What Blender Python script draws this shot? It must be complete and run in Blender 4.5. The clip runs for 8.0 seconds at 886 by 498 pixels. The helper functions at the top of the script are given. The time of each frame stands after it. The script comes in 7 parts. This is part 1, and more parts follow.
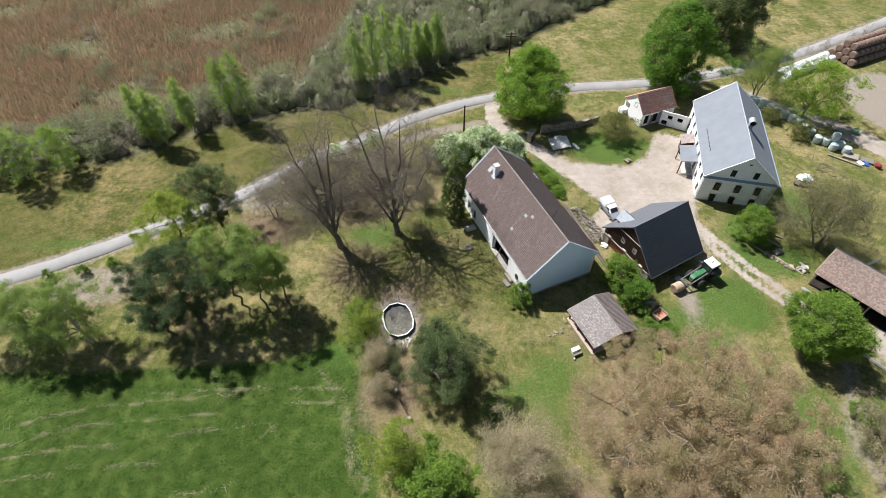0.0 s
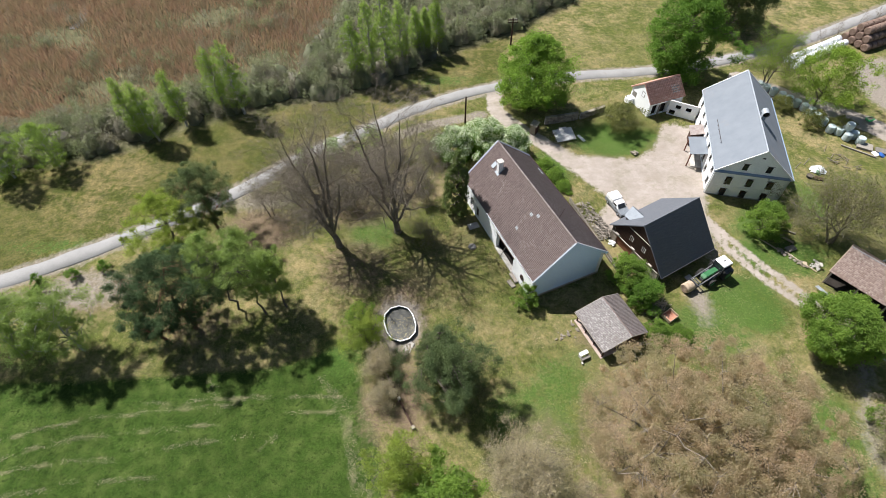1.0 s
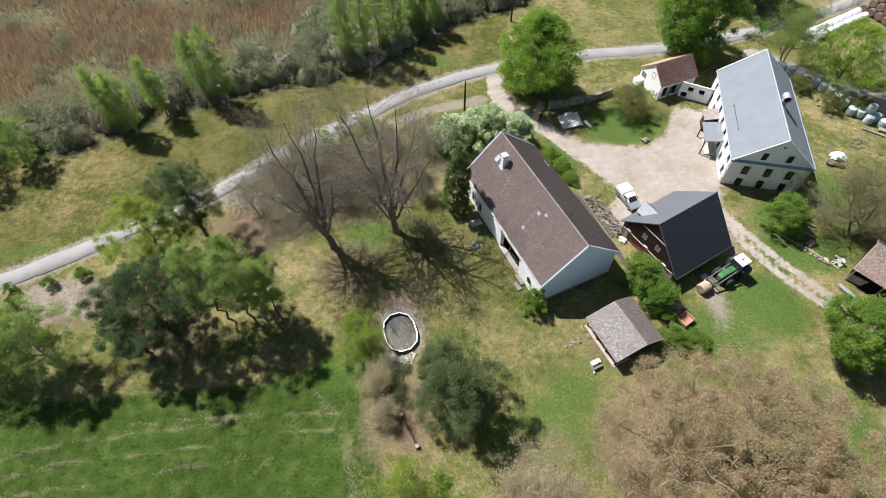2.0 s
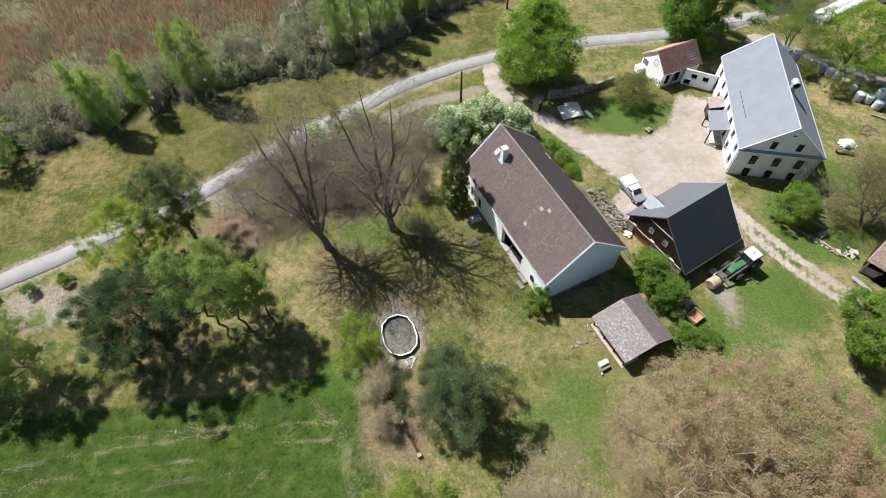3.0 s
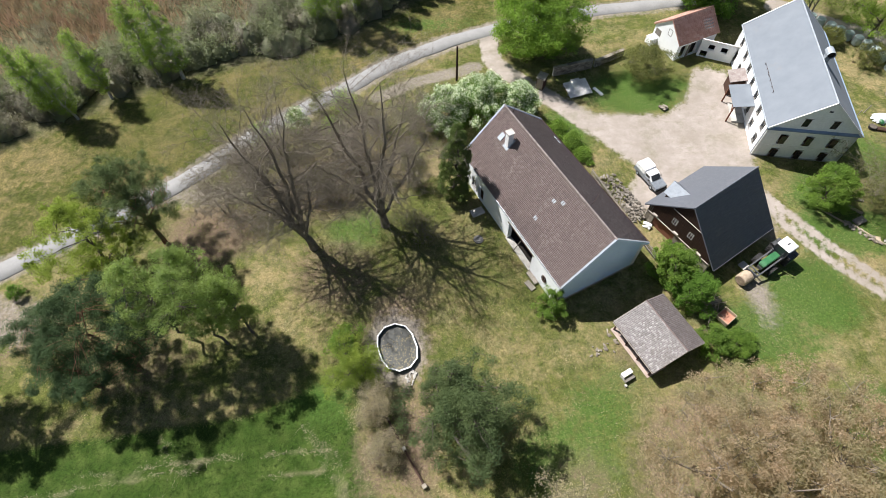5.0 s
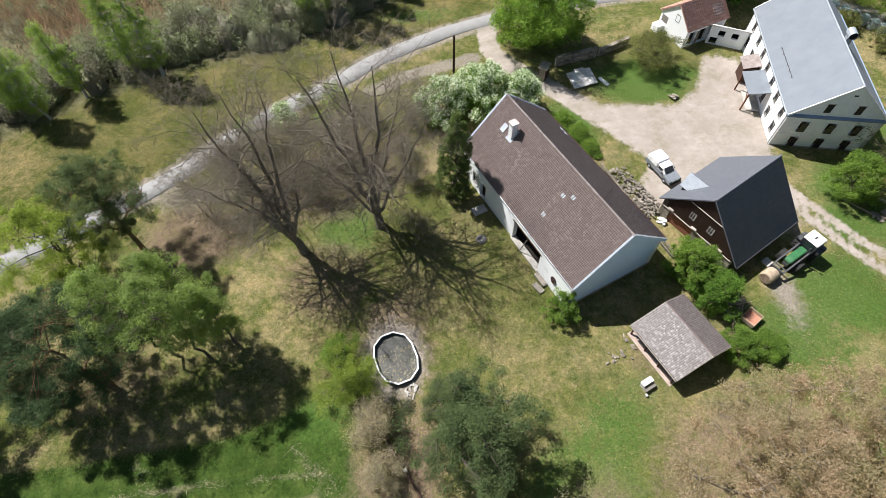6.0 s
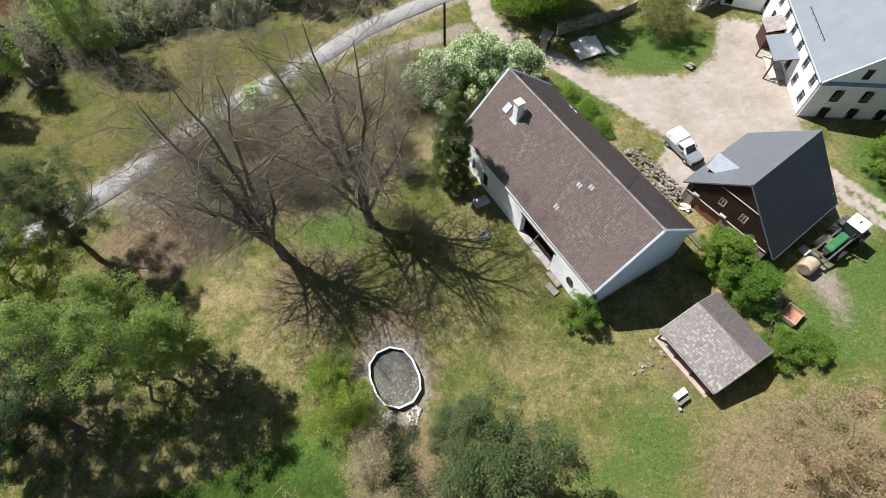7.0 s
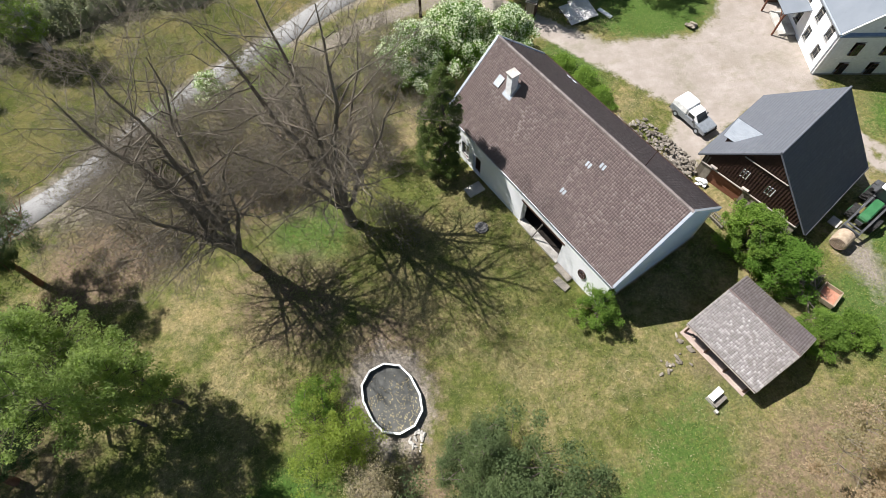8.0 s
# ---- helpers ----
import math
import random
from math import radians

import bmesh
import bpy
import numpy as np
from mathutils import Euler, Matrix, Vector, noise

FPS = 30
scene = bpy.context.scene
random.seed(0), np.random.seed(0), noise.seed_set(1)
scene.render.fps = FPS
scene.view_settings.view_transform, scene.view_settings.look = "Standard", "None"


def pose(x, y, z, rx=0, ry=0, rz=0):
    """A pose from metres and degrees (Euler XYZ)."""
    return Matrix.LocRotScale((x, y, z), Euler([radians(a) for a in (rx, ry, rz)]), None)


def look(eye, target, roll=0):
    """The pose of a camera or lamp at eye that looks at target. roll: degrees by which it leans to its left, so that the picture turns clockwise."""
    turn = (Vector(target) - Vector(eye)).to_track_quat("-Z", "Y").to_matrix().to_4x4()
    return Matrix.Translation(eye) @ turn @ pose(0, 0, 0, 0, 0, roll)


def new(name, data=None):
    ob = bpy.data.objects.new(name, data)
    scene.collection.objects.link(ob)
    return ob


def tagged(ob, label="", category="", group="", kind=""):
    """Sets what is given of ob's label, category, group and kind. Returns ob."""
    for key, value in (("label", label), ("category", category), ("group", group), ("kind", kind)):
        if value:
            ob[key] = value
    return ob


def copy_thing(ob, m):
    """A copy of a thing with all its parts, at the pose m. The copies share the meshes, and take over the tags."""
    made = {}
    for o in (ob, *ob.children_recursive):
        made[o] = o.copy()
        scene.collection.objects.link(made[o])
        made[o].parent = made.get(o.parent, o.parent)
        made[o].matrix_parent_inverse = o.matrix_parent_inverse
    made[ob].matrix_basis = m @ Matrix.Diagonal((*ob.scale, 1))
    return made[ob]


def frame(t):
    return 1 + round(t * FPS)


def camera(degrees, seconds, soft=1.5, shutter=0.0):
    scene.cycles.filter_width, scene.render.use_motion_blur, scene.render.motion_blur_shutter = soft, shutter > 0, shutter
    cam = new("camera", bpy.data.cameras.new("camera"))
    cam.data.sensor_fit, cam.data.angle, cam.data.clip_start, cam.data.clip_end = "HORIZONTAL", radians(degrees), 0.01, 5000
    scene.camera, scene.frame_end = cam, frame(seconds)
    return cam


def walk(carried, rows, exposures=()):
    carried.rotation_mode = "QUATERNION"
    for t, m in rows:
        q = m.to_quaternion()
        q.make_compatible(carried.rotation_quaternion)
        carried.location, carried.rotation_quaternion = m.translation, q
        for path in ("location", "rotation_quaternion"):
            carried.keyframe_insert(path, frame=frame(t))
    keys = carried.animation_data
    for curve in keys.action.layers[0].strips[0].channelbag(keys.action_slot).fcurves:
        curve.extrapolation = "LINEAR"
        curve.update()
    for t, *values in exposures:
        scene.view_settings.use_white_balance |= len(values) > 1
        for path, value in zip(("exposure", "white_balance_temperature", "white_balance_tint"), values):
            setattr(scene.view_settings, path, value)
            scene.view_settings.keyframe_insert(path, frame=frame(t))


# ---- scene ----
cam = camera(79.65, 8.0, soft=0.8)
# seconds, eye x y z, yaw, pitch, lean to the right
PATH = [
    (0, 0, 0, 56.867, 0, -50.016, 0.829),
    (0.5, -0.246, 1.202, 56.589, -0.108, -50.63, 0.953),
    (1, -0.494, 3.288, 56.432, -0.238, -51.883, 1.123),
    (1.5, -0.88, 5.921, 55.779, -0.661, -53.29, 1.165),
    (1.7, -1.004, 7.26, 55.704, -0.815, -54.136, 1.196),
    (2.8, -1.568, 10.888, 53.915, -1.929, -55.933, 1.416),
    (3, -1.562, 11.021, 53.684, -1.955, -55.98, 1.546),
    (3.5, -1.789, 12.138, 52.984, -2.401, -56.551, 1.432),
    (4, -1.896, 13.927, 51.974, -2.711, -57.468, 1.572),
    (4.5, -2.102, 15.648, 50.661, -3.297, -58.238, 1.517),
    (4.7, -2.226, 16.056, 50.104, -3.613, -58.273, 1.386),
    (5.8, -2.494, 17.906, 46.412, -4.183, -57.777, 1.771),
    (6, -2.625, 18.473, 45.474, -4.56, -57.7, 1.789),
    (6.5, -2.986, 20.775, 43.381, -5.671, -58.613, 1.706),
    (7, -3.095, 23.609, 41.393, -6.824, -60.338, 1.884),
    (7.5, -3.229, 25.998, 39.284, -8.547, -61.88, 2.208),
    (8, -3.384, 27.273, 37.098, -10.513, -62.05, 2.331),
]
walk(cam, [(t, pose(x, y, z, 90 + pitch, 0, yaw) @ pose(0, 0, 0, 0, 0, -lean)) for t, x, y, z, yaw, pitch, lean in PATH])
# ---- end path


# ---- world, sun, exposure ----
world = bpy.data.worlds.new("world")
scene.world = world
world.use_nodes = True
SUN_TO = Vector((-0.56, 0.48, 1.0)).normalized()
sky = world.node_tree.nodes.new("ShaderNodeTexSky")
sky.sky_type = "NISHITA"
sky.sun_disc = False
sky.sun_elevation = math.asin(SUN_TO.z)
sky.sun_rotation = math.atan2(SUN_TO.x, SUN_TO.y)
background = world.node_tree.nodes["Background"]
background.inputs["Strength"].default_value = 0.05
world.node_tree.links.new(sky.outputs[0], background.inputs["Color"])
sun = new("sun", bpy.data.lights.new("sun", "SUN"))
sun.data.energy = 5.0
sun.data.angle = radians(0.53)
sun.data.color = (1.0, 0.972, 0.955)
sun.matrix_basis = look((0, 0, 0), -SUN_TO) @ pose(0, 0, 0)
sun.location = (0, 0, 80)
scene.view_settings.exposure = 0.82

# ---- materials ----
class Nodes:
    """Short hand for building a node material."""

    def __init__(self, name):
        self.m = bpy.data.materials.new(name)
        self.m.use_nodes = True
        self.t = self.m.node_tree
        self.p = self.t.nodes["Principled BSDF"]
        self.out = self.t.nodes["Material Output"]
        self.pos = self.t.nodes.new("ShaderNodeNewGeometry").outputs["Position"]

    def add(self, kind, **inputs):
        n = self.t.nodes.new(kind)
        for k, v in inputs.items():
            self.put(n.inputs[k.replace("_", " ")], v)
        return n

    def put(self, socket, v):
        if isinstance(v, bpy.types.NodeSocket):
            self.t.links.new(v, socket)
        elif isinstance(v, (tuple, list)):
            socket.default_value = (*v, 1.0) if len(v) == 3 and len(socket.default_value) == 4 else v
        else:
            socket.default_value = v

    def noise(self, scale, detail=4.0, rough=0.6, vector=None, stretch=None):
        v = vector or self.pos
        if stretch:
            n = self.t.nodes.new("ShaderNodeVectorMath")
            n.operation = "MULTIPLY"
            self.put(n.inputs[0], v)
            n.inputs[1].default_value = stretch
            v = n.outputs[0]
        return self.add("ShaderNodeTexNoise", Vector=v, Scale=scale, Detail=detail, Roughness=rough).outputs["Fac"]

    def cells(self, scale):
        return self.add("ShaderNodeTexVoronoi", Vector=self.pos, Scale=scale)

    def ramp(self, fac, a, b):
        n = self.t.nodes.new("ShaderNodeMapRange")
        self.put(n.inputs["Value"], fac)
        n.inputs["From Min"].default_value, n.inputs["From Max"].default_value = a, b
        return n.outputs["Result"]

    def math(self, op, a, b=0.0):
        n = self.t.nodes.new("ShaderNodeMath")
        n.operation = op
        self.put(n.inputs[0], a)
        self.put(n.inputs[1], b)
        return n.outputs[0]

    def mix(self, fac, a, b, kind="MIX"):
        n = self.t.nodes.new("ShaderNodeMix")
        n.data_type, n.blend_type = "RGBA", kind
        self.put(n.inputs["Factor"], fac)
        self.put(n.inputs["A"], a)
        self.put(n.inputs["B"], b)
        return n.outputs["Result"]

    def random(self):
        """A number for each object and each loose island of a mesh."""
        o = self.t.nodes.new("ShaderNodeObjectInfo").outputs["Random"]
        i = self.t.nodes.new("ShaderNodeNewGeometry").outputs["Random Per Island"]
        return self.math("FRACT", self.math("ADD", o, i))

    def attribute(self, name):
        n = self.t.nodes.new("ShaderNodeAttribute")
        n.attribute_name = name
        return n.outputs["Color"]

    def split(self, colour):
        return self.add("ShaderNodeSeparateColor", Color=colour).outputs

    def bump(self, height, strength, distance):
        n = self.add("ShaderNodeBump", Height=height, Strength=strength, Distance=distance)
        self.put(self.p.inputs["Normal"], n.outputs["Normal"])

    def finish(self, colour, rough=0.9, metal=0.0, spec=0.2):
        self.put(self.p.inputs["Base Color"], colour)
        self.put(self.p.inputs["Roughness"], rough)
        self.put(self.p.inputs["Metallic"], metal)
        self.put(self.p.inputs["Specular IOR Level"], spec)
        return self.m


def surface(name, a, b, scale=1.0, rough=0.85, metal=0.0, spec=0.25, grain=12.0, bump=0.3, depth=0.01, vary=0.0, stain=None, stain_at=0.62, speck=0.35):
    """A plain weathered surface: two colours in patches, a fine grain, and stains if wanted."""
    n = Nodes(name)
    c = n.mix(n.ramp(n.noise(scale, 5.0), 0.32, 0.68), a, b)
    g = n.noise(scale * grain, 3.0)
    c = n.mix(speck, c, n.mix(n.ramp(g, 0.3, 0.7), (0.35, 0.35, 0.35), (1.3, 1.3, 1.3)), "MULTIPLY")
    c = n.mix(1.0, c, (1 + 0.46 * speck, 1 + 0.46 * speck, 1 + 0.46 * speck), "MULTIPLY")
    if vary:
        r = n.random()
        c = n.mix(vary, c, n.mix(r, (0.45, 0.42, 0.40), (1.5, 1.5, 1.5)), "MULTIPLY")
    if stain:
        c = n.mix(n.ramp(n.noise(scale * 0.6 + 0.13, 6.0, 0.7), stain_at, stain_at + 0.12), c, stain)
    n.bump(g, bump, depth)
    return n.finish(c, rough, metal, spec)


def foliage(name, a, b, c=None, light=0.3, rough=0.7):
    """Leaves: each one takes a colour of its own, and lets some light through."""
    n = Nodes(name)
    col = n.mix(n.ramp(n.random(), -0.25, 1.25), a, b)
    col = n.mix(0.6, col, n.mix(n.ramp(n.noise(1.3, 3.0), 0.35, 0.65), (0.70, 0.72, 0.70), (1.18, 1.15, 1.1)), "MULTIPLY")
    if c:
        col = n.mix(n.ramp(n.noise(0.35, 3.0), 0.42, 0.66), col, c)
    n.finish(col, rough, 0.0, 0.15)
    t = n.add("ShaderNodeBsdfTranslucent", Color=n.mix(1.0, col, (1.75, 1.85, 1.3), "MULTIPLY"))
    mixed = n.add("ShaderNodeMixShader", Fac=light)
    n.t.links.new(n.p.outputs[0], mixed.inputs[1])
    n.t.links.new(t.outputs[0], mixed.inputs[2])
    n.t.links.new(mixed.outputs[0], n.out.inputs["Surface"])
    return n.m


def glass(name):
    n = Nodes(name)
    return n.finish(n.mix(n.noise(0.8), (0.012, 0.016, 0.02), (0.03, 0.035, 0.04)), 0.08, 0.0, 0.6)


def ground_material():
    n = Nodes("ground")
    first, second, third = (n.split(n.attribute("zone_" + k)) for k in "abc")
    fine, mid, big, huge = n.noise(6.0, 6.0, 0.75), n.noise(1.1, 5.0, 0.65), n.noise(0.16, 5.0, 0.6), n.noise(0.035, 4.0)
    tuft = n.noise(2.6, 8.0, 0.8)
    edge = n.math("ADD", n.math("MULTIPLY", n.math("SUBTRACT", mid, 0.5), 0.9), n.math("MULTIPLY", n.math("SUBTRACT", tuft, 0.5), 0.8))

    def mask(socket, soft=0.12):
        return n.ramp(n.math("ADD", socket, edge), 0.5 - soft, 0.5 + soft)

    # meadow and lawn, from green to dry straw
    green = n.mix(n.ramp(fine, 0.3, 0.7), (0.066, 0.087, 0.022), (0.138, 0.154, 0.046))
    dry = n.mix(n.ramp(fine, 0.3, 0.7), (0.172, 0.148, 0.072), (0.340, 0.286, 0.152))
    base = n.mix(n.ramp(n.math("ADD", n.math("MULTIPLY", big, 0.55), n.math("MULTIPLY", mid, 0.45)), 0.43, 0.57), green, dry)
    base = n.mix(n.ramp(n.math("ADD", n.math("MULTIPLY", huge, 0.6), n.math("MULTIPLY", tuft, 0.4)), 0.46, 0.66), base, green)
    base = n.mix(0.7, base, n.mix(n.ramp(n.noise(0.5, 7.0, 0.78), 0.36, 0.64), (0.50, 0.58, 0.54), (1.22, 1.10, 1.08)), "MULTIPLY")
    # the longer grass between the road and the scrub
    base = n.mix(n.math("MULTIPLY", mask(third[2], 0.3), 0.9), base, n.mix(1.0, base, (0.72, 0.71, 0.63), "MULTIPLY"))
    # rich field grass
    field = n.mix(n.ramp(fine, 0.28, 0.72), (0.024, 0.050, 0.009), (0.064, 0.107, 0.021))
    field = n.mix(n.math("MULTIPLY", n.ramp(n.noise(0.75, 6.0, 0.7), 0.46, 0.62), 0.9), field, (0.104, 0.142, 0.036))
    field = n.mix(n.math("MULTIPLY", n.ramp(n.noise(1.5, 6.0, 0.75), 0.48, 0.62), 0.85), field, (0.016, 0.037, 0.006))
    field = n.mix(n.math("MULTIPLY", n.ramp(n.noise(0.12, 4.0, 0.6, stretch=(0.6, 1.6, 1)), 0.40, 0.66), 0.5), field, n.mix(1.0, field, (0.66, 0.76, 0.66), "MULTIPLY"))
    field = n.mix(n.ramp(n.noise(0.9, 7.0, 0.8, stretch=(0.35, 1.6, 1)), 0.68, 0.80), field, (0.130, 0.128, 0.056))
    c = n.mix(mask(first[0], 0.18), base, field)
    lush = n.mix(n.ramp(fine, 0.3, 0.7), (0.038, 0.083, 0.016), (0.086, 0.150, 0.031))
    c = n.mix(n.math("MULTIPLY", n.ramp(n.math("ADD", second[1], n.math("MULTIPLY", edge, 1.2)), 0.34, 0.66), 0.9), c, lush)
    straw = n.mix(n.ramp(fine, 0.3, 0.7), (0.180, 0.158, 0.090), (0.330, 0.288, 0.186))
    c = n.mix(n.math("MULTIPLY", n.ramp(n.math("ADD", second[0], n.math("MULTIPLY", edge, 0.38)), 0.34, 0.78), 0.72), c, straw)
    marsh = n.mix(n.ramp(fine, 0.3, 0.7), (0.155, 0.108, 0.088), (0.295, 0.212, 0.174))
    marsh = n.mix(n.ramp(big, 0.52, 0.70), marsh, (0.140, 0.128, 0.080))
    c = n.mix(mask(n.math("MULTIPLY", first[1], 1.8), 0.2), c, marsh)
    scrub = n.mix(n.ramp(mid, 0.35, 0.65), (0.075, 0.078, 0.042), (0.155, 0.145, 0.082))
    c = n.mix(mask(second[2], 0.25), c, scrub)
    litter = n.mix(n.ramp(fine, 0.3, 0.7), (0.105, 0.076, 0.050), (0.255, 0.190, 0.135))
    c = n.mix(mask(third[1], 0.25), c, litter)
    sand = n.mix(n.ramp(mid, 0.3, 0.7), (0.308, 0.264, 0.230), (0.392, 0.346, 0.308))
    sand = n.mix(n.math("MULTIPLY", n.ramp(n.noise(0.16, 7.0, 0.7), 0.42, 0.62), 0.75), sand, (0.262, 0.226, 0.186))
    sand = n.mix(n.ramp(fine, 0.62, 0.9), sand, (0.300, 0.250, 0.200))
    sand = n.mix(n.math('MULTIPLY', n.ramp(n.noise(0.4, 8.0, 0.75, stretch=(0.7, 1.4, 1)), 0.54, 0.70), 0.7), sand, (0.225, 0.195, 0.135))
    sand = n.mix(n.math("MULTIPLY", n.ramp(n.noise(0.28, 7.0, 0.72), 0.52, 0.66), 0.6), sand, (0.205, 0.190, 0.130))
    c = n.mix(mask(first[2], 0.16), c, sand)
    soil = n.mix(n.ramp(fine, 0.3, 0.7), (0.165, 0.145, 0.118), (0.325, 0.288, 0.245))
    c = n.mix(mask(third[0], 0.18), c, soil)
    speck = n.ramp(n.noise(11.0, 5.0, 0.8), 0.32, 0.68)
    spread = n.math("MULTIPLY", n.math("SUBTRACT", 1.0, mask(first[2], 0.10)), 0.75)
    c = n.mix(spread, c, n.mix(speck, (0.52, 0.55, 0.52), (1.42, 1.38, 1.36)), "MULTIPLY")
    c = n.mix(spread, c, n.mix(n.ramp(n.noise(3.4, 6.0, 0.75), 0.36, 0.64), (0.62, 0.64, 0.62), (1.32, 1.28, 1.28)), "MULTIPLY")
    h = n.math("ADD", n.math("MULTIPLY", tuft, 0.7), n.math("MULTIPLY", fine, 0.5))
    n.bump(h, 0.8, 0.12)
    return n.finish(c, 0.95, 0.0, 0.08)


def clay_tiles(name, a, b, moss, pale):
    n = Nodes(name)
    r = n.random()
    c = n.mix(r, a, b)
    c = n.mix(n.ramp(n.noise(0.5, 6.0, 0.7), 0.55, 0.78), c, moss)
    c = n.mix(n.math("MULTIPLY", n.ramp(n.noise(0.33, 4.0), 0.45, 0.75), n.ramp(r, 0.72, 0.8)), c, pale)
    g = n.noise(30.0, 4.0)
    c = n.mix(0.4, c, n.mix(n.ramp(g, 0.3, 0.7), (0.5, 0.5, 0.5), (1.4, 1.4, 1.4)), "MULTIPLY")
    n.bump(g, 0.3, 0.01)
    return n.finish(c, 0.85, 0.0, 0.2)


def sheet_metal(name):
    """Painted sheet roofing with faint lanes, streaks and a trace of rust."""
    n = Nodes(name)
    lanes = n.noise(0.6, 4.0, 0.6)
    c = n.mix(n.ramp(lanes, 0.3, 0.7), (0.168, 0.188, 0.212), (0.196, 0.216, 0.240))
    c = n.mix(n.ramp(n.noise(1.5, 8.0, 0.75), 0.62, 0.8), c, (0.155, 0.170, 0.188))
    c = n.mix(n.math("MULTIPLY", n.ramp(n.noise(0.22, 5.0), 0.63, 0.75), 0.4), c, (0.25, 0.21, 0.185))
    n.bump(n.noise(0.9, 2.0), 0.15, 0.02)
    return n.finish(c, 0.7, 0.0, 0.05)


def timber(name, a, b, across=(1, 1, 14), rough=0.8):
    n = Nodes(name)
    c = n.mix(n.ramp(n.noise(1.4, 6.0, 0.7, stretch=across), 0.3, 0.7), a, b)
    r = n.random()
    c = n.mix(0.5, c, n.mix(r, (0.5, 0.5, 0.5), (1.45, 1.4, 1.35)), "MULTIPLY")
    n.bump(n.noise(6.0, 4.0, 0.6, stretch=across), 0.3, 0.01)
    return n.finish(c, rough, 0.0, 0.2)


GROUND = ground_material()
ROAD = surface("road_asphalt", (0.212, 0.208, 0.201), (0.262, 0.257, 0.248), 0.35, 0.9, spec=0.15, grain=24, speck=0.25, stain=(0.225, 0.212, 0.19))
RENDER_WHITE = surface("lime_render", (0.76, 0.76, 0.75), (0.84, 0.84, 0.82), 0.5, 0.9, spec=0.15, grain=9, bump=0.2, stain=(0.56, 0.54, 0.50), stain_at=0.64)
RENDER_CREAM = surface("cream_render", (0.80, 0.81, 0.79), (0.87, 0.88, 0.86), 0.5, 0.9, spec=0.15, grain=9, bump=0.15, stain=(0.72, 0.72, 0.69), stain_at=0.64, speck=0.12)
# white render with the blue skylight of a shaded wall mixed into its colour
RENDER_SKYLIT = surface("skylight_tinted_render", (0.62, 0.79, 0.97), (0.67, 0.83, 0.98), 0.4, 0.85, spec=0.2, grain=9, bump=0.15, speck=0.1)
RENDER_GREY = surface("grey_plinth", (0.30, 0.30, 0.29), (0.40, 0.39, 0.37), 0.8, 0.9, spec=0.15)
BLUE_TRIM = surface("blue_band", (0.17, 0.23, 0.31), (0.22, 0.28, 0.37), 0.7, 0.6, spec=0.3)
BARN_TILE = clay_tiles("barn_tile", (0.158, 0.120, 0.112), (0.196, 0.152, 0.141), (0.125, 0.102, 0.092), (0.262, 0.218, 0.202))
# albedo raised so sunlit walls come out bright; also covers the whole cottage
WHITEWASH = surface("brightened_whitewash", (0.86, 0.87, 0.88), (0.90, 0.91, 0.92), 0.5, 0.9, spec=0.15, grain=9, bump=0.1, speck=0.05)
COTTAGE_TILE = clay_tiles("cottage_tile", (0.440, 0.240, 0.185), (0.540, 0.330, 0.265), (0.36, 0.22, 0.17), (0.54, 0.40, 0.34))
HUT_TILE = clay_tiles("hut_tile", (0.195, 0.180, 0.173), (0.280, 0.260, 0.250), (0.160, 0.140, 0.130), (0.42, 0.40, 0.385))
HUT_BROWN = clay_tiles("hut_brown_tile", (0.165, 0.138, 0.130), (0.225, 0.192, 0.182), (0.14, 0.12, 0.11), (0.27, 0.24, 0.225))
OLD_TILE = clay_tiles("old_tile", (0.250, 0.180, 0.150), (0.380, 0.290, 0.250), (0.210, 0.165, 0.135), (0.42, 0.35, 0.30))
SLATE = clay_tiles("dark_slate", (0.126, 0.134, 0.152), (0.136, 0.145, 0.164), (0.130, 0.137, 0.153), (0.15, 0.158, 0.175))
METAL_ROOF = sheet_metal("metal_roof")
RUBBER_DARK = surface("dark_gutter", (0.035, 0.036, 0.040), (0.060, 0.062, 0.066), 2.0, 0.7)
ZINC = surface("zinc_sheet", (0.30, 0.33, 0.36), (0.38, 0.41, 0.44), 1.5, 0.45, metal=0.3, spec=0.4)
RUST_SHEET = surface("rusty_sheet", (0.185, 0.14, 0.125), (0.28, 0.25, 0.235), 2.0, 0.75, metal=0.1)
DARK_TIMBER = timber("dark_timber", (0.035, 0.020, 0.015), (0.085, 0.048, 0.036))
BROWN_DOOR = timber("brown_door", (0.120, 0.052, 0.032), (0.190, 0.085, 0.055))
GREY_TIMBER = timber("grey_timber", (0.16, 0.145, 0.125), (0.30, 0.275, 0.24), (6, 6, 1))
PALE_BEAM = timber("weathered_beam", (0.30, 0.26, 0.23), (0.46, 0.42, 0.38), (6, 6, 1))
PALE_TIMBER = timber("pale_timber", (0.34, 0.27, 0.19), (0.50, 0.42, 0.31), (6, 6, 1))
WHITE_PAINT = surface("white_paint", (0.70, 0.70, 0.68), (0.80, 0.80, 0.78), 2.0, 0.6, spec=0.3)
GLASS = glass("window_glass")
# near-black that paints in the shade inside open bays and holes
SHADE_BLACK = surface("painted_interior_shade", (0.020, 0.017, 0.015), (0.035, 0.030, 0.026), 1.0, 0.95, spec=0.05)
STONE = surface("rubble_stone", (0.155, 0.136, 0.108), (0.275, 0.245, 0.200), 1.6, 0.9, vary=0.7, spec=0.15, bump=0.6, depth=0.03)
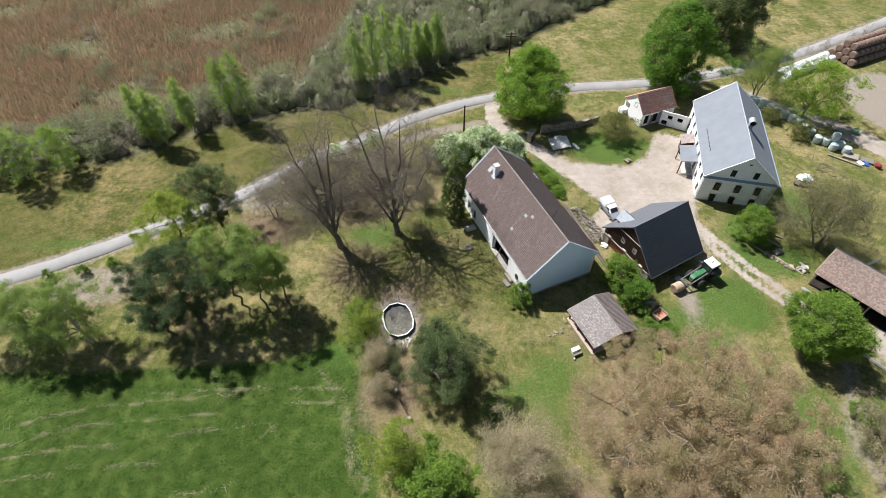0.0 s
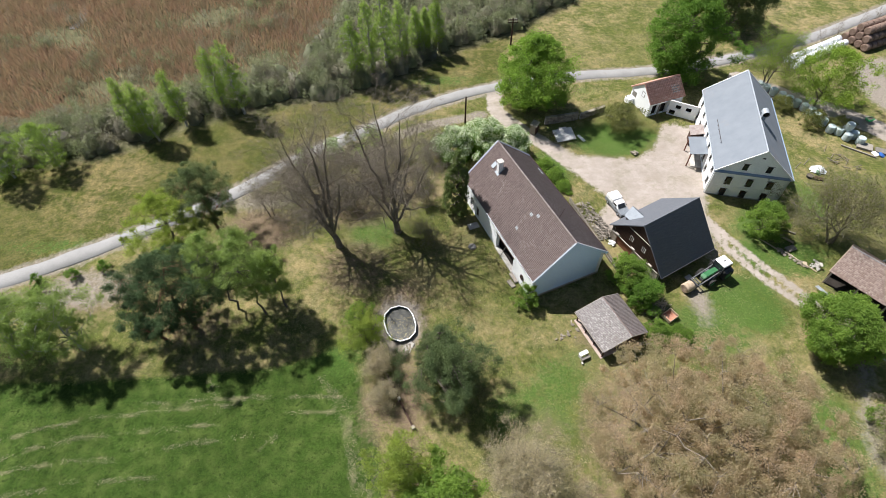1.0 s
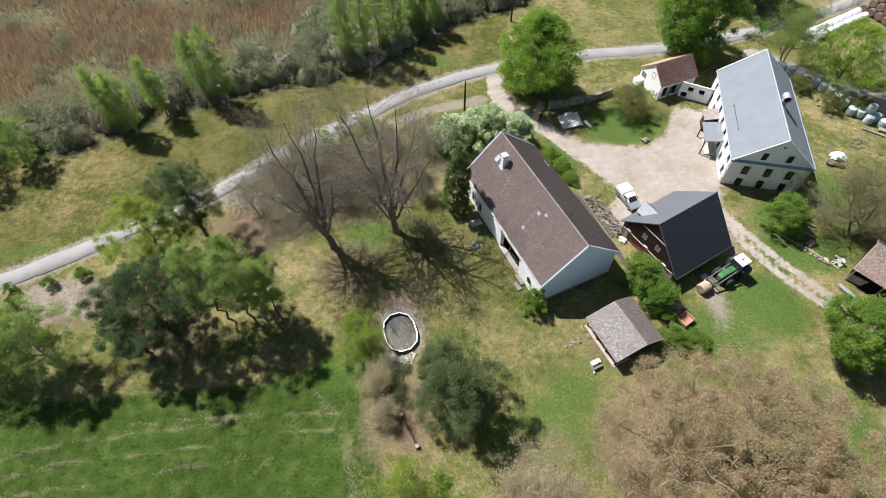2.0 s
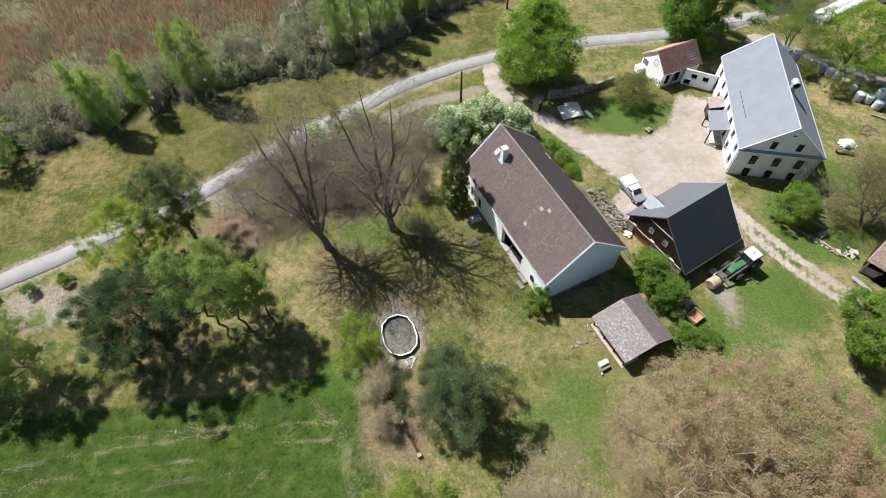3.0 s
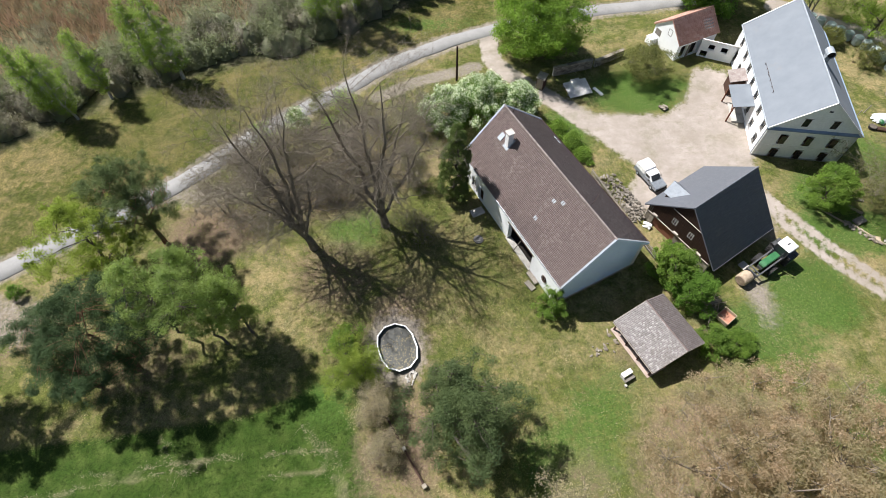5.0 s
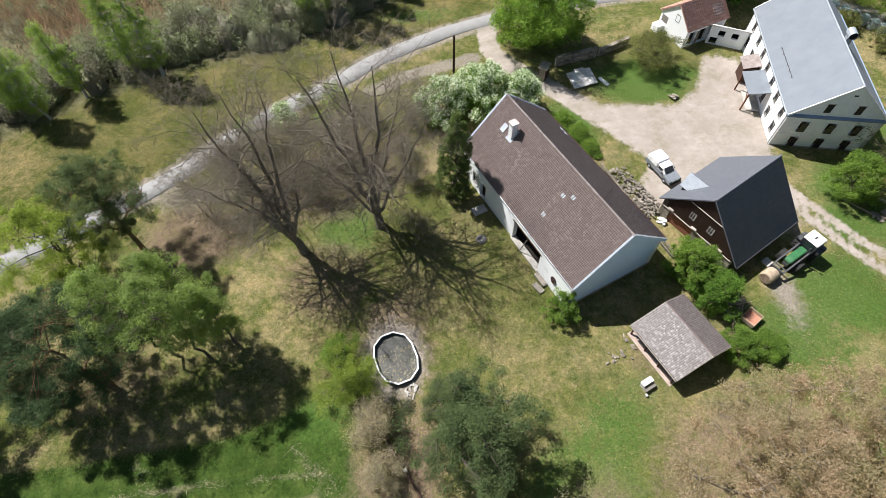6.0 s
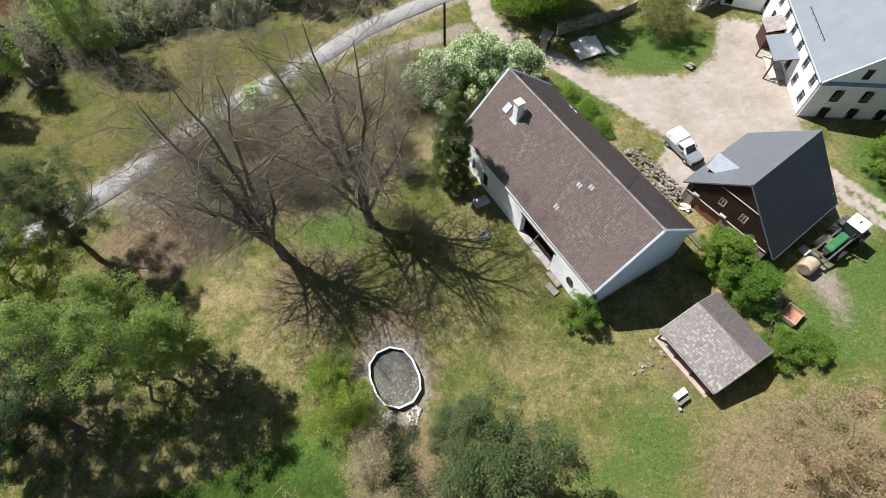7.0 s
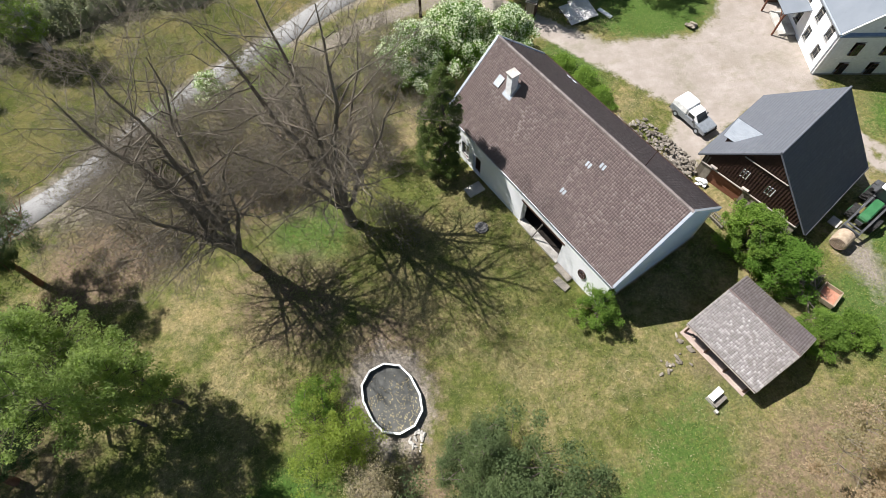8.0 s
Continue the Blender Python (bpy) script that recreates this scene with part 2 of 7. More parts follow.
CONCRETE = surface("old_concrete", (0.33, 0.31, 0.28), (0.46, 0.44, 0.40), 1.2, 0.9, spec=0.15, stain=(0.24, 0.22, 0.19))
BRICK_RED = surface("brick_paving", (0.29, 0.22, 0.19), (0.40, 0.32, 0.28), 1.5, 0.9, spec=0.15)
BARK = surface("bark", (0.075, 0.062, 0.050), (0.150, 0.128, 0.105), 3.0, 0.95, spec=0.1, bump=0.7, depth=0.03)
BARK_GREY = surface("bare_bark", (0.132, 0.110, 0.084), (0.226, 0.196, 0.156), 2.5, 0.95, spec=0.1, bump=0.7, depth=0.03)
BARK_BIRCH = surface("birch_bark", (0.30, 0.28, 0.25), (0.46, 0.44, 0.40), 3.0, 0.8, stain=(0.06, 0.05, 0.045), stain_at=0.55)
BARK_PINE = surface("pine_bark", (0.135, 0.070, 0.045), (0.230, 0.125, 0.080), 3.0, 0.95, spec=0.1, bump=0.7, depth=0.03)

# ---- mesh helpers ----


def link(name, data, material, parent=None, label=""):
    ob = new(name, data)
    if material is not None and not data.materials:
        data.materials.append(material)
    if parent is not None:
        ob.parent = parent
    if label:
        tagged(ob, label)
    return ob


def part(name, bm, material, parent=None, label="", smooth=False):
    """One mesh object out of a bmesh, under a thing or a part."""
    data = bpy.data.meshes.new(name)
    bmesh.ops.recalc_face_normals(bm, faces=bm.faces[:])
    bm.to_mesh(data)
    bm.free()
    if smooth:
        for p in data.polygons:
            p.use_smooth = True
    return link(name, data, material, parent, label)


def arrays(name, verts, faces, smooth=False):
    """A mesh from numpy arrays; all faces have the same number of corners."""
    verts, faces = np.asarray(verts, np.float32), np.asarray(faces, np.int32)
    k = faces.shape[1]
    data = bpy.data.meshes.new(name)
    data.vertices.add(len(verts))
    data.vertices.foreach_set("co", verts.ravel())
    data.loops.add(faces.size)
    data.loops.foreach_set("vertex_index", faces.ravel())
    data.polygons.add(len(faces))
    data.polygons.foreach_set("loop_start", np.arange(0, faces.size, k, dtype=np.int32))
    if smooth:
        data.polygons.foreach_set("use_smooth", np.ones(len(faces), bool))
    data.update(calc_edges=True)
    return data


def thing(name, m, label, category, group="", kind=""):
    ob = new(name)
    ob.empty_display_size = 0.3
    ob.matrix_basis = m
    return tagged(ob, label, category, group, kind)


def box(bm, x0, x1, y0, y1, z0, z1, bevel=0.0, m=None):
    vs = bmesh.ops.create_cube(bm, size=1.0)["verts"]
    for v in vs:
        v.co = Vector(((x0 + x1) / 2 + v.co.x * (x1 - x0), (y0 + y1) / 2 + v.co.y * (y1 - y0), (z0 + z1) / 2 + v.co.z * (z1 - z0)))
        if m is not None:
            v.co = m @ v.co
    if bevel:
        es = list({e for v in vs for e in v.link_edges})
        bmesh.ops.bevel(bm, geom=es, offset=bevel, segments=1, affect="EDGES", profile=0.5)
    return bm


def boxed(*args, **kw):
    return box(bmesh.new(), *args, **kw)


def tube(bm, a, b, r0, r1=None, n=10, caps=True):
    a, b = Vector(a), Vector(b)
    r1 = r0 if r1 is None else r1
    q = (b - a).to_track_quat("Z", "Y").to_matrix()
    rings = []
    for c, r in ((a, r0), (b, r1)):
        rings.append([bm.verts.new(c + q @ Vector((r * math.cos(i * math.tau / n), r * math.sin(i * math.tau / n), 0))) for i in range(n)])
    for i in range(n):
        bm.faces.new((rings[0][i], rings[0][(i + 1) % n], rings[1][(i + 1) % n], rings[1][i]))
    if caps:
        bm.faces.new(rings[0][::-1])
        bm.faces.new(rings[1])
    return bm


def tubed(*args, **kw):
    return tube(bmesh.new(), *args, **kw)


def prism(bm, outline, axis, lo, hi):
    """An outline in the plane across an axis ('x': y, z; 'y': x, z; 'z': x, y), drawn out from lo to hi."""
    def place(p, d):
        return {"x": (d, p[0], p[1]), "y": (p[0], d, p[1]), "z": (p[0], p[1], d)}[axis]
    a = [bm.verts.new(place(p, lo)) for p in outline]
    b = [bm.verts.new(place(p, hi)) for p in outline]
    bm.faces.new(a)
    bm.faces.new(b[::-1])
    for i in range(len(a)):
        j = (i + 1) % len(a)
        bm.faces.new((a[i], b[i], b[j], a[j]))
    return bm


def slab(bm, corners, thick):
    """A flat slab: four corners of its top, and its thickness below."""
    c = [Vector(p) for p in corners]
    n = (c[1] - c[0]).cross(c[3] - c[0]).normalized()
    if n.z < 0:
        n = -n
    top = [bm.verts.new(p) for p in c]
    low = [bm.verts.new(p - n * thick) for p in c]
    bm.faces.new(top)
    bm.faces.new(low[::-1])
    for i in range(4):
        j = (i + 1) % 4
        bm.faces.new((top[i], low[i], low[j], top[j]))
    return bm


def stone(bm, centre, size, rng, squash=0.5):
    """A rough block with uneven corners."""
    m = Matrix.Translation(centre) @ Euler((rng.uniform(-0.3, 0.3), rng.uniform(-0.3, 0.3), rng.uniform(0, 6.3))).to_matrix().to_4x4()
    vs = bmesh.ops.create_icosphere(bm, subdivisions=1, radius=0.5)["verts"]
    sx, sy, sz = size * rng.uniform(0.9, 1.7), size * rng.uniform(0.55, 1.0), size * squash * rng.uniform(0.7, 1.1)
    for v in vs:
        j = 1 + rng.uniform(-0.18, 0.18)
        v.co = m @ Vector((v.co.x * sx * j, v.co.y * sy * j, v.co.z * sz * j))
    return bm


def tile_mesh(name, w, h, thick, wave):
    """One roof tile: x across, y up the slope, z out of it; its lower end stands proud."""
    prof = [(0.0, 0.0), (0.28, wave), (0.62, wave), (0.97 if wave else 1.0, 0.0)]
    vs = []
    for y, lift in ((0.0, thick), (h * 1.12, 0.0)):
        vs += [(p * w, y, z + lift) for p, z in prof]
    vs += [(p * w, 0.0, z * 0.3) for p, z in prof]
    fs = [(i, i + 1, i + 5, i + 4) for i in range(3)] + [(i + 8, i + 9, i + 1, i) for i in range(3)]
    return vs, fs


def tiled(name, parent, origin, across, up, count, w, h, material, thick=0.035, wave=0.03, singles=None, jitter=0.012, label=""):
    """Courses of tiles over a slope. singles: the (columns, rows) that become parts one by one, as ranges."""
    cols, rows = count
    across, up, origin = Vector(across).normalized(), Vector(up).normalized(), Vector(origin)
    out = across.cross(up).normalized()
    flip = out.z < 0
    if flip:
        out = -out
    vs, fs = tile_mesh(name, w, h, thick, wave)
    frame_m = Matrix((across, up, out)).transposed()
    local = np.array([frame_m @ Vector(v) for v in vs], np.float32)
    faces = np.array(fs, np.int32)
    if flip:
        faces = faces[:, ::-1]
    one = arrays(name, local, faces)
    one.materials.append(material)
    rng = np.random.default_rng(cols * 31 + rows)
    places = []
    picked = 0
    for r in range(rows):
        for c in range(cols):
            p = origin + across * (c * w) + up * (r * h) + out * float(0.01 + rng.uniform(0, jitter)) + up * float(rng.uniform(-jitter, jitter))
            if singles and c in singles[0] and r in singles[1] and picked < 300:
                ob = link("tile", one, None, parent)
                ob.location = p
                picked += 1
            else:
                places.append(p)
    if places:
        at = np.array(places, np.float32)
        v = (at[:, None, :] + local[None]).reshape(-1, 3)
        f = (faces[None] + (np.arange(len(at)) * len(local))[:, None, None]).reshape(-1, 4)
        ob = link("tiling", arrays("tiling", v, f), material, parent, label)
        tagged(ob, kind="stuff")


# ---- ground ----
def along(X, Y, line):
    """Distance to a polyline."""
    best = np.full(X.shape, 1e9)
    for (ax, ay), (bx, by) in zip(line, line[1:]):
        dx, dy = bx - ax, by - ay
        t = np.clip(((X - ax) * dx + (Y - ay) * dy) / (dx * dx + dy * dy), 0, 1)
        best = np.minimum(best, np.hypot(X - ax - t * dx, Y - ay - t * dy))
    return best


def inside(X, Y, poly):
    """Signed distance to a polygon, positive inside."""
    odd = np.zeros(X.shape, bool)
    for (ax, ay), (bx, by) in zip(poly, poly[1:] + poly[:1]):
        cross = ((ay > Y) != (by > Y)) & (X < (bx - ax) * (Y - ay) / (by - ay + 1e-9) + ax)
        odd ^= cross
    d = along(X, Y, poly + poly[:1])
    return np.where(odd, d, -d)


def band(d, soft):
    """0 to 1 as a signed distance passes nought, half at nought."""
    return np.clip(0.5 + d / (2 * soft), 0, 1)


ROAD_LINE = [(-140, 12), (-90, 30.5), (-59.6, 43.2), (-52.0, 46.7), (-44.1, 50.9), (-30.4, 59.4), (-21.4, 67.0), (-11.9, 73.0), (-5.5, 77.5), (2.0, 81.2), (9.3, 83.6), (23.2, 86.5), (35.0, 87.3), (45.0, 88.6), (55.6, 91.5), (69.7, 96.4), (81.5, 102.2), (95.9, 109.8), (125, 127), (170, 155)]
SCRUB_EDGE = [(-140, 55), (-90, 61), (-70.7, 64.5), (-53.5, 67.5), (-41.7, 74.6), (-28.2, 79.8), (-18.3, 81.5), (-8.4, 86.5), (2.3, 95), (13.9, 101.5), (27, 112), (40, 122), (70, 150), (110, 200)]
FIELD = [(-6.0, 5), (-6.6, 15), (-7.6, 22), (-8.8, 26), (-10.4, 30), (-13.4, 33), (-20, 30.8), (-32, 30.0), (-45, 29.5), (-75, 31), (-110, 28), (-110, 0), (-40, -20)]
YARD = [(16.2, 66.8), (19.6, 62.0), (22.2, 58.6), (24.0, 56.4), (22.0, 52.6), (20.6, 50.2), (22.0, 48.6), (25.8, 52.0), (30.4, 54.3), (34.4, 51.2), (37.0, 53.0), (38.2, 56.5), (39.4, 60.5), (41.4, 69.5), (38.6, 72.6), (36.2, 72.6), (34.8, 69.6), (33.2, 66.6), (29.8, 64.4), (25.6, 65.0), (21.0, 65.6), (18.6, 68.2)]
TRACK_IN = [(10.0, 84.0), (9.2, 80.6), (9.3, 77.0), (11.0, 74.2), (13.4, 71.6), (16.6, 68.0), (19.4, 64.2)]
TRACK_SIDE = [(6.8, 76.2), (2.5, 74.9), (-2.0, 73.8), (-7, 71.4)]
TRACK_OUT_A = [(36.2, 53.2), (38.6, 48.4), (41.6, 43.3), (45.2, 38.6), (49, 34.5)]
TRACK_OUT_B = [(36.4, 51.4), (37.7, 46.6), (40.6, 41.6), (44.3, 37.2), (48, 33)]
RIGHT_TRACK = [(53.5, 84.5), (58, 80.5), (64, 76), (69.5, 71.5), (73, 67), (78, 61)]
RUTS = [[(12.6, 71.6), (16.0, 67.6), (19.0, 63.4), (24.5, 60.6), (30.5, 58.6), (35.2, 55.0)], [(14.2, 72.0), (17.4, 68.6), (20.6, 64.8), (26.0, 62.0), (32.0, 59.6), (36.6, 55.6)], [(34.4, 60.0), (37.2, 66.0), (38.0, 70.5)]]
SWATHS = [[(-47.9, 21.0), (-40.9, 23.0), (-33.0, 23.7), (-24.7, 24.3)], [(-48.8, 22.8), (-40.5, 25.1), (-31.3, 25.9), (-23.7, 26.5)], [(-34.0, 26.6), (-23.8, 27.2), (-18.6, 27.0), (-12.3, 27.2)],
          [(-18.0, 25.3), (-12.6, 25.4)], [(-47.2, 19.6), (-40.5, 20.7), (-35.0, 20.8)], [(-14.8, 29.4), (-12.8, 27.2), (-11.9, 24.8), (-8.8, 15.2)], [(-11.5, 26.9), (-8.0, 15.8)], [(-13.0, 28.2), (-11.5, 26.2), (-10.8, 22.5), (-9.6, 16)], [(-9.6, 25.5), (-8.7, 23.4), (-7.4, 17.5)], [(-20.3, 21.3), (-18.5, 23.0)], [(-24.9, 24.3), (-26.0, 27.2), (-27.4, 29.4)]]


def ground():
    def lines(lo, hi, step, far):
        inner = np.arange(lo, hi + step / 2, step)
        grow = np.cumsum(np.geomspace(step * 2, far / 4, 22))
        return np.concatenate([lo - grow[::-1], inner, hi + grow])
    xs, ys = lines(-72, 88, 0.62, 2600), lines(8, 118, 0.62, 2600)
    X, Y = np.meshgrid(xs, ys)
    rng = np.random.default_rng(3)
    nx, ny = len(xs), len(ys)
    ripple = 0.05 * np.sin(X * 0.31 + 1.3 * np.sin(Y * 0.17)) * np.cos(Y * 0.27)
    Z = -0.03 + ripple
    Z -= 0.05 * band(1.9 - along(X, Y, ROAD_LINE), 1.0)
    verts = np.stack([X, Y, Z], -1).reshape(-1, 3)
    i = np.arange(nx * ny).reshape(ny, nx)
    faces = np.stack([i[:-1, :-1], i[:-1, 1:], i[1:, 1:], i[1:, :-1]], -1).reshape(-1, 4)
    data = arrays("ground", verts, faces, smooth=True)
    edge = inside(X, Y, SCRUB_EDGE + [(110, 900), (-900, 900), (-900, 55)])
    field = band(inside(X, Y, FIELD), 0.8)
    marsh = band(edge - np.where(X < -26, 9, np.where(X < -8, 9 + (X + 26) * 2.2, 60)), 4)
    scrub = band(edge + 0.5, 2.0)
    yard = band(inside(X, Y, YARD), 1.2)
    for line, w in ((TRACK_IN, 1.35), (TRACK_OUT_A, 0.5), (TRACK_OUT_B, 0.5), (RIGHT_TRACK, 2.2)):
        yard = np.maximum(yard, band(w - along(X, Y, line), 0.5))
    for cx, cy, rx, ry in ((62, 31, 11, 6), (55, 21, 4.0, 6), (39.0, 70.5, 2.2, 1.8)):
        yard = np.maximum(yard, band((1 - np.hypot((X - cx) / rx, (Y - cy) / ry)) * min(rx, ry), 1.2) * 0.85)
    litter = np.zeros(X.shape)
    for cx, cy, rx, ry, s in ((-26, 51.5, 5.5, 4.5, 0.8), (-14, 57, 8, 6, 0.6), (-5.8, 39.4, 3.2, 3.2, 0.75), (-4.6, 26.5, 2.2, 6, 0.85), (-8, 26, 2.0, 4, 0.8), (-31, 37, 5, 3.5, 0.5), (-6, 60, 9, 6, 0.45), (16.5, 33.6, 1.8, 3.0, 0.6), (9.5, 21.5, 4, 4, 0.5), (-4.5, 36.2, 2.5, 3.0, 0.7), (23, 22, 10, 8, 0.62), (14, 12, 5, 6, 0.7), (-12, 45, 5, 5, 0.55), (-47.5, 41.6, 8, 4.0, 0.72)):
        litter = np.maximum(litter, s * band((1 - np.hypot((X - cx) / rx, (Y - cy) / ry)) * min(rx, ry), 2.0))
    straw = np.zeros(X.shape)
    for line in SWATHS:
        straw = np.maximum(straw, 0.80 * band(0.12 + 0.16 * np.sin(X * 0.9 + Y * 1.3) + 0.12 * np.sin(X * 2.3 - Y) - along(X, Y, line), 0.5))
    for k in range(-2, 9):
        straw = np.maximum(straw, 0.30 * band(0.2 - np.abs(Y - 0.11 * X - 21.5 + 2.9 * k + 0.6 * np.sin(X * 0.2 + k)), 0.6) * field)
    lush = np.zeros(X.shape)
    for cx, cy, rx, ry, s in ((27, 69, 6.5, 4.0, 1.0), (33.5, 69.5, 2.0, 2.0, 0.8), (16.5, 62.5, 2.6, 4.5, 0.95), (37, 38, 5.5, 5, 0.75), (30, 34.5, 6, 4, 0.75), (46, 45, 5, 4, 0.7), (43, 50, 4, 4, 0.7), (-51, 49.5, 9, 1.2, 0.8), (0, 86, 10, 2.2, 0.6), (9, 24, 6, 5, 0.62), (19, 72, 1.6, 2.0, 0.6), (24.5, 82, 5, 2, 0.5), (12.5, 28.2, 4.2, 3.4, 0.66), (15.4, 31.2, 3, 2, 0.62), (-10, 58, 4, 3, 0.6), (-10.0, 50.5, 4, 4, 0.7), (41, 45.5, 2.5, 3.5, 0.8), (-12.5, 31.5, 4, 3, 0.66), (38, 21, 7, 9, 0.58), (33, 33, 5, 3, 0.6), (35, 43, 3, 2, 0.6), (50, 62, 4, 4, 0.62), (52, 55, 4, 5, 0.62)):
        lush = np.maximum(lush, s * band((1 - np.hypot((X - cx) / rx, (Y - cy) / ry)) * min(rx, ry), 2.0))
    soil = np.zeros(X.shape)
    for cx, cy, rx, ry, s in ((82, 80, 9, 10, 0.95), (31.5, 38.4, 1.2, 3.0, 0.95), (35.5, 47.5, 1.5, 3.5, 0.8), (-46.5, 42.2, 7.5, 3.6, 0.62), (-57, 41, 8, 2.2, 0.5), (-28, 57.2, 7, 2.0, 0.7), (-5.9, 36, 2.9, 3.9, 1.0)):
        soil = np.maximum(soil, s * band((1 - np.hypot((X - cx) / rx, (Y - cy) / ry)) * min(rx, ry), 1.5))
    soil = np.maximum(soil, 0.6 * band(1.3 - along(X, Y, [(47.5, 29.0), (44.6, 23.4), (43.6, 19.4), (44.4, 15.4), (46, 9)]), 1.2))
    soil = np.maximum(soil, band(1.0 - along(X, Y, TRACK_SIDE), 0.6))
    for line in RUTS:
        soil = np.maximum(soil, 0.56 * band(0.2 - along(X, Y, line), 0.5))
    soil = np.maximum(soil, 0.62 * band(2.1 - along(X, Y, ROAD_LINE), 0.5))
    one = np.ones(X.shape)
    verge = band(inside(X, Y, ROAD_LINE[:11] + SCRUB_EDGE[9::-1]), 1.5)
    for name, chans in (("zone_a", (field, marsh, yard, one)), ("zone_b", (straw, lush, scrub, one)), ("zone_c", (soil, litter, verge, one))):
        at = data.attributes.new(name, "FLOAT_COLOR", "POINT")
        at.data.foreach_set("color", np.stack(chans, -1).reshape(-1).astype(np.float32))
    tagged(link("ground", data, GROUND), "meadow, dry lawn, green field and sandy farmyard ground", "ground", kind="structure")


ground()


def ribbon(name, line, width, z, material, label, step=1.5, ragged=0.12):
    """A road strip with slightly uneven edges."""
    pts = [Vector((*p, 0)) for p in line]
    fine = []
    for k in range(len(pts) - 1):
        p0, p1, p2, p3 = pts[max(k - 1, 0)], pts[k], pts[k + 1], pts[min(k + 2, len(pts) - 1)]
        n = max(2, int((p2 - p1).length / step))
        for i in range(n):
            t = i / n
            fine.append(0.5 * ((2 * p1) + (p2 - p0) * t + (2 * p0 - 5 * p1 + 4 * p2 - p3) * t * t + (3 * p1 - p0 - 3 * p2 + p3) * t ** 3))
    fine.append(pts[-1])
    rng = random.Random(5)
    bm = bmesh.new()
    rows = []
    for i, p in enumerate(fine):
        d = (fine[min(i + 1, len(fine) - 1)] - fine[max(i - 1, 0)]).normalized()
        side = Vector((-d.y, d.x, 0))
        a, b = width / 2 + rng.uniform(-ragged, ragged), width / 2 + rng.uniform(-ragged, ragged)
        rows.append([bm.verts.new(p + side * o + Vector((0, 0, h))) for o, h in ((a, z - 0.12), (a - 0.05, z), (0, z + 0.04), (-b + 0.05, z), (-b, z - 0.12))])
    for r, s in zip(rows, rows[1:]):
        for i in range(4):
            bm.faces.new((r[i], r[i + 1], s[i + 1], s[i]))
    return tagged(part(name, bm, material, smooth=True), label, "road", kind="structure")


ribbon("road", ROAD_LINE, 2.45, 0.0, ROAD, "narrow pale grey asphalt country road")

# ---- buildings ----
def wall_with_holes(bm, x0, x1, z0, z1, y0, y1, holes):
    """A wall along x between y0 and y1, with rectangular openings (x0, x1, z0, z1) right through it."""
    xs = sorted({x0, x1, *(h[0] for h in holes), *(h[1] for h in holes)})
    for a, b in zip(xs, xs[1:]):
        cuts = sorted((h[2], h[3]) for h in holes if h[0] <= a + 1e-6 and h[1] >= b - 1e-6)
        z = z0
        for lo, hi in cuts:
            if lo > z + 1e-6:
                box(bm, a, b, y0, y1, z, lo)
            z = hi
        if z1 > z + 1e-6:
            box(bm, a, b, y0, y1, z, z1)
    bmesh.ops.remove_doubles(bm, verts=bm.verts[:], dist=0.0005)
    seen = {}
    for f in bm.faces[:]:
        seen.setdefault(tuple(round(c, 3) for c in f.calc_center_median()), []).append(f)
    bmesh.ops.delete(bm, geom=[f for fs in seen.values() if len(fs) > 1 for f in fs], context="FACES_ONLY")
    return bm


def window(parent, w, h, m, name="window", frame_mat=None, sill=True, cross=True, depth=0.14):
    """A window: local x across, y outward (minus is in), z up from its lower edge."""
    frame_mat = frame_mat or WHITE_PAINT
    bm = bmesh.new()
    t = 0.07
    for a in ((-w / 2, -w / 2 + t, 0, h), (w / 2 - t, w / 2, 0, h), (-w / 2 + t, w / 2 - t, 0, t), (-w / 2 + t, w / 2 - t, h - t, h)):
        box(bm, a[0], a[1], -depth - 0.05, -depth + 0.03, a[2], a[3], m=m)
    if cross:
        box(bm, -0.025, 0.025, -depth - 0.04, -depth + 0.02, t, h - t, m=m)
        box(bm, -w / 2 + t, -0.025, -depth - 0.04, -depth + 0.02, h * 0.62, h * 0.62 + 0.05, m=m)
        box(bm, 0.025, w / 2 - t, -depth - 0.04, -depth + 0.02, h * 0.62, h * 0.62 + 0.05, m=m)
    win = part(name, bm, frame_mat, parent)
    part("pane", boxed(-w / 2 + t, w / 2 - t, -depth - 0.03, -depth - 0.015, t, h - t, m=m), GLASS, win)
    if sill:
        part("sill", boxed(-w / 2 - 0.08, w / 2 + 0.08, -depth + 0.03, 0.09, -0.06, 0.0, 0.01, m=m), RENDER_GREY, win)
    return win


def turned(x, y, z, deg):
    return pose(x, y, z, 0, 0, deg)


def gable_outline(y0, y1, yr, ze0, ze1, zr, z0):
    return [(y0, z0), (y1, z0), (y1, ze1), (yr, zr), (y0, ze0)]


def chimney(parent, x, y, z0, z1, w, d, cap=True, material=None, name="chimney"):
    stack = part(name, boxed(x - w / 2, x + w / 2, y - d / 2, y + d / 2, z0, z1, 0.015), material or RENDER_WHITE, parent, "whitewashed chimney stack")
    if cap:
        part("cap", boxed(x - w / 2 - 0.09, x + w / 2 + 0.09, y - d / 2 - 0.09, y + d / 2 + 0.09, z1, z1 + 0.10, 0.015), material or CONCRETE, stack)
    return stack


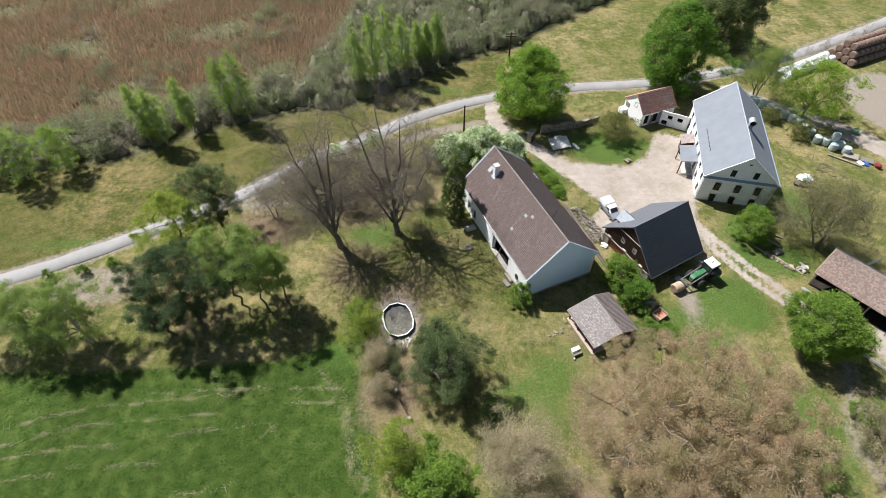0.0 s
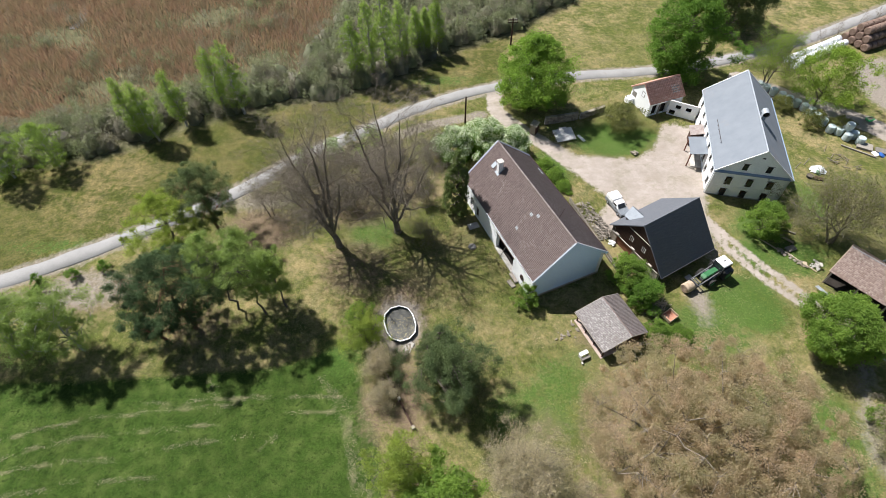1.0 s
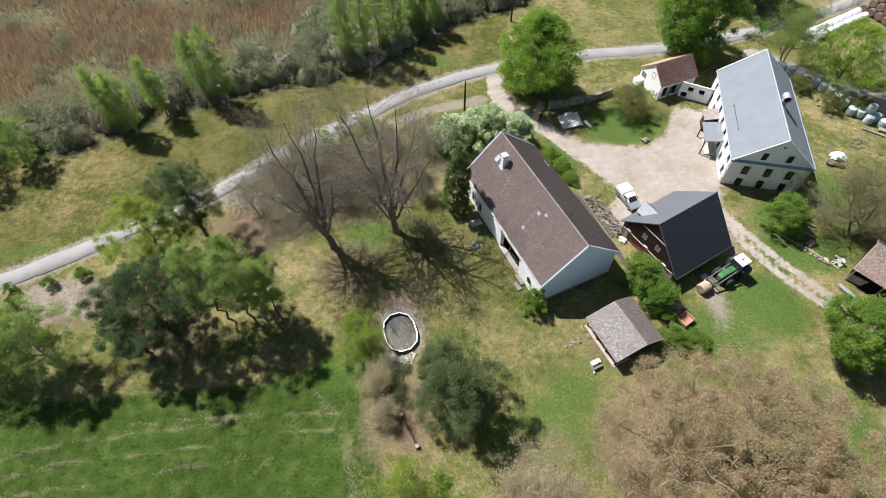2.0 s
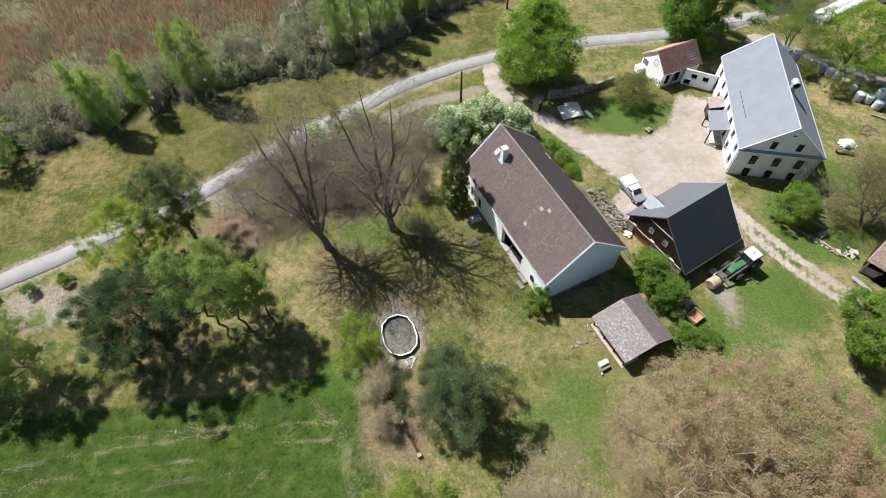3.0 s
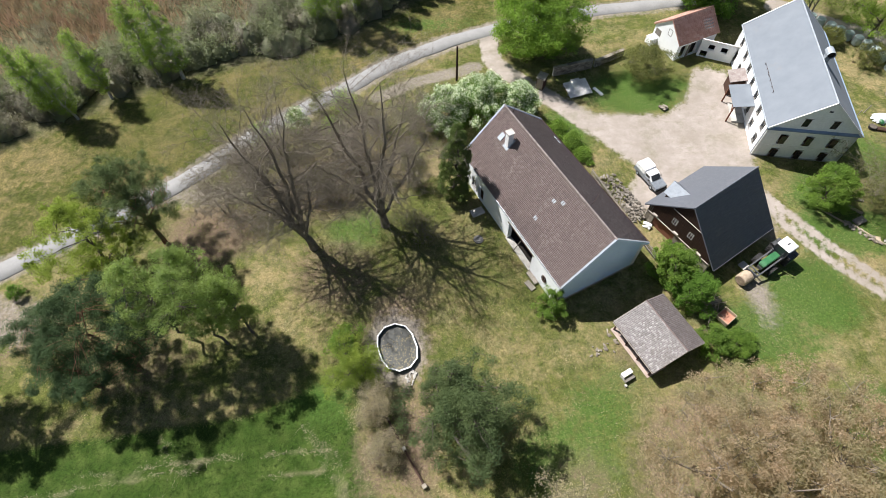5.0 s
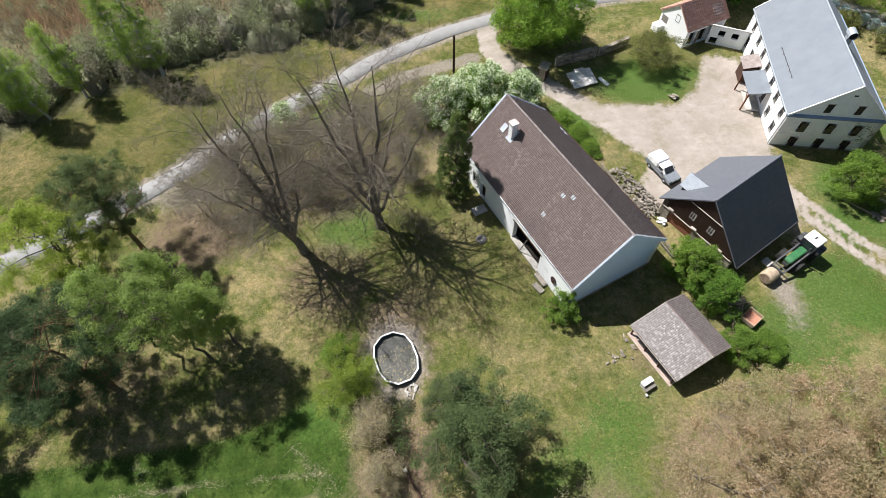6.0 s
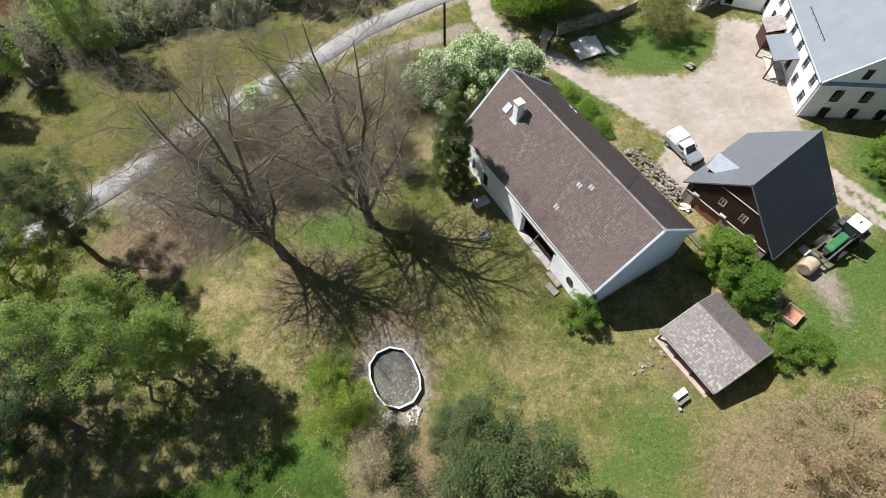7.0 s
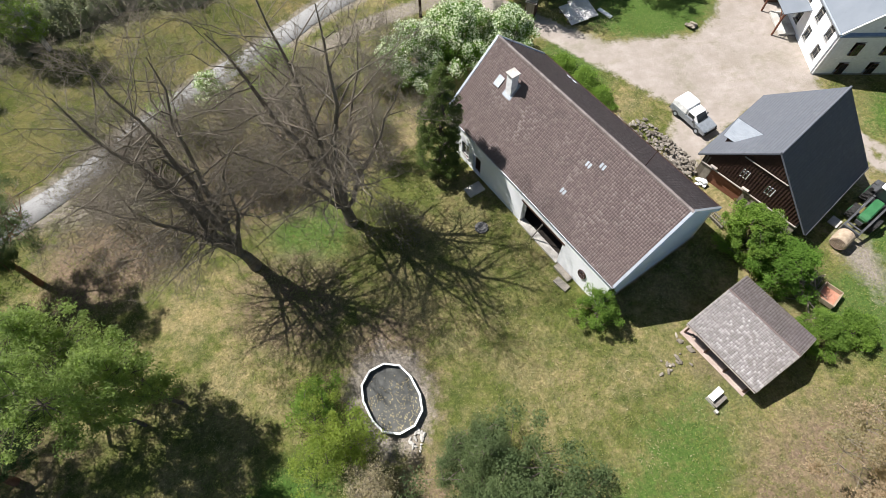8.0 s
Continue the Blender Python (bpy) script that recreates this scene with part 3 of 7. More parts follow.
# the long white barn
def barn():
    L, W, yr, zr, zl, zrgt = 19.4, 10.5, -5.02, 8.86, 3.92, 4.22
    b = thing("barn", turned(10.83 - 0.922 * 0.5, 39.23 - 0.387 * 0.5, 0, 112.76), "long whitewashed stone barn with a brown tiled gable roof", "barn")
    sl, sr = (zr - zl) / -yr, (zr - zrgt) / (W + yr)
    wl, wr = -0.10, -W + 0.35
    zwl, zwr = zl + sl * 0.10 - 0.12, zrgt + sr * 0.35 - 0.12
    x0, x1, t = 0.22, L - 0.22, 0.5
    holes = [(4.9, 9.4, 0.0, 2.75), (14.75, 15.75, 0.0, 2.15), (16.4, 17.35, 0.85, 2.3)]
    # sunny side coloured brighter than the other walls to add to the sun
    part("wall", wall_with_holes(bmesh.new(), x0, x1, -0.2, zwl, wl - t, wl, holes), WHITEWASH, b, "whitewashed long wall, its sunlight partly in the colour")
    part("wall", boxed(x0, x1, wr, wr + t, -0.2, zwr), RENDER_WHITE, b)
    out = gable_outline(wr + t, wl - t, yr, zwr + sr * t, zwl + sl * t, zr - 0.16, -0.2)
    # shaded gable: the sky's blue fill is painted into the wall colour
    part("gable_wall", prism(bmesh.new(), out, "x", x0, x0 + t), RENDER_SKYLIT, b, "smooth white gable wall with blue skylight put into its colour")
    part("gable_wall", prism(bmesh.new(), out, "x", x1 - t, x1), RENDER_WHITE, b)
    part("plinth", boxed(x0 - 0.05, x0, wr - 0.03, wl + 0.03, -0.2, 0.28), RENDER_GREY, b, "grey plinth band")
    # floor coloured near-black, so the unlit inside is in its colour
    part("shade_black_floor", boxed(x0 + t, x1 - t, wr + t, wl - t, -0.2, 0.02), SHADE_BLACK, b)
    # the wide opening, with timber inside, a sill beam and a lintel
    part("inner_wall", boxed(4.0, 10.3, wl - 3.2, wl - 3.0, 0.02, zwl), BROWN_DOOR, b, "dark brown boards inside the open bay")
    part("lintel", boxed(4.7, 9.6, wl - 0.3, wl + 0.03, 2.75, 2.95, 0.01), DARK_TIMBER, b)
    part("threshold", boxed(4.8, 9.5, wl - 0.45, wl + 0.18, -0.1, 0.10, 0.02), CONCRETE, b)
    part("prop_pole", tubed((7.6, wl + 0.35, 0.0), (7.2, wl - 0.1, 2.3), 0.05), GREY_TIMBER, b)
    door = part("door", boxed(14.78, 15.72, wl - 0.34, wl - 0.27, 0.0, 2.13), DARK_TIMBER, b)
    part("handle", tubed((14.9, wl - 0.27, 1.0), (14.9, wl - 0.2, 1.0), 0.025), ZINC, door)
    window(b, 0.95, 1.45, turned(16.875, wl, 0.85, 0), frame_mat=RENDER_GREY)
    # round iron grille by the near corner
    bm = bmesh.new()
    ring = 14
    for i in range(ring):
        a0, a1 = i * math.tau / ring, (i + 1) * math.tau / ring
        tube(bm, (2.5 + 0.34 * math.cos(a0), wl + 0.05, 1.75 + 0.45 * math.sin(a0)), (2.5 + 0.34 * math.cos(a1), wl + 0.05, 1.75 + 0.45 * math.sin(a1)), 0.05, n=6)
    for i in range(0, ring // 2, 2):
        a0 = i * math.tau / ring
        tube(bm, (2.5 + 0.34 * math.cos(a0), wl + 0.05, 1.75 + 0.45 * math.sin(a0)), (2.5 - 0.34 * math.cos(a0), wl + 0.05, 1.75 - 0.45 * math.sin(a0)), 0.035, n=6)
    part("grille", bm, DARK_TIMBER, b, "dark round iron grille")
    # roof
    roof = part("roof", slab(bmesh.new(), [(0, 0, zl), (L, 0, zl), (L, yr, zr), (0, yr, zr)], 0.12), DARK_TIMBER, b)
    slab_r = slab(bmesh.new(), [(0, -W, zrgt), (L, -W, zrgt), (L, yr, zr), (0, yr, zr)], 0.12)
    part("roof", slab_r, DARK_TIMBER, b)
    tl, tr = math.hypot(yr, zr - zl), math.hypot(W + yr, zr - zrgt)
    rows_l, rows_r = 34, 31
    n = 112
    tiled("tile", roof, (0, 0, zl), (1, 0, 0), (0, yr, zr - zl), (n, rows_l), L / n, tl / rows_l, BARN_TILE, singles=(range(0, 20), range(0, 15)), wave=0.026, thick=0.034, label="courses of brown interlocking clay tiles")
    tiled("tile", roof, (0, -W, zrgt), (1, 0, 0), (0, W + yr, zr - zrgt), (n, rows_r), L / n, tr / rows_r, BARN_TILE, wave=0.011, thick=0.011, label="courses of brown interlocking clay tiles")
    bm = bmesh.new()
    k = 52
    for i in range(k):
        a = i * L / k
        tube(bm, (a, yr, zr + 0.02), (a + L / k * 1.08, yr, zr + 0.035), 0.12, 0.105, n=8, caps=False)
    part("ridge_tiles", bm, HUT_BROWN, roof, "mortared clay ridge tiles")
    for x in (-0.04, L + 0.01):
        for ya, za in ((0, zl), (-W, zrgt)):
            bm = bmesh.new()
            slab(bm, [(x, ya, za + 0.10), (x + 0.05, ya, za + 0.10), (x + 0.05, yr, zr + 0.10), (x, yr, zr + 0.10)], 0.30)
            # boards share the gable's skylight-blue colour
            part("verge_board", bm, RENDER_SKYLIT, roof, "pale blue-white verge board")
            bm = bmesh.new()
            slab(bm, [(x - 0.02, ya, za + 0.14), (x + 0.17, ya, za + 0.14), (x + 0.17, yr, zr + 0.14), (x - 0.02, yr, zr + 0.14)], 0.03)
            part("verge_flashing", bm, ZINC, roof)
    part("gutter", tubed((0, 0.03, zl - 0.02), (L, 0.03, zl - 0.02), 0.05, n=8), ZINC, roof, "zinc gutter")
    part("gutter", tubed((0, -W - 0.06, zrgt - 0.02), (L, -W - 0.06, zrgt - 0.02), 0.07, n=8), DARK_TIMBER, roof)
    part("fascia", boxed(0.1, L - 0.1, -0.10, -0.05, zl - 0.22, zl - 0.03), WHITE_PAINT, roof)
    st = chimney(roof, 15.7, -3.4, 6.9, 8.95, 0.62, 0.62)
    part("flashing", slab(bmesh.new(), [(15.25, -2.9, 6.88), (16.15, -2.9, 6.88), (16.15, -3.9, 7.86), (15.25, -3.9, 7.86)], 0.03), ZINC, roof)
    bm = slab(bmesh.new(), [(16.7, -2.95, 7.02), (17.3, -2.95, 7.02), (17.3, -3.55, 7.60), (16.7, -3.55, 7.60)], 0.14)
    part("roof_hatch", bm, ZINC, roof, "grey roof hatch beside the chimney")
    # glass tiles and repaired patches
    for x, y in ((7.05, -1.55), (6.95, -3.35), (6.1, -3.75)):
        for i in range(2):
            z = zl + sl * -y
            xx = x + i * 0.25
            bm = slab(bmesh.new(), [(xx, y + 0.14, z - 0.14 * sl + 0.11), (xx + 0.17, y + 0.14, z - 0.14 * sl + 0.11), (xx + 0.17, y - 0.12, z + 0.12 * sl + 0.11), (xx, y - 0.12, z + 0.12 * sl + 0.11)], 0.04)
            part("glass_tile", bm, ZINC, roof, "pale glass tile")
    for x in (15.6, 14.9):
        z = zrgt + sr * 0.55
        part("snow_hook", slab(bmesh.new(), [(x, -W + 0.45, z + 0.03), (x + 0.45, -W + 0.45, z + 0.03), (x + 0.45, -W + 0.65, z + 0.25), (x, -W + 0.65, z + 0.25)], 0.06), ZINC, roof)
    # thin rod aerials on the back slope
    for x in (4.4, 18.4):
        part("aerial", tubed((x, yr - 0.4, zr - 0.4), (x - 0.2, yr - 0.7, zr + 1.3), 0.025, n=6), DARK_TIMBER, roof)
    return b


barn()


# the two-storey farmhouse
def farmhouse():
    L, W, zl, zr = 18.84, 10.3, 4.62, 8.85
    b = thing("farmhouse", turned(37.78, 56.79, 0, 77.04), "two-storey cream rendered farmhouse with a grey metal roof", "house")
    yr = -W / 2
    s = (zr - zl) / -yr
    wl, wr, x0, x1, t = -0.22, -W + 0.22, 0.16, L - 0.16, 0.45
    zw = zl + s * 0.22 - 0.12
    cols = [1.6, 4.1, 6.6, 9.1, 11.6, 14.1, 16.8]
    holes = [(x - 0.45, x + 0.45, z, z + 1.25) for x in cols for z in (0.75, 2.85) if not (z < 1 and x in (9.1, 11.6))]
    holes.append((9.9, 10.9, 0.0, 2.1))
    # sunlit side gets a whiter colour than the cream walls, painting in some sun
    part("wall", wall_with_holes(bmesh.new(), x0, x1, -0.3, zw, wl - t, wl, holes), WHITEWASH, b, "long wall coloured whiter for its sunlight")
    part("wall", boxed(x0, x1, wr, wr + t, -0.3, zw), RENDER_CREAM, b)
    for x in cols:
        for z in (0.75, 2.85):
            if not (z < 1 and x in (9.1, 11.6)):
                window(b, 0.9, 1.25, turned(x, wl, z, 0), frame_mat=GREY_TIMBER)
    part("door", boxed(9.93, 10.87, wl - 0.3, wl - 0.22, 0, 2.08), BROWN_DOOR, b)
    # gable wall with its openings, storey by storey
    rows = [(0.15, 1.35, (-2.4, -5.15, -7.95)), (2.35, 3.6, (-2.4, -5.2, -7.9)), (5.1, 6.2, (-3.65, -6.7))]
    gable = []
    for lo, hi, ys in rows:
        gable += [(-y - 0.42, -y + 0.42, lo, hi) for y in ys]
    m = pose(0, 0, 0, 0, 0, -90)
    bm = wall_with_holes(bmesh.new(), -wl, -wr, -0.3, 4.55, x0, x0 + t, [g for g in gable if g[2] < 4.5])
    bmesh.ops.transform(bm, matrix=m, verts=bm.verts[:])
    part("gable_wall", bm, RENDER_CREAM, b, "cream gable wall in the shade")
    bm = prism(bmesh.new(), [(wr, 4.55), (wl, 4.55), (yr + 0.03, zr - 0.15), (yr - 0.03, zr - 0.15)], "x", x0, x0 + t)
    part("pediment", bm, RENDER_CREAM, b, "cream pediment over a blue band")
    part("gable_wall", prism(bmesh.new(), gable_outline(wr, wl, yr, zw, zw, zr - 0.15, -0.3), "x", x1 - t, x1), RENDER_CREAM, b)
    for lo, hi, ys in rows:
        for y in ys:
            d = -0.02 if lo > 5 else 0.16
            mm = turned(x0, y, lo, -90)
            window(b, 0.68, hi - lo, mm, depth=d, frame_mat=DARK_TIMBER)
            part("hood", boxed(-0.5, 0.5, -0.02, 0.07, hi - lo + 0.02, hi - lo + 0.08, m=mm), RENDER_GREY, b)
    part("attic_vent", boxed(-0.2, 0.2, -0.03, 0.03, 0, 0.18, m=turned(x0, yr - 0.1, 7.4, -90)), GLASS, b)
    part("band", boxed(-0.02, 0.42, wr - 0.15, wl + 0.15, 4.30, 4.55, 0.02), BLUE_TRIM, b, "blue painted cornice band")
    part("skirt_roof", slab(bmesh.new(), [(-0.10, wr - 0.2, 4.52), (-0.10, wl + 0.2, 4.52), (0.20, wl + 0.2, 4.70), (0.20, wr - 0.2, 4.70)], 0.04), BLUE_TRIM, b)
    part("string_course", boxed(x0 - 0.04, x0 + 0.01, wr, wl, 1.82, 1.92), RENDER_WHITE, b)
    part("plinth", boxed(x0 - 0.05, x0 + 0.01, wr - 0.04, wl + 0.04, -0.3, 0.10), RENDER_GREY, b)
    part("corner_strip", boxed(x0 - 0.03, x0 + 0.25, wl - 0.25, wl + 0.03, 0.1, 4.4), RENDER_WHITE, b)
    roof = part("roof", slab(bmesh.new(), [(0, 0, zl), (L, 0, zl), (L, yr, zr), (0, yr, zr)], 0.10), METAL_ROOF, b, "smooth blue-grey metal roof slope")
    part("roof", slab(bmesh.new(), [(0, -W, zl - 0.12), (L, -W, zl - 0.12), (L, yr, zr), (0, yr, zr)], 0.10), METAL_ROOF, b)
    for x in (-0.05, L):
        for ya in (0, -W):
            za = zl if ya == 0 else zl - 0.12
            part("verge", slab(bmesh.new(), [(x, ya, za + 0.06), (x + 0.10, ya, za + 0.06), (x + 0.10, yr, zr + 0.06), (x, yr, zr + 0.06)], 0.24), WHITE_PAINT, roof, "pale verge board")
    part("ridge_cap", tubed((0, yr, zr + 0.01), (L, yr, zr + 0.01), 0.09, n=8), ZINC, roof)
    part("gutter", tubed((0, 0.07, zl - 0.04), (L, 0.07, zl - 0.04), 0.08, n=8), ZINC, roof)
    part("gutter", tubed((0, -W - 0.07, zl - 0.16), (L, -W - 0.07, zl - 0.16), 0.08, n=8), BLUE_TRIM, roof)
    part("downpipe", tubed((0.3, wl + 0.10, 0), (0.3, wl + 0.10, 4.5), 0.05, n=8), ZINC, b)
    # chimney beside the ridge, under a barrel hood that is open towards the gable
    cy = yr - 0.5
    st = part("chimney", boxed(7.3, 7.9, cy - 0.3, cy + 0.3, 8.2, 9.15, 0.02), ZINC, roof, "metal-clad chimney beside the ridge")
    bm = bmesh.new()
    for i in range(12):
        a0, a1 = math.tau * i / 12, math.tau * (i + 1) / 12
        ends = [(0.45 * math.cos(a), 0.42 * math.sin(a)) for a in (a0, a1)]
        slab(bm, [(7.0, cy + ends[0][0], 9.5 + ends[0][1]), (8.1, cy + ends[0][0], 9.5 + ends[0][1]), (8.1, cy + ends[1][0], 9.5 + ends[1][1]), (7.0, cy + ends[1][0], 9.5 + ends[1][1])], 0.02)
    part("hood", bm, ZINC, st, "barrel-shaped sheet hood")
    # solid near-black cylinder, painting the shade inside the hood
    part("flue", tubed((7.12, cy, 9.5), (8.05, cy, 9.5), 0.38, n=16), SHADE_BLACK, st, "near-black plug painted as the shade in the flue opening")
    # snow rail on the yard slope
    bm = bmesh.new()
    for i in range(6):
        x = 5.0 + i * 1.0
        tube(bm, (x, -0.95, zl + s * 0.95), (x, -0.95, zl + s * 0.95 + 0.28), 0.02, n=5)
    tube(bm, (4.9, -0.95, zl + s * 0.95 + 0.25), (10.1, -0.95, zl + s * 0.95 + 0.25), 0.022, n=6)
    part("snow_rail", bm, DARK_TIMBER, roof)
    # porch roof on posts, and the lean-to next to it
    porch = part("porch_roof", slab(bmesh.new(), [(5.3, 2.2, 2.55), (9.3, 2.2, 2.55), (9.3, wl, 2.95), (5.3, wl, 2.95)], 0.08), METAL_ROOF, b, "grey sheet porch roof")
    for x in (5.5, 9.1):
        part("post", boxed(x - 0.07, x + 0.07, 1.95, 2.09, 0, 2.45), BROWN_DOOR, b)
    part("beam", boxed(5.35, 9.25, 1.94, 2.08, 2.32, 2.46), BROWN_DOOR, b)
    part("brace", tubed((5.5, 2.0, 1.4), (6.3, 2.0, 2.35), 0.05, n=6), BROWN_DOOR, b)
    part("steps", boxed(5.4, 8.8, wl, 1.4, 0, 0.22, 0.02), CONCRETE, b)
    part("lean_to", boxed(10.4, 12.4, wl, 1.4, 0, 2.15), DARK_TIMBER, b, "rust-red timber lean-to")
    part("lean_to_roof", slab(bmesh.new(), [(10.2, 1.75, 2.2), (12.6, 1.75, 2.2), (12.6, wl, 2.75), (10.2, wl, 2.75)], 0.06), RUST_SHEET, b, "rust-stained sheet lean-to roof")
    return b


farmhouse()


# the black-roofed timber barn
def timber_barn():
    L, W, yr, zr, zb, zf = 9.33, 9.83, -4.82, 6.92, 2.37, 1.87
    b = thing("timber_barn", turned(21.96, 49.22, 0, 28.93), "timber-clad barn with a steep dark slate roof", "barn")
    sb, sf = (zr - zb) / -yr, (zr - zf) / (W + yr)
    x0, x1, wb, wf = 0.24, L - 0.35, -0.5, -W + 0.75
    roof = part("roof", slab(bmesh.new(), [(0, 0, zb), (L, 0, zb), (L, yr, zr), (0, yr, zr)], 0.12), SLATE, b, "dark slate roof slope")
    part("roof", slab(bmesh.new(), [(0, -W, zf), (L, -W, zf), (L, yr, zr), (0, yr, zr)], 0.12), SLATE, b)
    tb, tf = math.hypot(yr, zr - zb), math.hypot(W + yr, zr - zf)
    tiled("slate", roof, (0, 0, zb), (1, 0, 0), (0, yr, zr - zb), (31, 24), L / 31, tb / 24, SLATE, thick=0.003, wave=0.0, jitter=0.0005, label="courses of dark slates")
    tiled("slate", roof, (0, -W, zf), (1, 0, 0), (0, W + yr, zr - zf), (31, 26), L / 31, tf / 26, SLATE, thick=0.009, wave=0.0, singles=(range(0, 12), range(0, 25)), jitter=0.002, label="courses of dark slates")
    part("ridge_cap", tubed((0, yr, zr + 0.02), (L, yr, zr + 0.02), 0.09, n=8), SLATE, roof)
    part("gutter", tubed((0, -W - 0.05, zf + 0.0), (L, -W - 0.05, zf + 0.0), 0.045, n=8), RUBBER_DARK, roof, "dark gutter")
    # stone ground floor, then boards
    part("stone_wall", boxed(x0, x1, wb - 0.5, wb, -0.2, 2.6), STONE, b, "rough stone ground floor wall")
    part("stone_wall", boxed(x1 - 0.4, x1, wf, wb - 0.5, -0.2, 1.9), STONE, b)
    part("stone_pier", boxed(x0, x0 + 0.5, -1.55, wb - 0.5, -0.2, 1.75), STONE, b, "pale rough stone pier")
    part("stone_pier", boxed(x0, x0 + 0.5, -5.3, -4.5, -0.2, 1.75), STONE, b)
    part("stone_wall", boxed(x0, x0 + 0.5, wf, -5.3, -0.2, 1.75), STONE, b)
    part("stable_door", boxed(x0 + 0.18, x0 + 0.28, -4.5, -1.55, 0.0, 1.75), BROWN_DOOR, b, "rust-brown board doors")
    part("board_wall", prism(bmesh.new(), [(wf + 0.2, 1.75), (wb - 0.02, 1.75), (wb - 0.02, zb + sb * 0.5 - 0.14), (yr, zr - 0.16), (wf + 0.2, zf + sf * 0.95 - 0.14)], "x", x0 + 0.02, x0 + 0.10), DARK_TIMBER, b, "dark brown board gable")
    part("board_wall", prism(bmesh.new(), [(wf, 1.75), (wb, 1.75), (wb, zb + sb * 0.5 - 0.14), (yr, zr - 0.16), (wf, zf + sf * 0.75 - 0.14)], "x", x1 - 0.1, x1), DARK_TIMBER, b)
    n = 36
    for i in range(n):
        y = wb - 0.1 - (wb - wf - 0.3) * i / (n - 1)
        top = (zb + sb * -y if y > yr else zf + sf * (y + W)) - 0.24
        part("batten", boxed(x0 - 0.025, x0 + 0.02, y - 0.03, y + 0.03, 1.75, max(top, 1.9)), DARK_TIMBER, b)
    part("eaves_beam", boxed(x0 - 0.09, x0 - 0.02, wf + 0.1, wb, 1.70, 1.81, 0.01), PALE_BEAM, b, "pale weathered cross beam")
    part("collar_beam", boxed(x0 - 0.09, x0 - 0.02, -6.6, -3.0, 4.64, 4.72, 0.01), PALE_BEAM, b)
    for y in (-3.75, -5.9):
        m = turned(x0, y, 2.75, -90)
        window(b, 0.62, 0.85, m, frame_mat=WHITE_PAINT, depth=-0.05)
        part("bracket", boxed(-0.5, 0.5, 0.03, 0.16, 1.0, 1.06, m=m), PALE_BEAM, b)
        part("flower_box", boxed(-0.5, 0.5, 0.03, 0.25, -0.12, 0.02, m=m), DARK_TIMBER, b)
    for y in (-1.6, -4.5, -7.6):
        part("peg", boxed(x0 - 0.25, x0 - 0.02, y - 0.3, y + 0.3, 2.05, 2.10), PALE_BEAM, b)
    # gabled dormer on the yard slope
    dx0, dx1, dy = 1.75, 3.65, -0.9
    part("dormer_wall", prism(bmesh.new(), [(dx0, 3.0), (dx1, 3.0), (dx1, 3.9), ((dx0 + dx1) / 2, 4.84), (dx0, 3.9)], "y", dy - 1.6, dy), DARK_TIMBER, b, "small dormer front")
    # near-black plate on the front, standing for the shade of an opening
    part("dormer_shade", boxed(2.1, 2.9, dy - 0.02, dy + 0.02, 3.25, 4.0), SHADE_BLACK, b)
    xm = (dx0 + dx1) / 2
    # sunward slope takes pale zinc, so its sunlit brightness is in the colour
    for xe, sheet in ((dx0 - 0.1, ZINC), (dx1 + 0.25, SLATE)):
        part("dormer_roof", slab(bmesh.new(), [(xe, dy + 0.35, 3.80), (xe, dy - 2.3, 3.80), (xm, dy - 3.1, 5.02), (xm, dy + 0.35, 5.02)], 0.05), sheet, roof, "small dormer roof slope")
    # loft floor in the same near-black painted shade
    part("hay_floor", boxed(x0 + 0.1, x1 - 0.1, wf + 0.1, wb - 0.1, 1.62, 1.74), SHADE_BLACK, b)
    for x in (2.2, 4.6, 7.0):
        part("post", boxed(x - 0.1, x + 0.1, -W + 0.75, -W + 0.95, 0, 1.9), GREY_TIMBER, b)
    # near-black sheet set back under the eaves as painted shade
    part("back_wall", boxed(x0 + 0.5, x1 - 0.4, -W + 2.6, -W + 2.8, 0, 1.9), SHADE_BLACK, b, "near-black sheet painted as shade in the open bay below the eaves")
    return b


timber_barn()


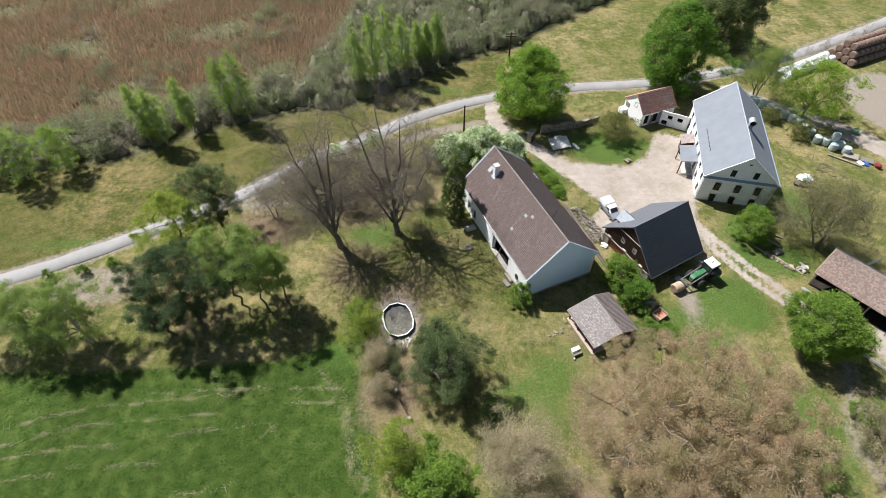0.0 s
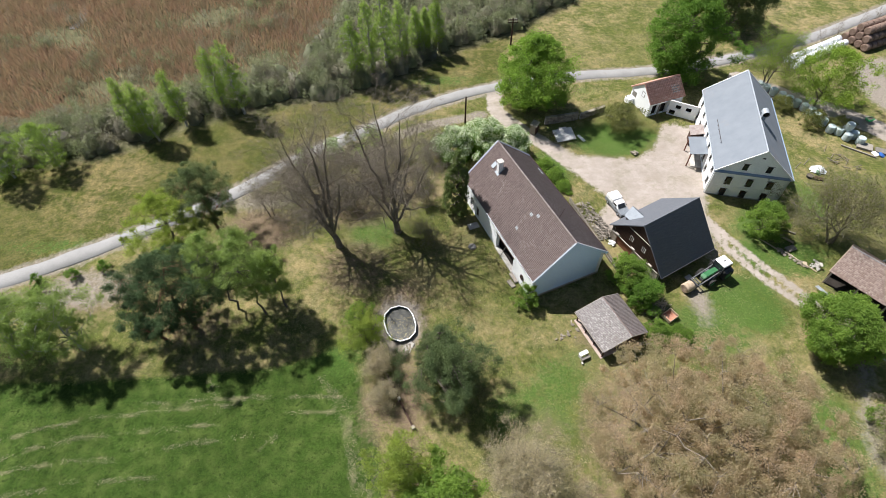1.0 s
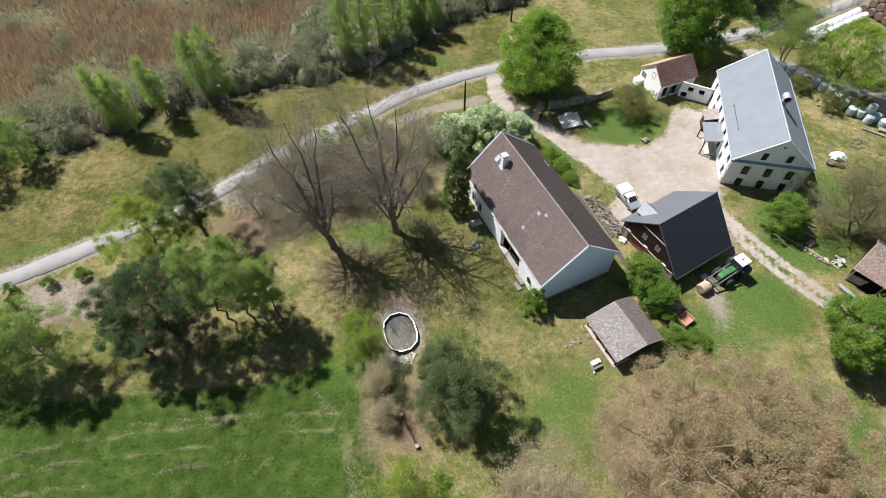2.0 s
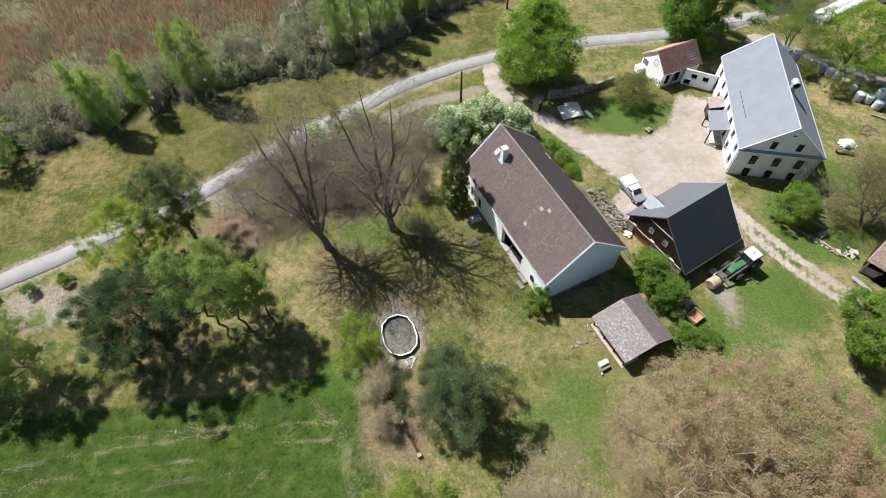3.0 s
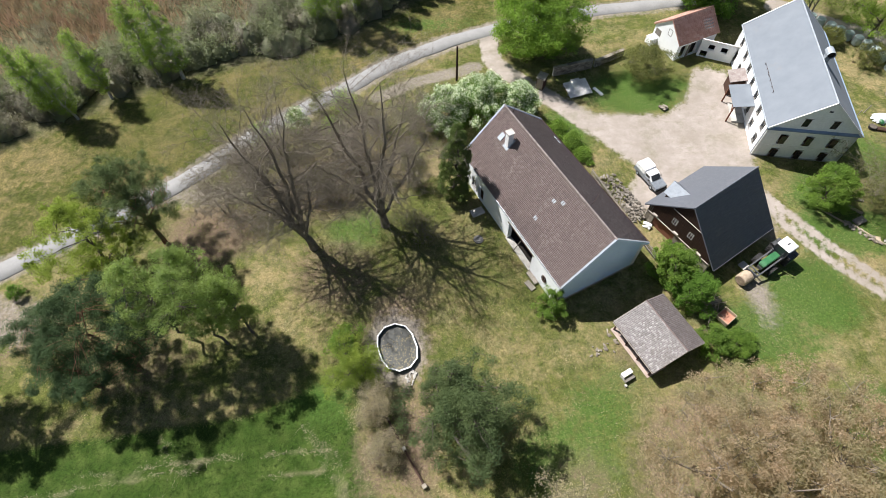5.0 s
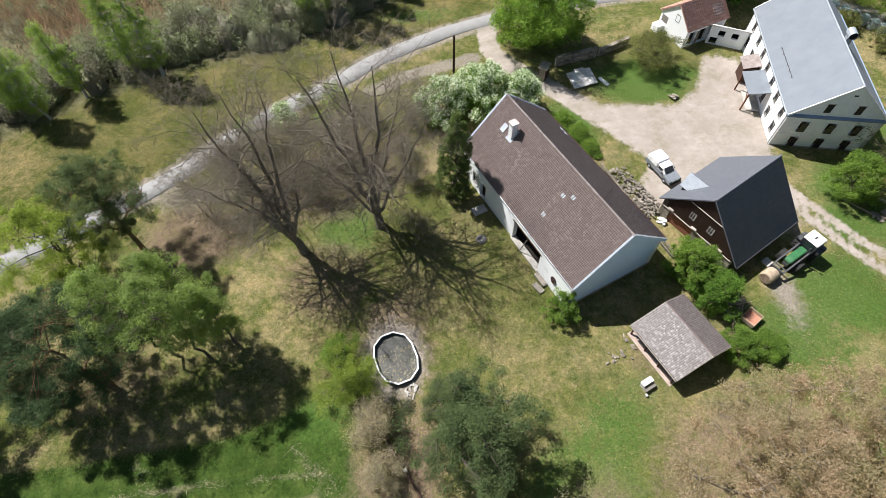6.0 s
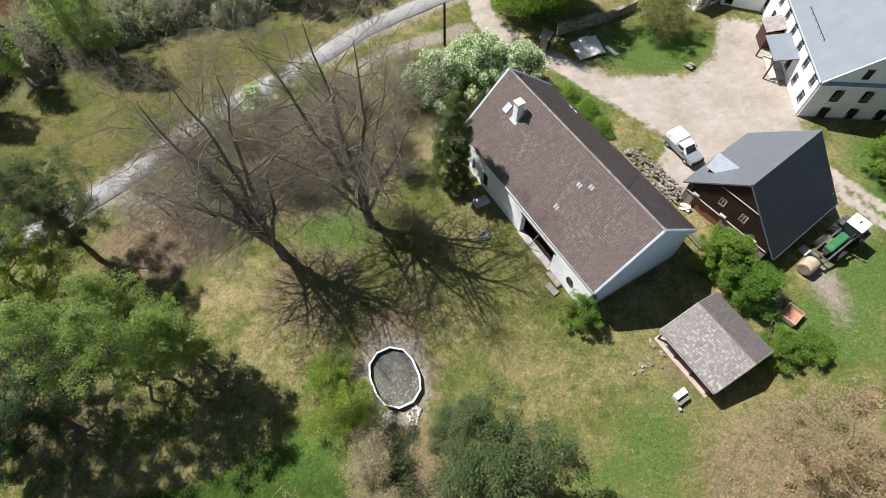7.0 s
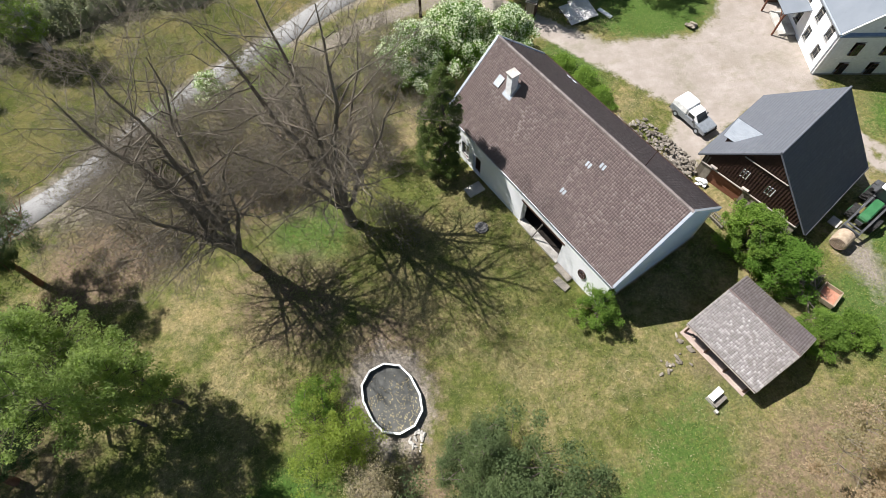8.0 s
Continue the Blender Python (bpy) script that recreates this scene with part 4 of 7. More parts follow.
# the low open hut
def hut():
    L, W, yr, zr, zl, zg = 5.85, 6.0, -3.62, 2.86, 1.85, 2.05
    b = thing("open_hut", turned(17.52, 30.72, 0, 113.0), "low open-fronted hut with a weathered shingle roof", "shed")
    roof = part("roof", slab(bmesh.new(), [(0, 0, zl), (L, 0, zl), (L, yr, zr), (0, yr, zr)], 0.08), DARK_TIMBER, b)
    part("roof", slab(bmesh.new(), [(0, -W, zg), (L, -W, zg), (L, yr, zr), (0, yr, zr)], 0.08), DARK_TIMBER, b)
    ta, tb = math.hypot(yr, zr - zl), math.hypot(W + yr, zr - zg)
    tiled("shingle", roof, (0, 0, zl), (1, 0, 0), (0, yr, zr - zl), (34, 26), L / 34, ta / 26, HUT_TILE, wave=0.03, thick=0.045, singles=(range(0, 15), range(0, 20)), jitter=0.02, label="weathered grey shingles")
    tiled("shingle", roof, (0, -W, zg), (1, 0, 0), (0, W + yr, zr - zg), (34, 18), L / 34, tb / 18, HUT_BROWN, wave=0.03, thick=0.045, jitter=0.02, label="weathered grey shingles")
    part("ridge_tiles", tubed((0, yr, zr + 0.03), (L, yr, zr + 0.03), 0.08, n=8), BARN_TILE, roof)
    for ya, za in ((0, zl), (-W, zg)):
        for x in (-0.03, L - 0.02):
            part("verge_board", slab(bmesh.new(), [(x, ya, za + 0.05), (x + 0.05, ya, za + 0.05), (x + 0.05, yr, zr + 0.06), (x, yr, zr + 0.06)], 0.16), GREY_TIMBER, roof)
    part("gutter", tubed((0, 0.05, zl - 0.05), (L, 0.05, zl - 0.05), 0.05, n=8), GREY_TIMBER, roof)
    for x in (0.3, 2.0, 3.7, L - 0.3):
        part("post", boxed(x - 0.07, x + 0.07, -0.5, -0.36, 0, zl + 0.02), DARK_TIMBER, b)
    part("eaves_beam", boxed(0.15, L - 0.15, -0.5, -0.36, zl - 0.06, zl + 0.06), DARK_TIMBER, b)
    part("back_wall", boxed(0.3, L - 0.3, -W + 0.3, -W + 0.4, 0, zg + 0.05), DARK_TIMBER, b)
    out = [(-W + 0.4, 0), (-2.4, 0), (-2.4, zl + 0.5), (yr, zr - 0.12), (-W + 0.4, zg)]
    part("side_wall", prism(bmesh.new(), out, "x", L - 0.4, L - 0.3), DARK_TIMBER, b)
    part("side_wall", prism(bmesh.new(), out, "x", 0.3, 0.4), DARK_TIMBER, b)
    part("floor", boxed(0.1, L - 0.1, -2.4, -0.12, -0.1, 0.05, 0.01), BRICK_RED, b, "pale brick paving")
    part("bench_inside", boxed(0.8, L - 0.9, -2.3, -1.9, 0.4, 0.46), GREY_TIMBER, b)
    return b


hut()


# the small white cottage with its side wing
def cottage():
    b = thing("cottage", turned(34.0, 74.28, 0, 19.9), "small whitewashed cottage with a red tiled gable roof", "cottage")
    L, W, zl, zr, yr = 6.8, 5.56, 2.5, 4.8, 2.78
    s = (zr - zl) / yr
    part("gable_wall", prism(bmesh.new(), [(0.25, -0.2), (W - 0.25, -0.2), (W - 0.25, zl + 0.1), (yr, zr - 0.12), (0.25, zl + 0.1)], "x", 0.15, 0.5), WHITEWASH, b, "bright white gable wall")
    part("gable_wall", prism(bmesh.new(), [(0.25, -0.2), (W - 0.25, -0.2), (W - 0.25, zl + 0.1), (yr, zr - 0.12), (0.25, zl + 0.1)], "x", L - 0.5, L - 0.15), WHITEWASH, b)
    part("wall", boxed(0.5, L - 0.5, W - 0.6, W - 0.25, -0.2, zl + 0.1), WHITEWASH, b)
    holes = [(0.8, 1.9, 0.0, 2.0), (2.4, 3.7, 0.0, 2.0)]
    part("wall", wall_with_holes(bmesh.new(), 0.5, L - 0.5, -0.2, zl + 0.1, 0.25, 0.6, holes), WHITEWASH, b)
    # near-black sheet behind the openings, painting the shade within
    part("bay_shade", boxed(0.55, 4.2, 0.75, 0.85, 0, 2.3), SHADE_BLACK, b)
    part("door", boxed(2.0, 2.35, 0.14, 0.22, 0, 1.9), GREY_TIMBER, b)
    window(b, 0.75, 0.95, turned(0.15, yr - 0.35, 2.5, -90), frame_mat=DARK_TIMBER, depth=-0.04, cross=False)
    part("vent_louvre", boxed(-0.55, 0.55, -0.02, 0.05, 0, 0.9, m=turned(0.15, W - 1.1, 1.3, -90)), GREY_TIMBER, b, "grey louvred vent")
    part("annex", boxed(-0.9, 0.15, W - 1.4, W - 0.2, -0.1, 1.0, 0.03), WHITEWASH, b)
    roof = part("roof", slab(bmesh.new(), [(0, 0, zl), (L, 0, zl), (L, yr, zr), (0, yr, zr)], 0.10), COTTAGE_TILE, b)
    part("roof", slab(bmesh.new(), [(0, W, zl), (L, W, zl), (L, yr, zr), (0, yr, zr)], 0.10), COTTAGE_TILE, b)
    t = math.hypot(yr, zr - zl)
    tiled("tile", roof, (0, 0, zl), (1, 0, 0), (0, yr, zr - zl), (22, 9), L / 22, t / 9, COTTAGE_TILE, wave=0.05, thick=0.09, singles=(range(0, 22), range(0, 9)), label="red clay tiles")
    tiled("tile", roof, (0, W, zl), (1, 0, 0), (0, -yr, zr - zl), (22, 9), L / 22, t / 9, COTTAGE_TILE, wave=0.05, thick=0.09, label="red clay tiles")
    part("ridge_tiles", tubed((0, yr, zr + 0.03), (L, yr, zr + 0.03), 0.1, n=8), COTTAGE_TILE, roof)
    part("roof_patch", slab(bmesh.new(), [(4.6, 0.6, zl + 0.6 * s + 0.13), (6.1, 0.6, zl + 0.6 * s + 0.13), (6.1, 1.7, zl + 1.7 * s + 0.13), (4.6, 1.7, zl + 1.7 * s + 0.13)], 0.02), HUT_TILE, roof, "grey patched tiles")
    w = thing("side_wing", turned(37.7, 75.6, 0, -28), "low white outbuilding wing with a grey roof", "outbuilding")
    part("wall", wall_with_holes(bmesh.new(), 0, 4.6, -0.2, 2.55, -0.3, 0, [(0.35, 1.25, 0, 0.95), (1.1, 1.9, 1.25, 2.05), (2.75, 3.6, 1.2, 2.0)]), WHITEWASH, w)
    part("wall", boxed(0, 0.3, 0, 2.2, -0.2, 0.8), WHITEWASH, w)
    part("wall", boxed(4.3, 4.6, 0, 2.2, -0.2, 0.8), WHITEWASH, w)
    # near-black sheet behind the wing's openings as painted shade
    part("wing_shade", boxed(0.3, 4.3, 0.5, 0.6, 0, 1.6), SHADE_BLACK, w)
    part("roof", slab(bmesh.new(), [(-0.2, -0.42, 2.72), (4.9, -0.42, 2.72), (4.9, 2.5, 0.75), (-0.2, 2.5, 0.75)], 0.08), GREY_TIMBER, w, "grey sheet roof")


cottage()


# the old open shed at the edge of the farm
def cart_shed():
    b = thing("cart_shed", turned(47.4, 40.78, 0, -51), "open cart shed with an old mossy red tile roof", "shed")
    L, W, zl, zr, yr = 13.5, 6.1, 2.45, 4.6, 3.3
    roof = part("roof", slab(bmesh.new(), [(0, 0, zl), (L, 0, zl), (L, yr, zr), (0, yr, zr)], 0.10), OLD_TILE, b)
    part("roof", slab(bmesh.new(), [(0, W, zl + 0.3), (L, W, zl + 0.3), (L, yr, zr), (0, yr, zr)], 0.10), OLD_TILE, b)
    t = math.hypot(yr, zr - zl)
    tiled("tile", roof, (0, 0, zl), (1, 0, 0), (0, yr, zr - zl), (66, 19), L / 66, t / 19, OLD_TILE, wave=0.02, jitter=0.03, singles=(range(0, 21), range(0, 14)), label="old red clay tiles")
    tiled("tile", roof, (0, W, zl + 0.3), (1, 0, 0), (0, yr - W, zr - zl - 0.3), (66, 16), L / 66, math.hypot(W - yr, zr - zl - 0.3) / 16, OLD_TILE, wave=0.025, jitter=0.03, label="old red clay tiles")
    part("ridge_tiles", tubed((0, yr, zr + 0.03), (L, yr, zr + 0.03), 0.1, n=8), HUT_TILE, roof)
    part("verge_board", slab(bmesh.new(), [(-0.05, 0, zl + 0.08), (0.06, 0, zl + 0.08), (0.06, yr, zr + 0.08), (-0.05, yr, zr + 0.08)], 0.16), PALE_TIMBER, roof)
    part("verge_board", slab(bmesh.new(), [(-0.05, W, zl + 0.38), (0.06, W, zl + 0.38), (0.06, yr, zr + 0.08), (-0.05, yr, zr + 0.08)], 0.16), PALE_TIMBER, roof)
    part("back_wall", boxed(0.2, L - 0.2, W - 0.5, W - 0.3, 0, zl + 0.4), DARK_TIMBER, b)
    part("end_wall", prism(bmesh.new(), [(1.8, 0), (W - 0.5, 0), (W - 0.5, zl + 0.4), (yr, zr - 0.15), (1.8, zl + 0.9)], "x", 0.2, 0.35), DARK_TIMBER, b)
    # floor blackened for the shade under the roof
    part("floor", boxed(0.3, L - 0.3, 0.5, W - 0.5, -0.1, 0.02), SHADE_BLACK, b)
    for x in (0.35, 3.6, 6.9, 10.2, 13.1):
        part("post", boxed(x - 0.09, x + 0.09, 0.35, 0.53, 0, zl + 0.25), GREY_TIMBER, b)
    low = thing("sheet_roof_lean_to", turned(53.3, 33.0, 0, -51), "corrugated grey lean-to roof beside the cart shed", "shed")
    bm = bmesh.new()
    for i in range(24):
        x = i * 0.2
        slab(bm, [(x, 0, 2.0), (x + 0.1, 0, 2.05), (x + 0.1, 3.2, 2.85), (x, 3.2, 2.8)], 0.02)
        slab(bm, [(x + 0.1, 0, 2.05), (x + 0.2, 0, 2.0), (x + 0.2, 3.2, 2.8), (x + 0.1, 3.2, 2.85)], 0.02)
    part("corrugated_sheet", bm, ZINC, low)
    for x in (0.2, 4.6):
        part("post", boxed(x - 0.06, x + 0.06, 0.15, 0.27, 0, 2.0), GREY_TIMBER, low)
        part("post", boxed(x - 0.06, x + 0.06, 2.95, 3.07, 0, 2.74), GREY_TIMBER, low)


cart_shed()

# ---- trees and shrubs ----
def limbs_mesh(name, segments, sides=5):
    """Tapered branches: rows of start, end, and the two radii."""
    s = np.array(segments, np.float64)
    a, b, r0, r1 = s[:, 0:3], s[:, 3:6], s[:, 6], s[:, 7]
    d = b - a
    d /= np.linalg.norm(d, axis=1, keepdims=True) + 1e-9
    ref = np.where(np.abs(d[:, 2:3]) < 0.9, [[0, 0, 1.0]], [[1.0, 0, 0]])
    u = np.cross(d, ref)
    u /= np.linalg.norm(u, axis=1, keepdims=True)
    v = np.cross(d, u)
    ang = np.arange(sides) * math.tau / sides
    ring = np.cos(ang)[None, :, None] * u[:, None] + np.sin(ang)[None, :, None] * v[:, None]
    low, top = a[:, None] + ring * r0[:, None, None], b[:, None] + ring * r1[:, None, None]
    verts = np.concatenate([low, top], 1).reshape(-1, 3)
    i = np.arange(sides)
    one = np.stack([i, (i + 1) % sides, sides + (i + 1) % sides, sides + i], 1)
    faces = (one[None] + (np.arange(len(s)) * 2 * sides)[:, None, None]).reshape(-1, 4)
    return arrays(name, verts, faces, smooth=True)


def leaves_mesh(name, centres, size, rng, flat=0.4, slim=0.55):
    """Many small pointed leaves."""
    c = np.asarray(centres, np.float64)
    n = len(c)
    d = rng.normal(size=(n, 3))
    d[:, 2] *= 1 - flat
    d /= np.linalg.norm(d, axis=1, keepdims=True)
    e = rng.normal(size=(n, 3)) * np.array([1, 1, 1 - flat])
    e -= (e * d).sum(1, keepdims=True) * d
    e /= np.linalg.norm(e, axis=1, keepdims=True)
    up = np.cross(d, e)
    s = (size * rng.uniform(0.6, 1.35, n))[:, None]
    verts = np.stack([c - d * s * 0.5, c + d * s * 0.12 + e * s * slim * 0.62, c + d * s * 0.55 - e * s * slim * 0.25 + up * s * 0.05], 1).reshape(-1, 3)
    return arrays(name, verts, np.arange(n * 3).reshape(n, 3))


def spikes_mesh(name, segments):
    """Fine twigs, each a thin three-sided spike."""
    s = np.array(segments, np.float64)
    a, b, r = s[:, 0:3], s[:, 3:6], s[:, 6]
    d = b - a
    d /= np.linalg.norm(d, axis=1, keepdims=True) + 1e-9
    u = np.cross(d, np.where(np.abs(d[:, 2:3]) < 0.9, [[0, 0, 1.0]], [[1.0, 0, 0]]))
    u /= np.linalg.norm(u, axis=1, keepdims=True)
    v = np.cross(d, u)
    ring = [a + (math.cos(k) * u + math.sin(k) * v) * r[:, None] for k in (0, math.tau / 3, 2 * math.tau / 3)]
    verts = np.stack(ring + [b], 1).reshape(-1, 3)
    faces = (np.array([[0, 1, 3], [1, 2, 3], [2, 0, 3]])[None] + (np.arange(len(s)) * 4)[:, None, None]).reshape(-1, 3)
    return arrays(name, verts, faces, smooth=True)


def cloud(rng, n):
    """Offsets in a soft ball with no far strays."""
    v = rng.normal(size=(n, 3))
    v /= np.linalg.norm(v, axis=1, keepdims=True)
    return v * (1.55 * rng.uniform(0, 1, n) ** 0.5)[:, None]


def profile(kind, s):
    """The crown's half width at a share s of its height."""
    if kind == "cone":
        return max(0.05, (1 - s) ** 0.75 * min(1.0, (s + 0.04) * 5) ** 0.6)
    if kind == "flame":
        return max(0.05, math.sin(math.pi * min(1.0, s) ** 0.85) ** 0.75 if s < 1 else 0.05)
    if kind == "column":
        return max(0.05, min(1.0, (1 - s) * 2.2) ** 0.7 * min(1.0, s * 5 + 0.55))
    if kind == "dome":
        return max(0.05, math.sqrt(max(0.0, 1 - s * s)) * min(1.0, 0.55 + s * 2.0))
    return max(0.05, math.sqrt(max(0.0, 1 - (2 * s - 0.9) ** 2 * 0.95)))


def crown_points(rng, h, bottom, radius, kind, count, lean, shell=0.55, lumps=7, rough=0.3):
    """Clump centres through an uneven crown, most of them near its outside."""
    phases = rng.uniform(0, math.tau, (lumps, 2))
    pts = []
    while len(pts) < count:
        s = rng.uniform(0, 1)
        a = rng.uniform(0, math.tau)
        k = 1 + rough * sum(math.sin((j % 4 + 1) * a + phases[j, 0]) * math.sin((j % 3 + 1) * 3 * s + phases[j, 1]) for j in range(lumps)) / 2.2
        r = radius * profile(kind, s) * k * (1 - shell * rng.uniform(0, 1) ** 1.7)
        if rng.uniform(0, 1) > (profile(kind, s) ** 1.2 + 0.12 if kind in ("cone", "column", "flame") else 0.35 + profile(kind, s) ** 0.5):
            continue
        z = bottom + s * (h - bottom)
        pts.append((r * math.cos(a) + lean[0] * z, r * math.sin(a) + lean[1] * z, z))
    return np.array(pts)


def branch_to(rng, start, end, r0, r1, parts=3, sag=0.1, bend=0.05):
    """Segments along a bent line."""
    start, end = np.asarray(start, float), np.asarray(end, float)
    length = np.linalg.norm(end - start)
    out, last, lastr = [], start, r0
    for i in range(1, parts + 1):
        t = i / parts
        p = start + (end - start) * t
        if i < parts:
            p = p + rng.normal(size=3) * length * bend + np.array([0, 0, sag * length * math.sin(math.pi * t)])
        r = r0 + (r1 - r0) * t
        out.append((*last, *p, lastr, r))
        last, lastr = p, r
    return out


def leafy(name, x, y, h, radius, leaf, bark, label, seed, kind="round", bottom=0.22, clumps=260, per=90, size=0.26, spread=0.55, trunk=0.0, lean=(0, 0), shell=0.55, category="tree", rough=0.3, second=None, group="", twigs=1.0, slim=0.55, flat=0.4, stems=1):
    """A tree with a tapered trunk, limbs, branches and a crown of leaves."""
    rng = np.random.default_rng(seed)
    trunk = trunk or 0.022 * h
    pts = crown_points(rng, h, bottom * h, radius, kind, clumps, lean, shell, rough=rough)
    segs, nodes = [], []
    top = h * (0.86 if kind in ("cone", "column", "flame") else 0.62)
    for k in range(stems):
        off = np.array([rng.normal() * 0.35, rng.normal() * 0.35, 0]) * (stems > 1)
        tip = np.array([lean[0] * top, lean[1] * top, top]) + off * 4
        run = branch_to(rng, off + np.array([0, 0, -0.15]), tip, trunk / stems ** 0.4, trunk * 0.28, 6, 0.0, 0.02)
        segs += run
        for s in run:
            for t in (0.0, 0.5, 1.0):
                p = np.array(s[:3]) * (1 - t) + np.array(s[3:6]) * t
                if p[2] > bottom * h * 0.55:
                    nodes.append((*p, s[6] * 0.55))
    # limbs reach some far clumps first, and the rest hang on the nearest limb
    order = rng.permutation(len(pts))
    main = order[: max(8, clumps // 9)]
    for i in main:
        p = pts[i]
        nd = np.array(nodes)
        away = np.linalg.norm(nd[:, :3] - p, axis=1) + 1.6 * np.maximum(0, nd[:, 2] - p[2] + 0.3 * radius)
        j = int(np.argmin(away))
        r = min(nd[j, 3], trunk * 0.42)
        run = branch_to(rng, nd[j, :3], p, r, max(0.012, r * 0.3), 3, 0.06)
        segs += run
        for s in run:
            nodes.append((*s[3:6], s[7]))
    nd = np.array(nodes)
    for i in order[len(main):]:
        p = pts[i]
        j = int(np.argmin(np.linalg.norm(nd[:, :3] - p, axis=1)))
        segs += branch_to(rng, nd[j, :3], p, min(nd[j, 3], 0.035) + 0.006, 0.008, 2, 0.05)
    ob = thing(name, pose(x, y, 0), label, category, group)
    link("trunk", limbs_mesh("trunk", segs, 5 if y < 60 else 4), bark, ob)
    per, size = (int(per * 1.9), size * 0.76) if y < 60 else (int(per * 1.25), size * 0.9)
    n = clumps * per
    which = rng.integers(0, clumps, n)
    scale = (0.85 if y < 60 else 1.05) * spread * rng.uniform(0.5, 1.3, clumps)
    c = pts[which] + cloud(rng, n) * scale[which, None] * np.array([1, 1, 0.75])
    c[:, 2] = np.maximum(c[:, 2], 0.08)
    link("crown", leaves_mesh("crown", c, size, rng, flat, slim), leaf, ob)
    if second is not None:
        m, share, sz = second
        far = pts[np.argsort(-(pts[:, 2] + np.hypot(pts[:, 0], pts[:, 1])))]
        k = int(n * share)
        w = rng.integers(0, int(len(far) * 0.8), k)
        c = far[w] * np.array([1.04, 1.04, 1.03]) + cloud(rng, k) * spread * 0.8
        link("blossom", leaves_mesh("blossom", c, sz, rng, 0.2, 0.9), m, ob, "white blossom")
    return ob


def bare(name, x, y, h, label, seed, stems, bark, spread=0.55, levels=5, trunk=0.36, category="tree", buds=None, twig=0.011, kids=(3, 4, 4, 4, 3), droop=0.0, fork=0.12, bud_size=0.2, bud_count=0, lean=(0.0, 0.0), shrink=0.62, reach=0.56):
    """A tree in early spring: stems that fork again and again down to fine twigs."""
    rng = np.random.default_rng(seed)
    segs, fine, tips, spikes = [], [], [], []

    def grow(p, d, length, r, level):
        n = 5 if level == 0 else (3 if level < levels - 2 else 2)
        if level == levels - 1:
            for k in range(2):
                e = np.array(d, float) + rng.normal(size=3) * (0.15 + 0.35 * k) + np.array([0, 0, 0.1])
                e = np.array(p, float) + e / np.linalg.norm(e) * length * rng.uniform(0.7, 1.2)
                spikes.append((*p, *e, max(r * 0.8, twig)))
                tips.append(e)
            return
        q = np.array(p, float)
        d = np.array(d, float)
        path = [q]
        for i in range(n):
            d = d + rng.normal(size=3) * (0.10 if level == 0 else 0.17)
            d[2] += (0.06 if level < 3 else 0.03) - droop * level * 0.05
            d /= np.linalg.norm(d)
            q2 = q + d * length / n
            ra, rb = r * (1 - 0.55 * i / n), r * (1 - 0.55 * (i + 1) / n)
            (segs if ra > 0.03 else fine).append((*q, *q2, max(ra, twig * 0.7), max(rb, twig * 0.6)))
            q = q2
            path.append(q)
        count = kids[level] + int(rng.integers(0, 2))
        for k in range(count):
            t = (fork if level == 0 else 0.25) + (1 - (fork if level == 0 else 0.25)) * (k + rng.uniform(0.2, 0.9)) / count
            idx = min(int(t * n), n - 1)
            f = t * n - idx
            s = path[idx] * (1 - f) + path[idx + 1] * f
            side = rng.normal(size=3)
            side -= (side @ d) * d
            side /= np.linalg.norm(side)
            nd = d * (1 - spread * rng.uniform(0.7, 1.1)) + side * spread * rng.uniform(0.9, 1.4)
            nd[2] += 0.12
            nd /= np.linalg.norm(nd)
            grow(s, nd, length * shrink * rng.uniform(0.75, 1.15), r * (1 - 0.55 * t) * 0.58, level + 1)
        grow(q, d, length * shrink * 0.9, r * 0.42, level + 1)

    for k in range(stems):
        a = k * math.tau / stems + rng.uniform(-0.5, 0.5)
        tilt = (0.05 + 0.11 * rng.uniform(0, 1) if h > 16 else 0.10 + 0.16 * rng.uniform(0, 1)) if stems > 1 else 0.04
        d = np.array([math.cos(a) * tilt + lean[0], math.sin(a) * tilt + lean[1], 1.0])
        o = (math.cos(a) * 0.25 * (stems > 1), math.sin(a) * 0.25 * (stems > 1), -0.2)
        grow(o, d / np.linalg.norm(d), h * reach * rng.uniform(0.9, 1.06), trunk / stems ** 0.35, 0)
    ob = thing(name, pose(x, y, 0), label, category)
    stem = link("trunk", limbs_mesh("trunk", segs, 7), bark, ob)
    if category == "shrub" or trunk < 0.15:
        tagged(stem, kind="stuff")
    tagged(link("branchwork", limbs_mesh("branchwork", fine, 3), bark, ob), kind="stuff")
    tagged(link("twigwork", spikes_mesh("twigwork", spikes), bark, ob), kind="stuff")
    if buds is not None and bud_count:
        tp = np.array(tips)
        f = np.array(fine)
        pool = np.concatenate([tp, (f[:, :3] + f[:, 3:6]) / 2, f[:, 3:6]])
        w = rng.integers(0, len(pool), bud_count)
        c = pool[w] + cloud(rng, bud_count) * 0.30
        link("young_leaves", leaves_mesh("young_leaves", c, bud_size, rng, 0.3, 0.6), buds, ob)
    return ob


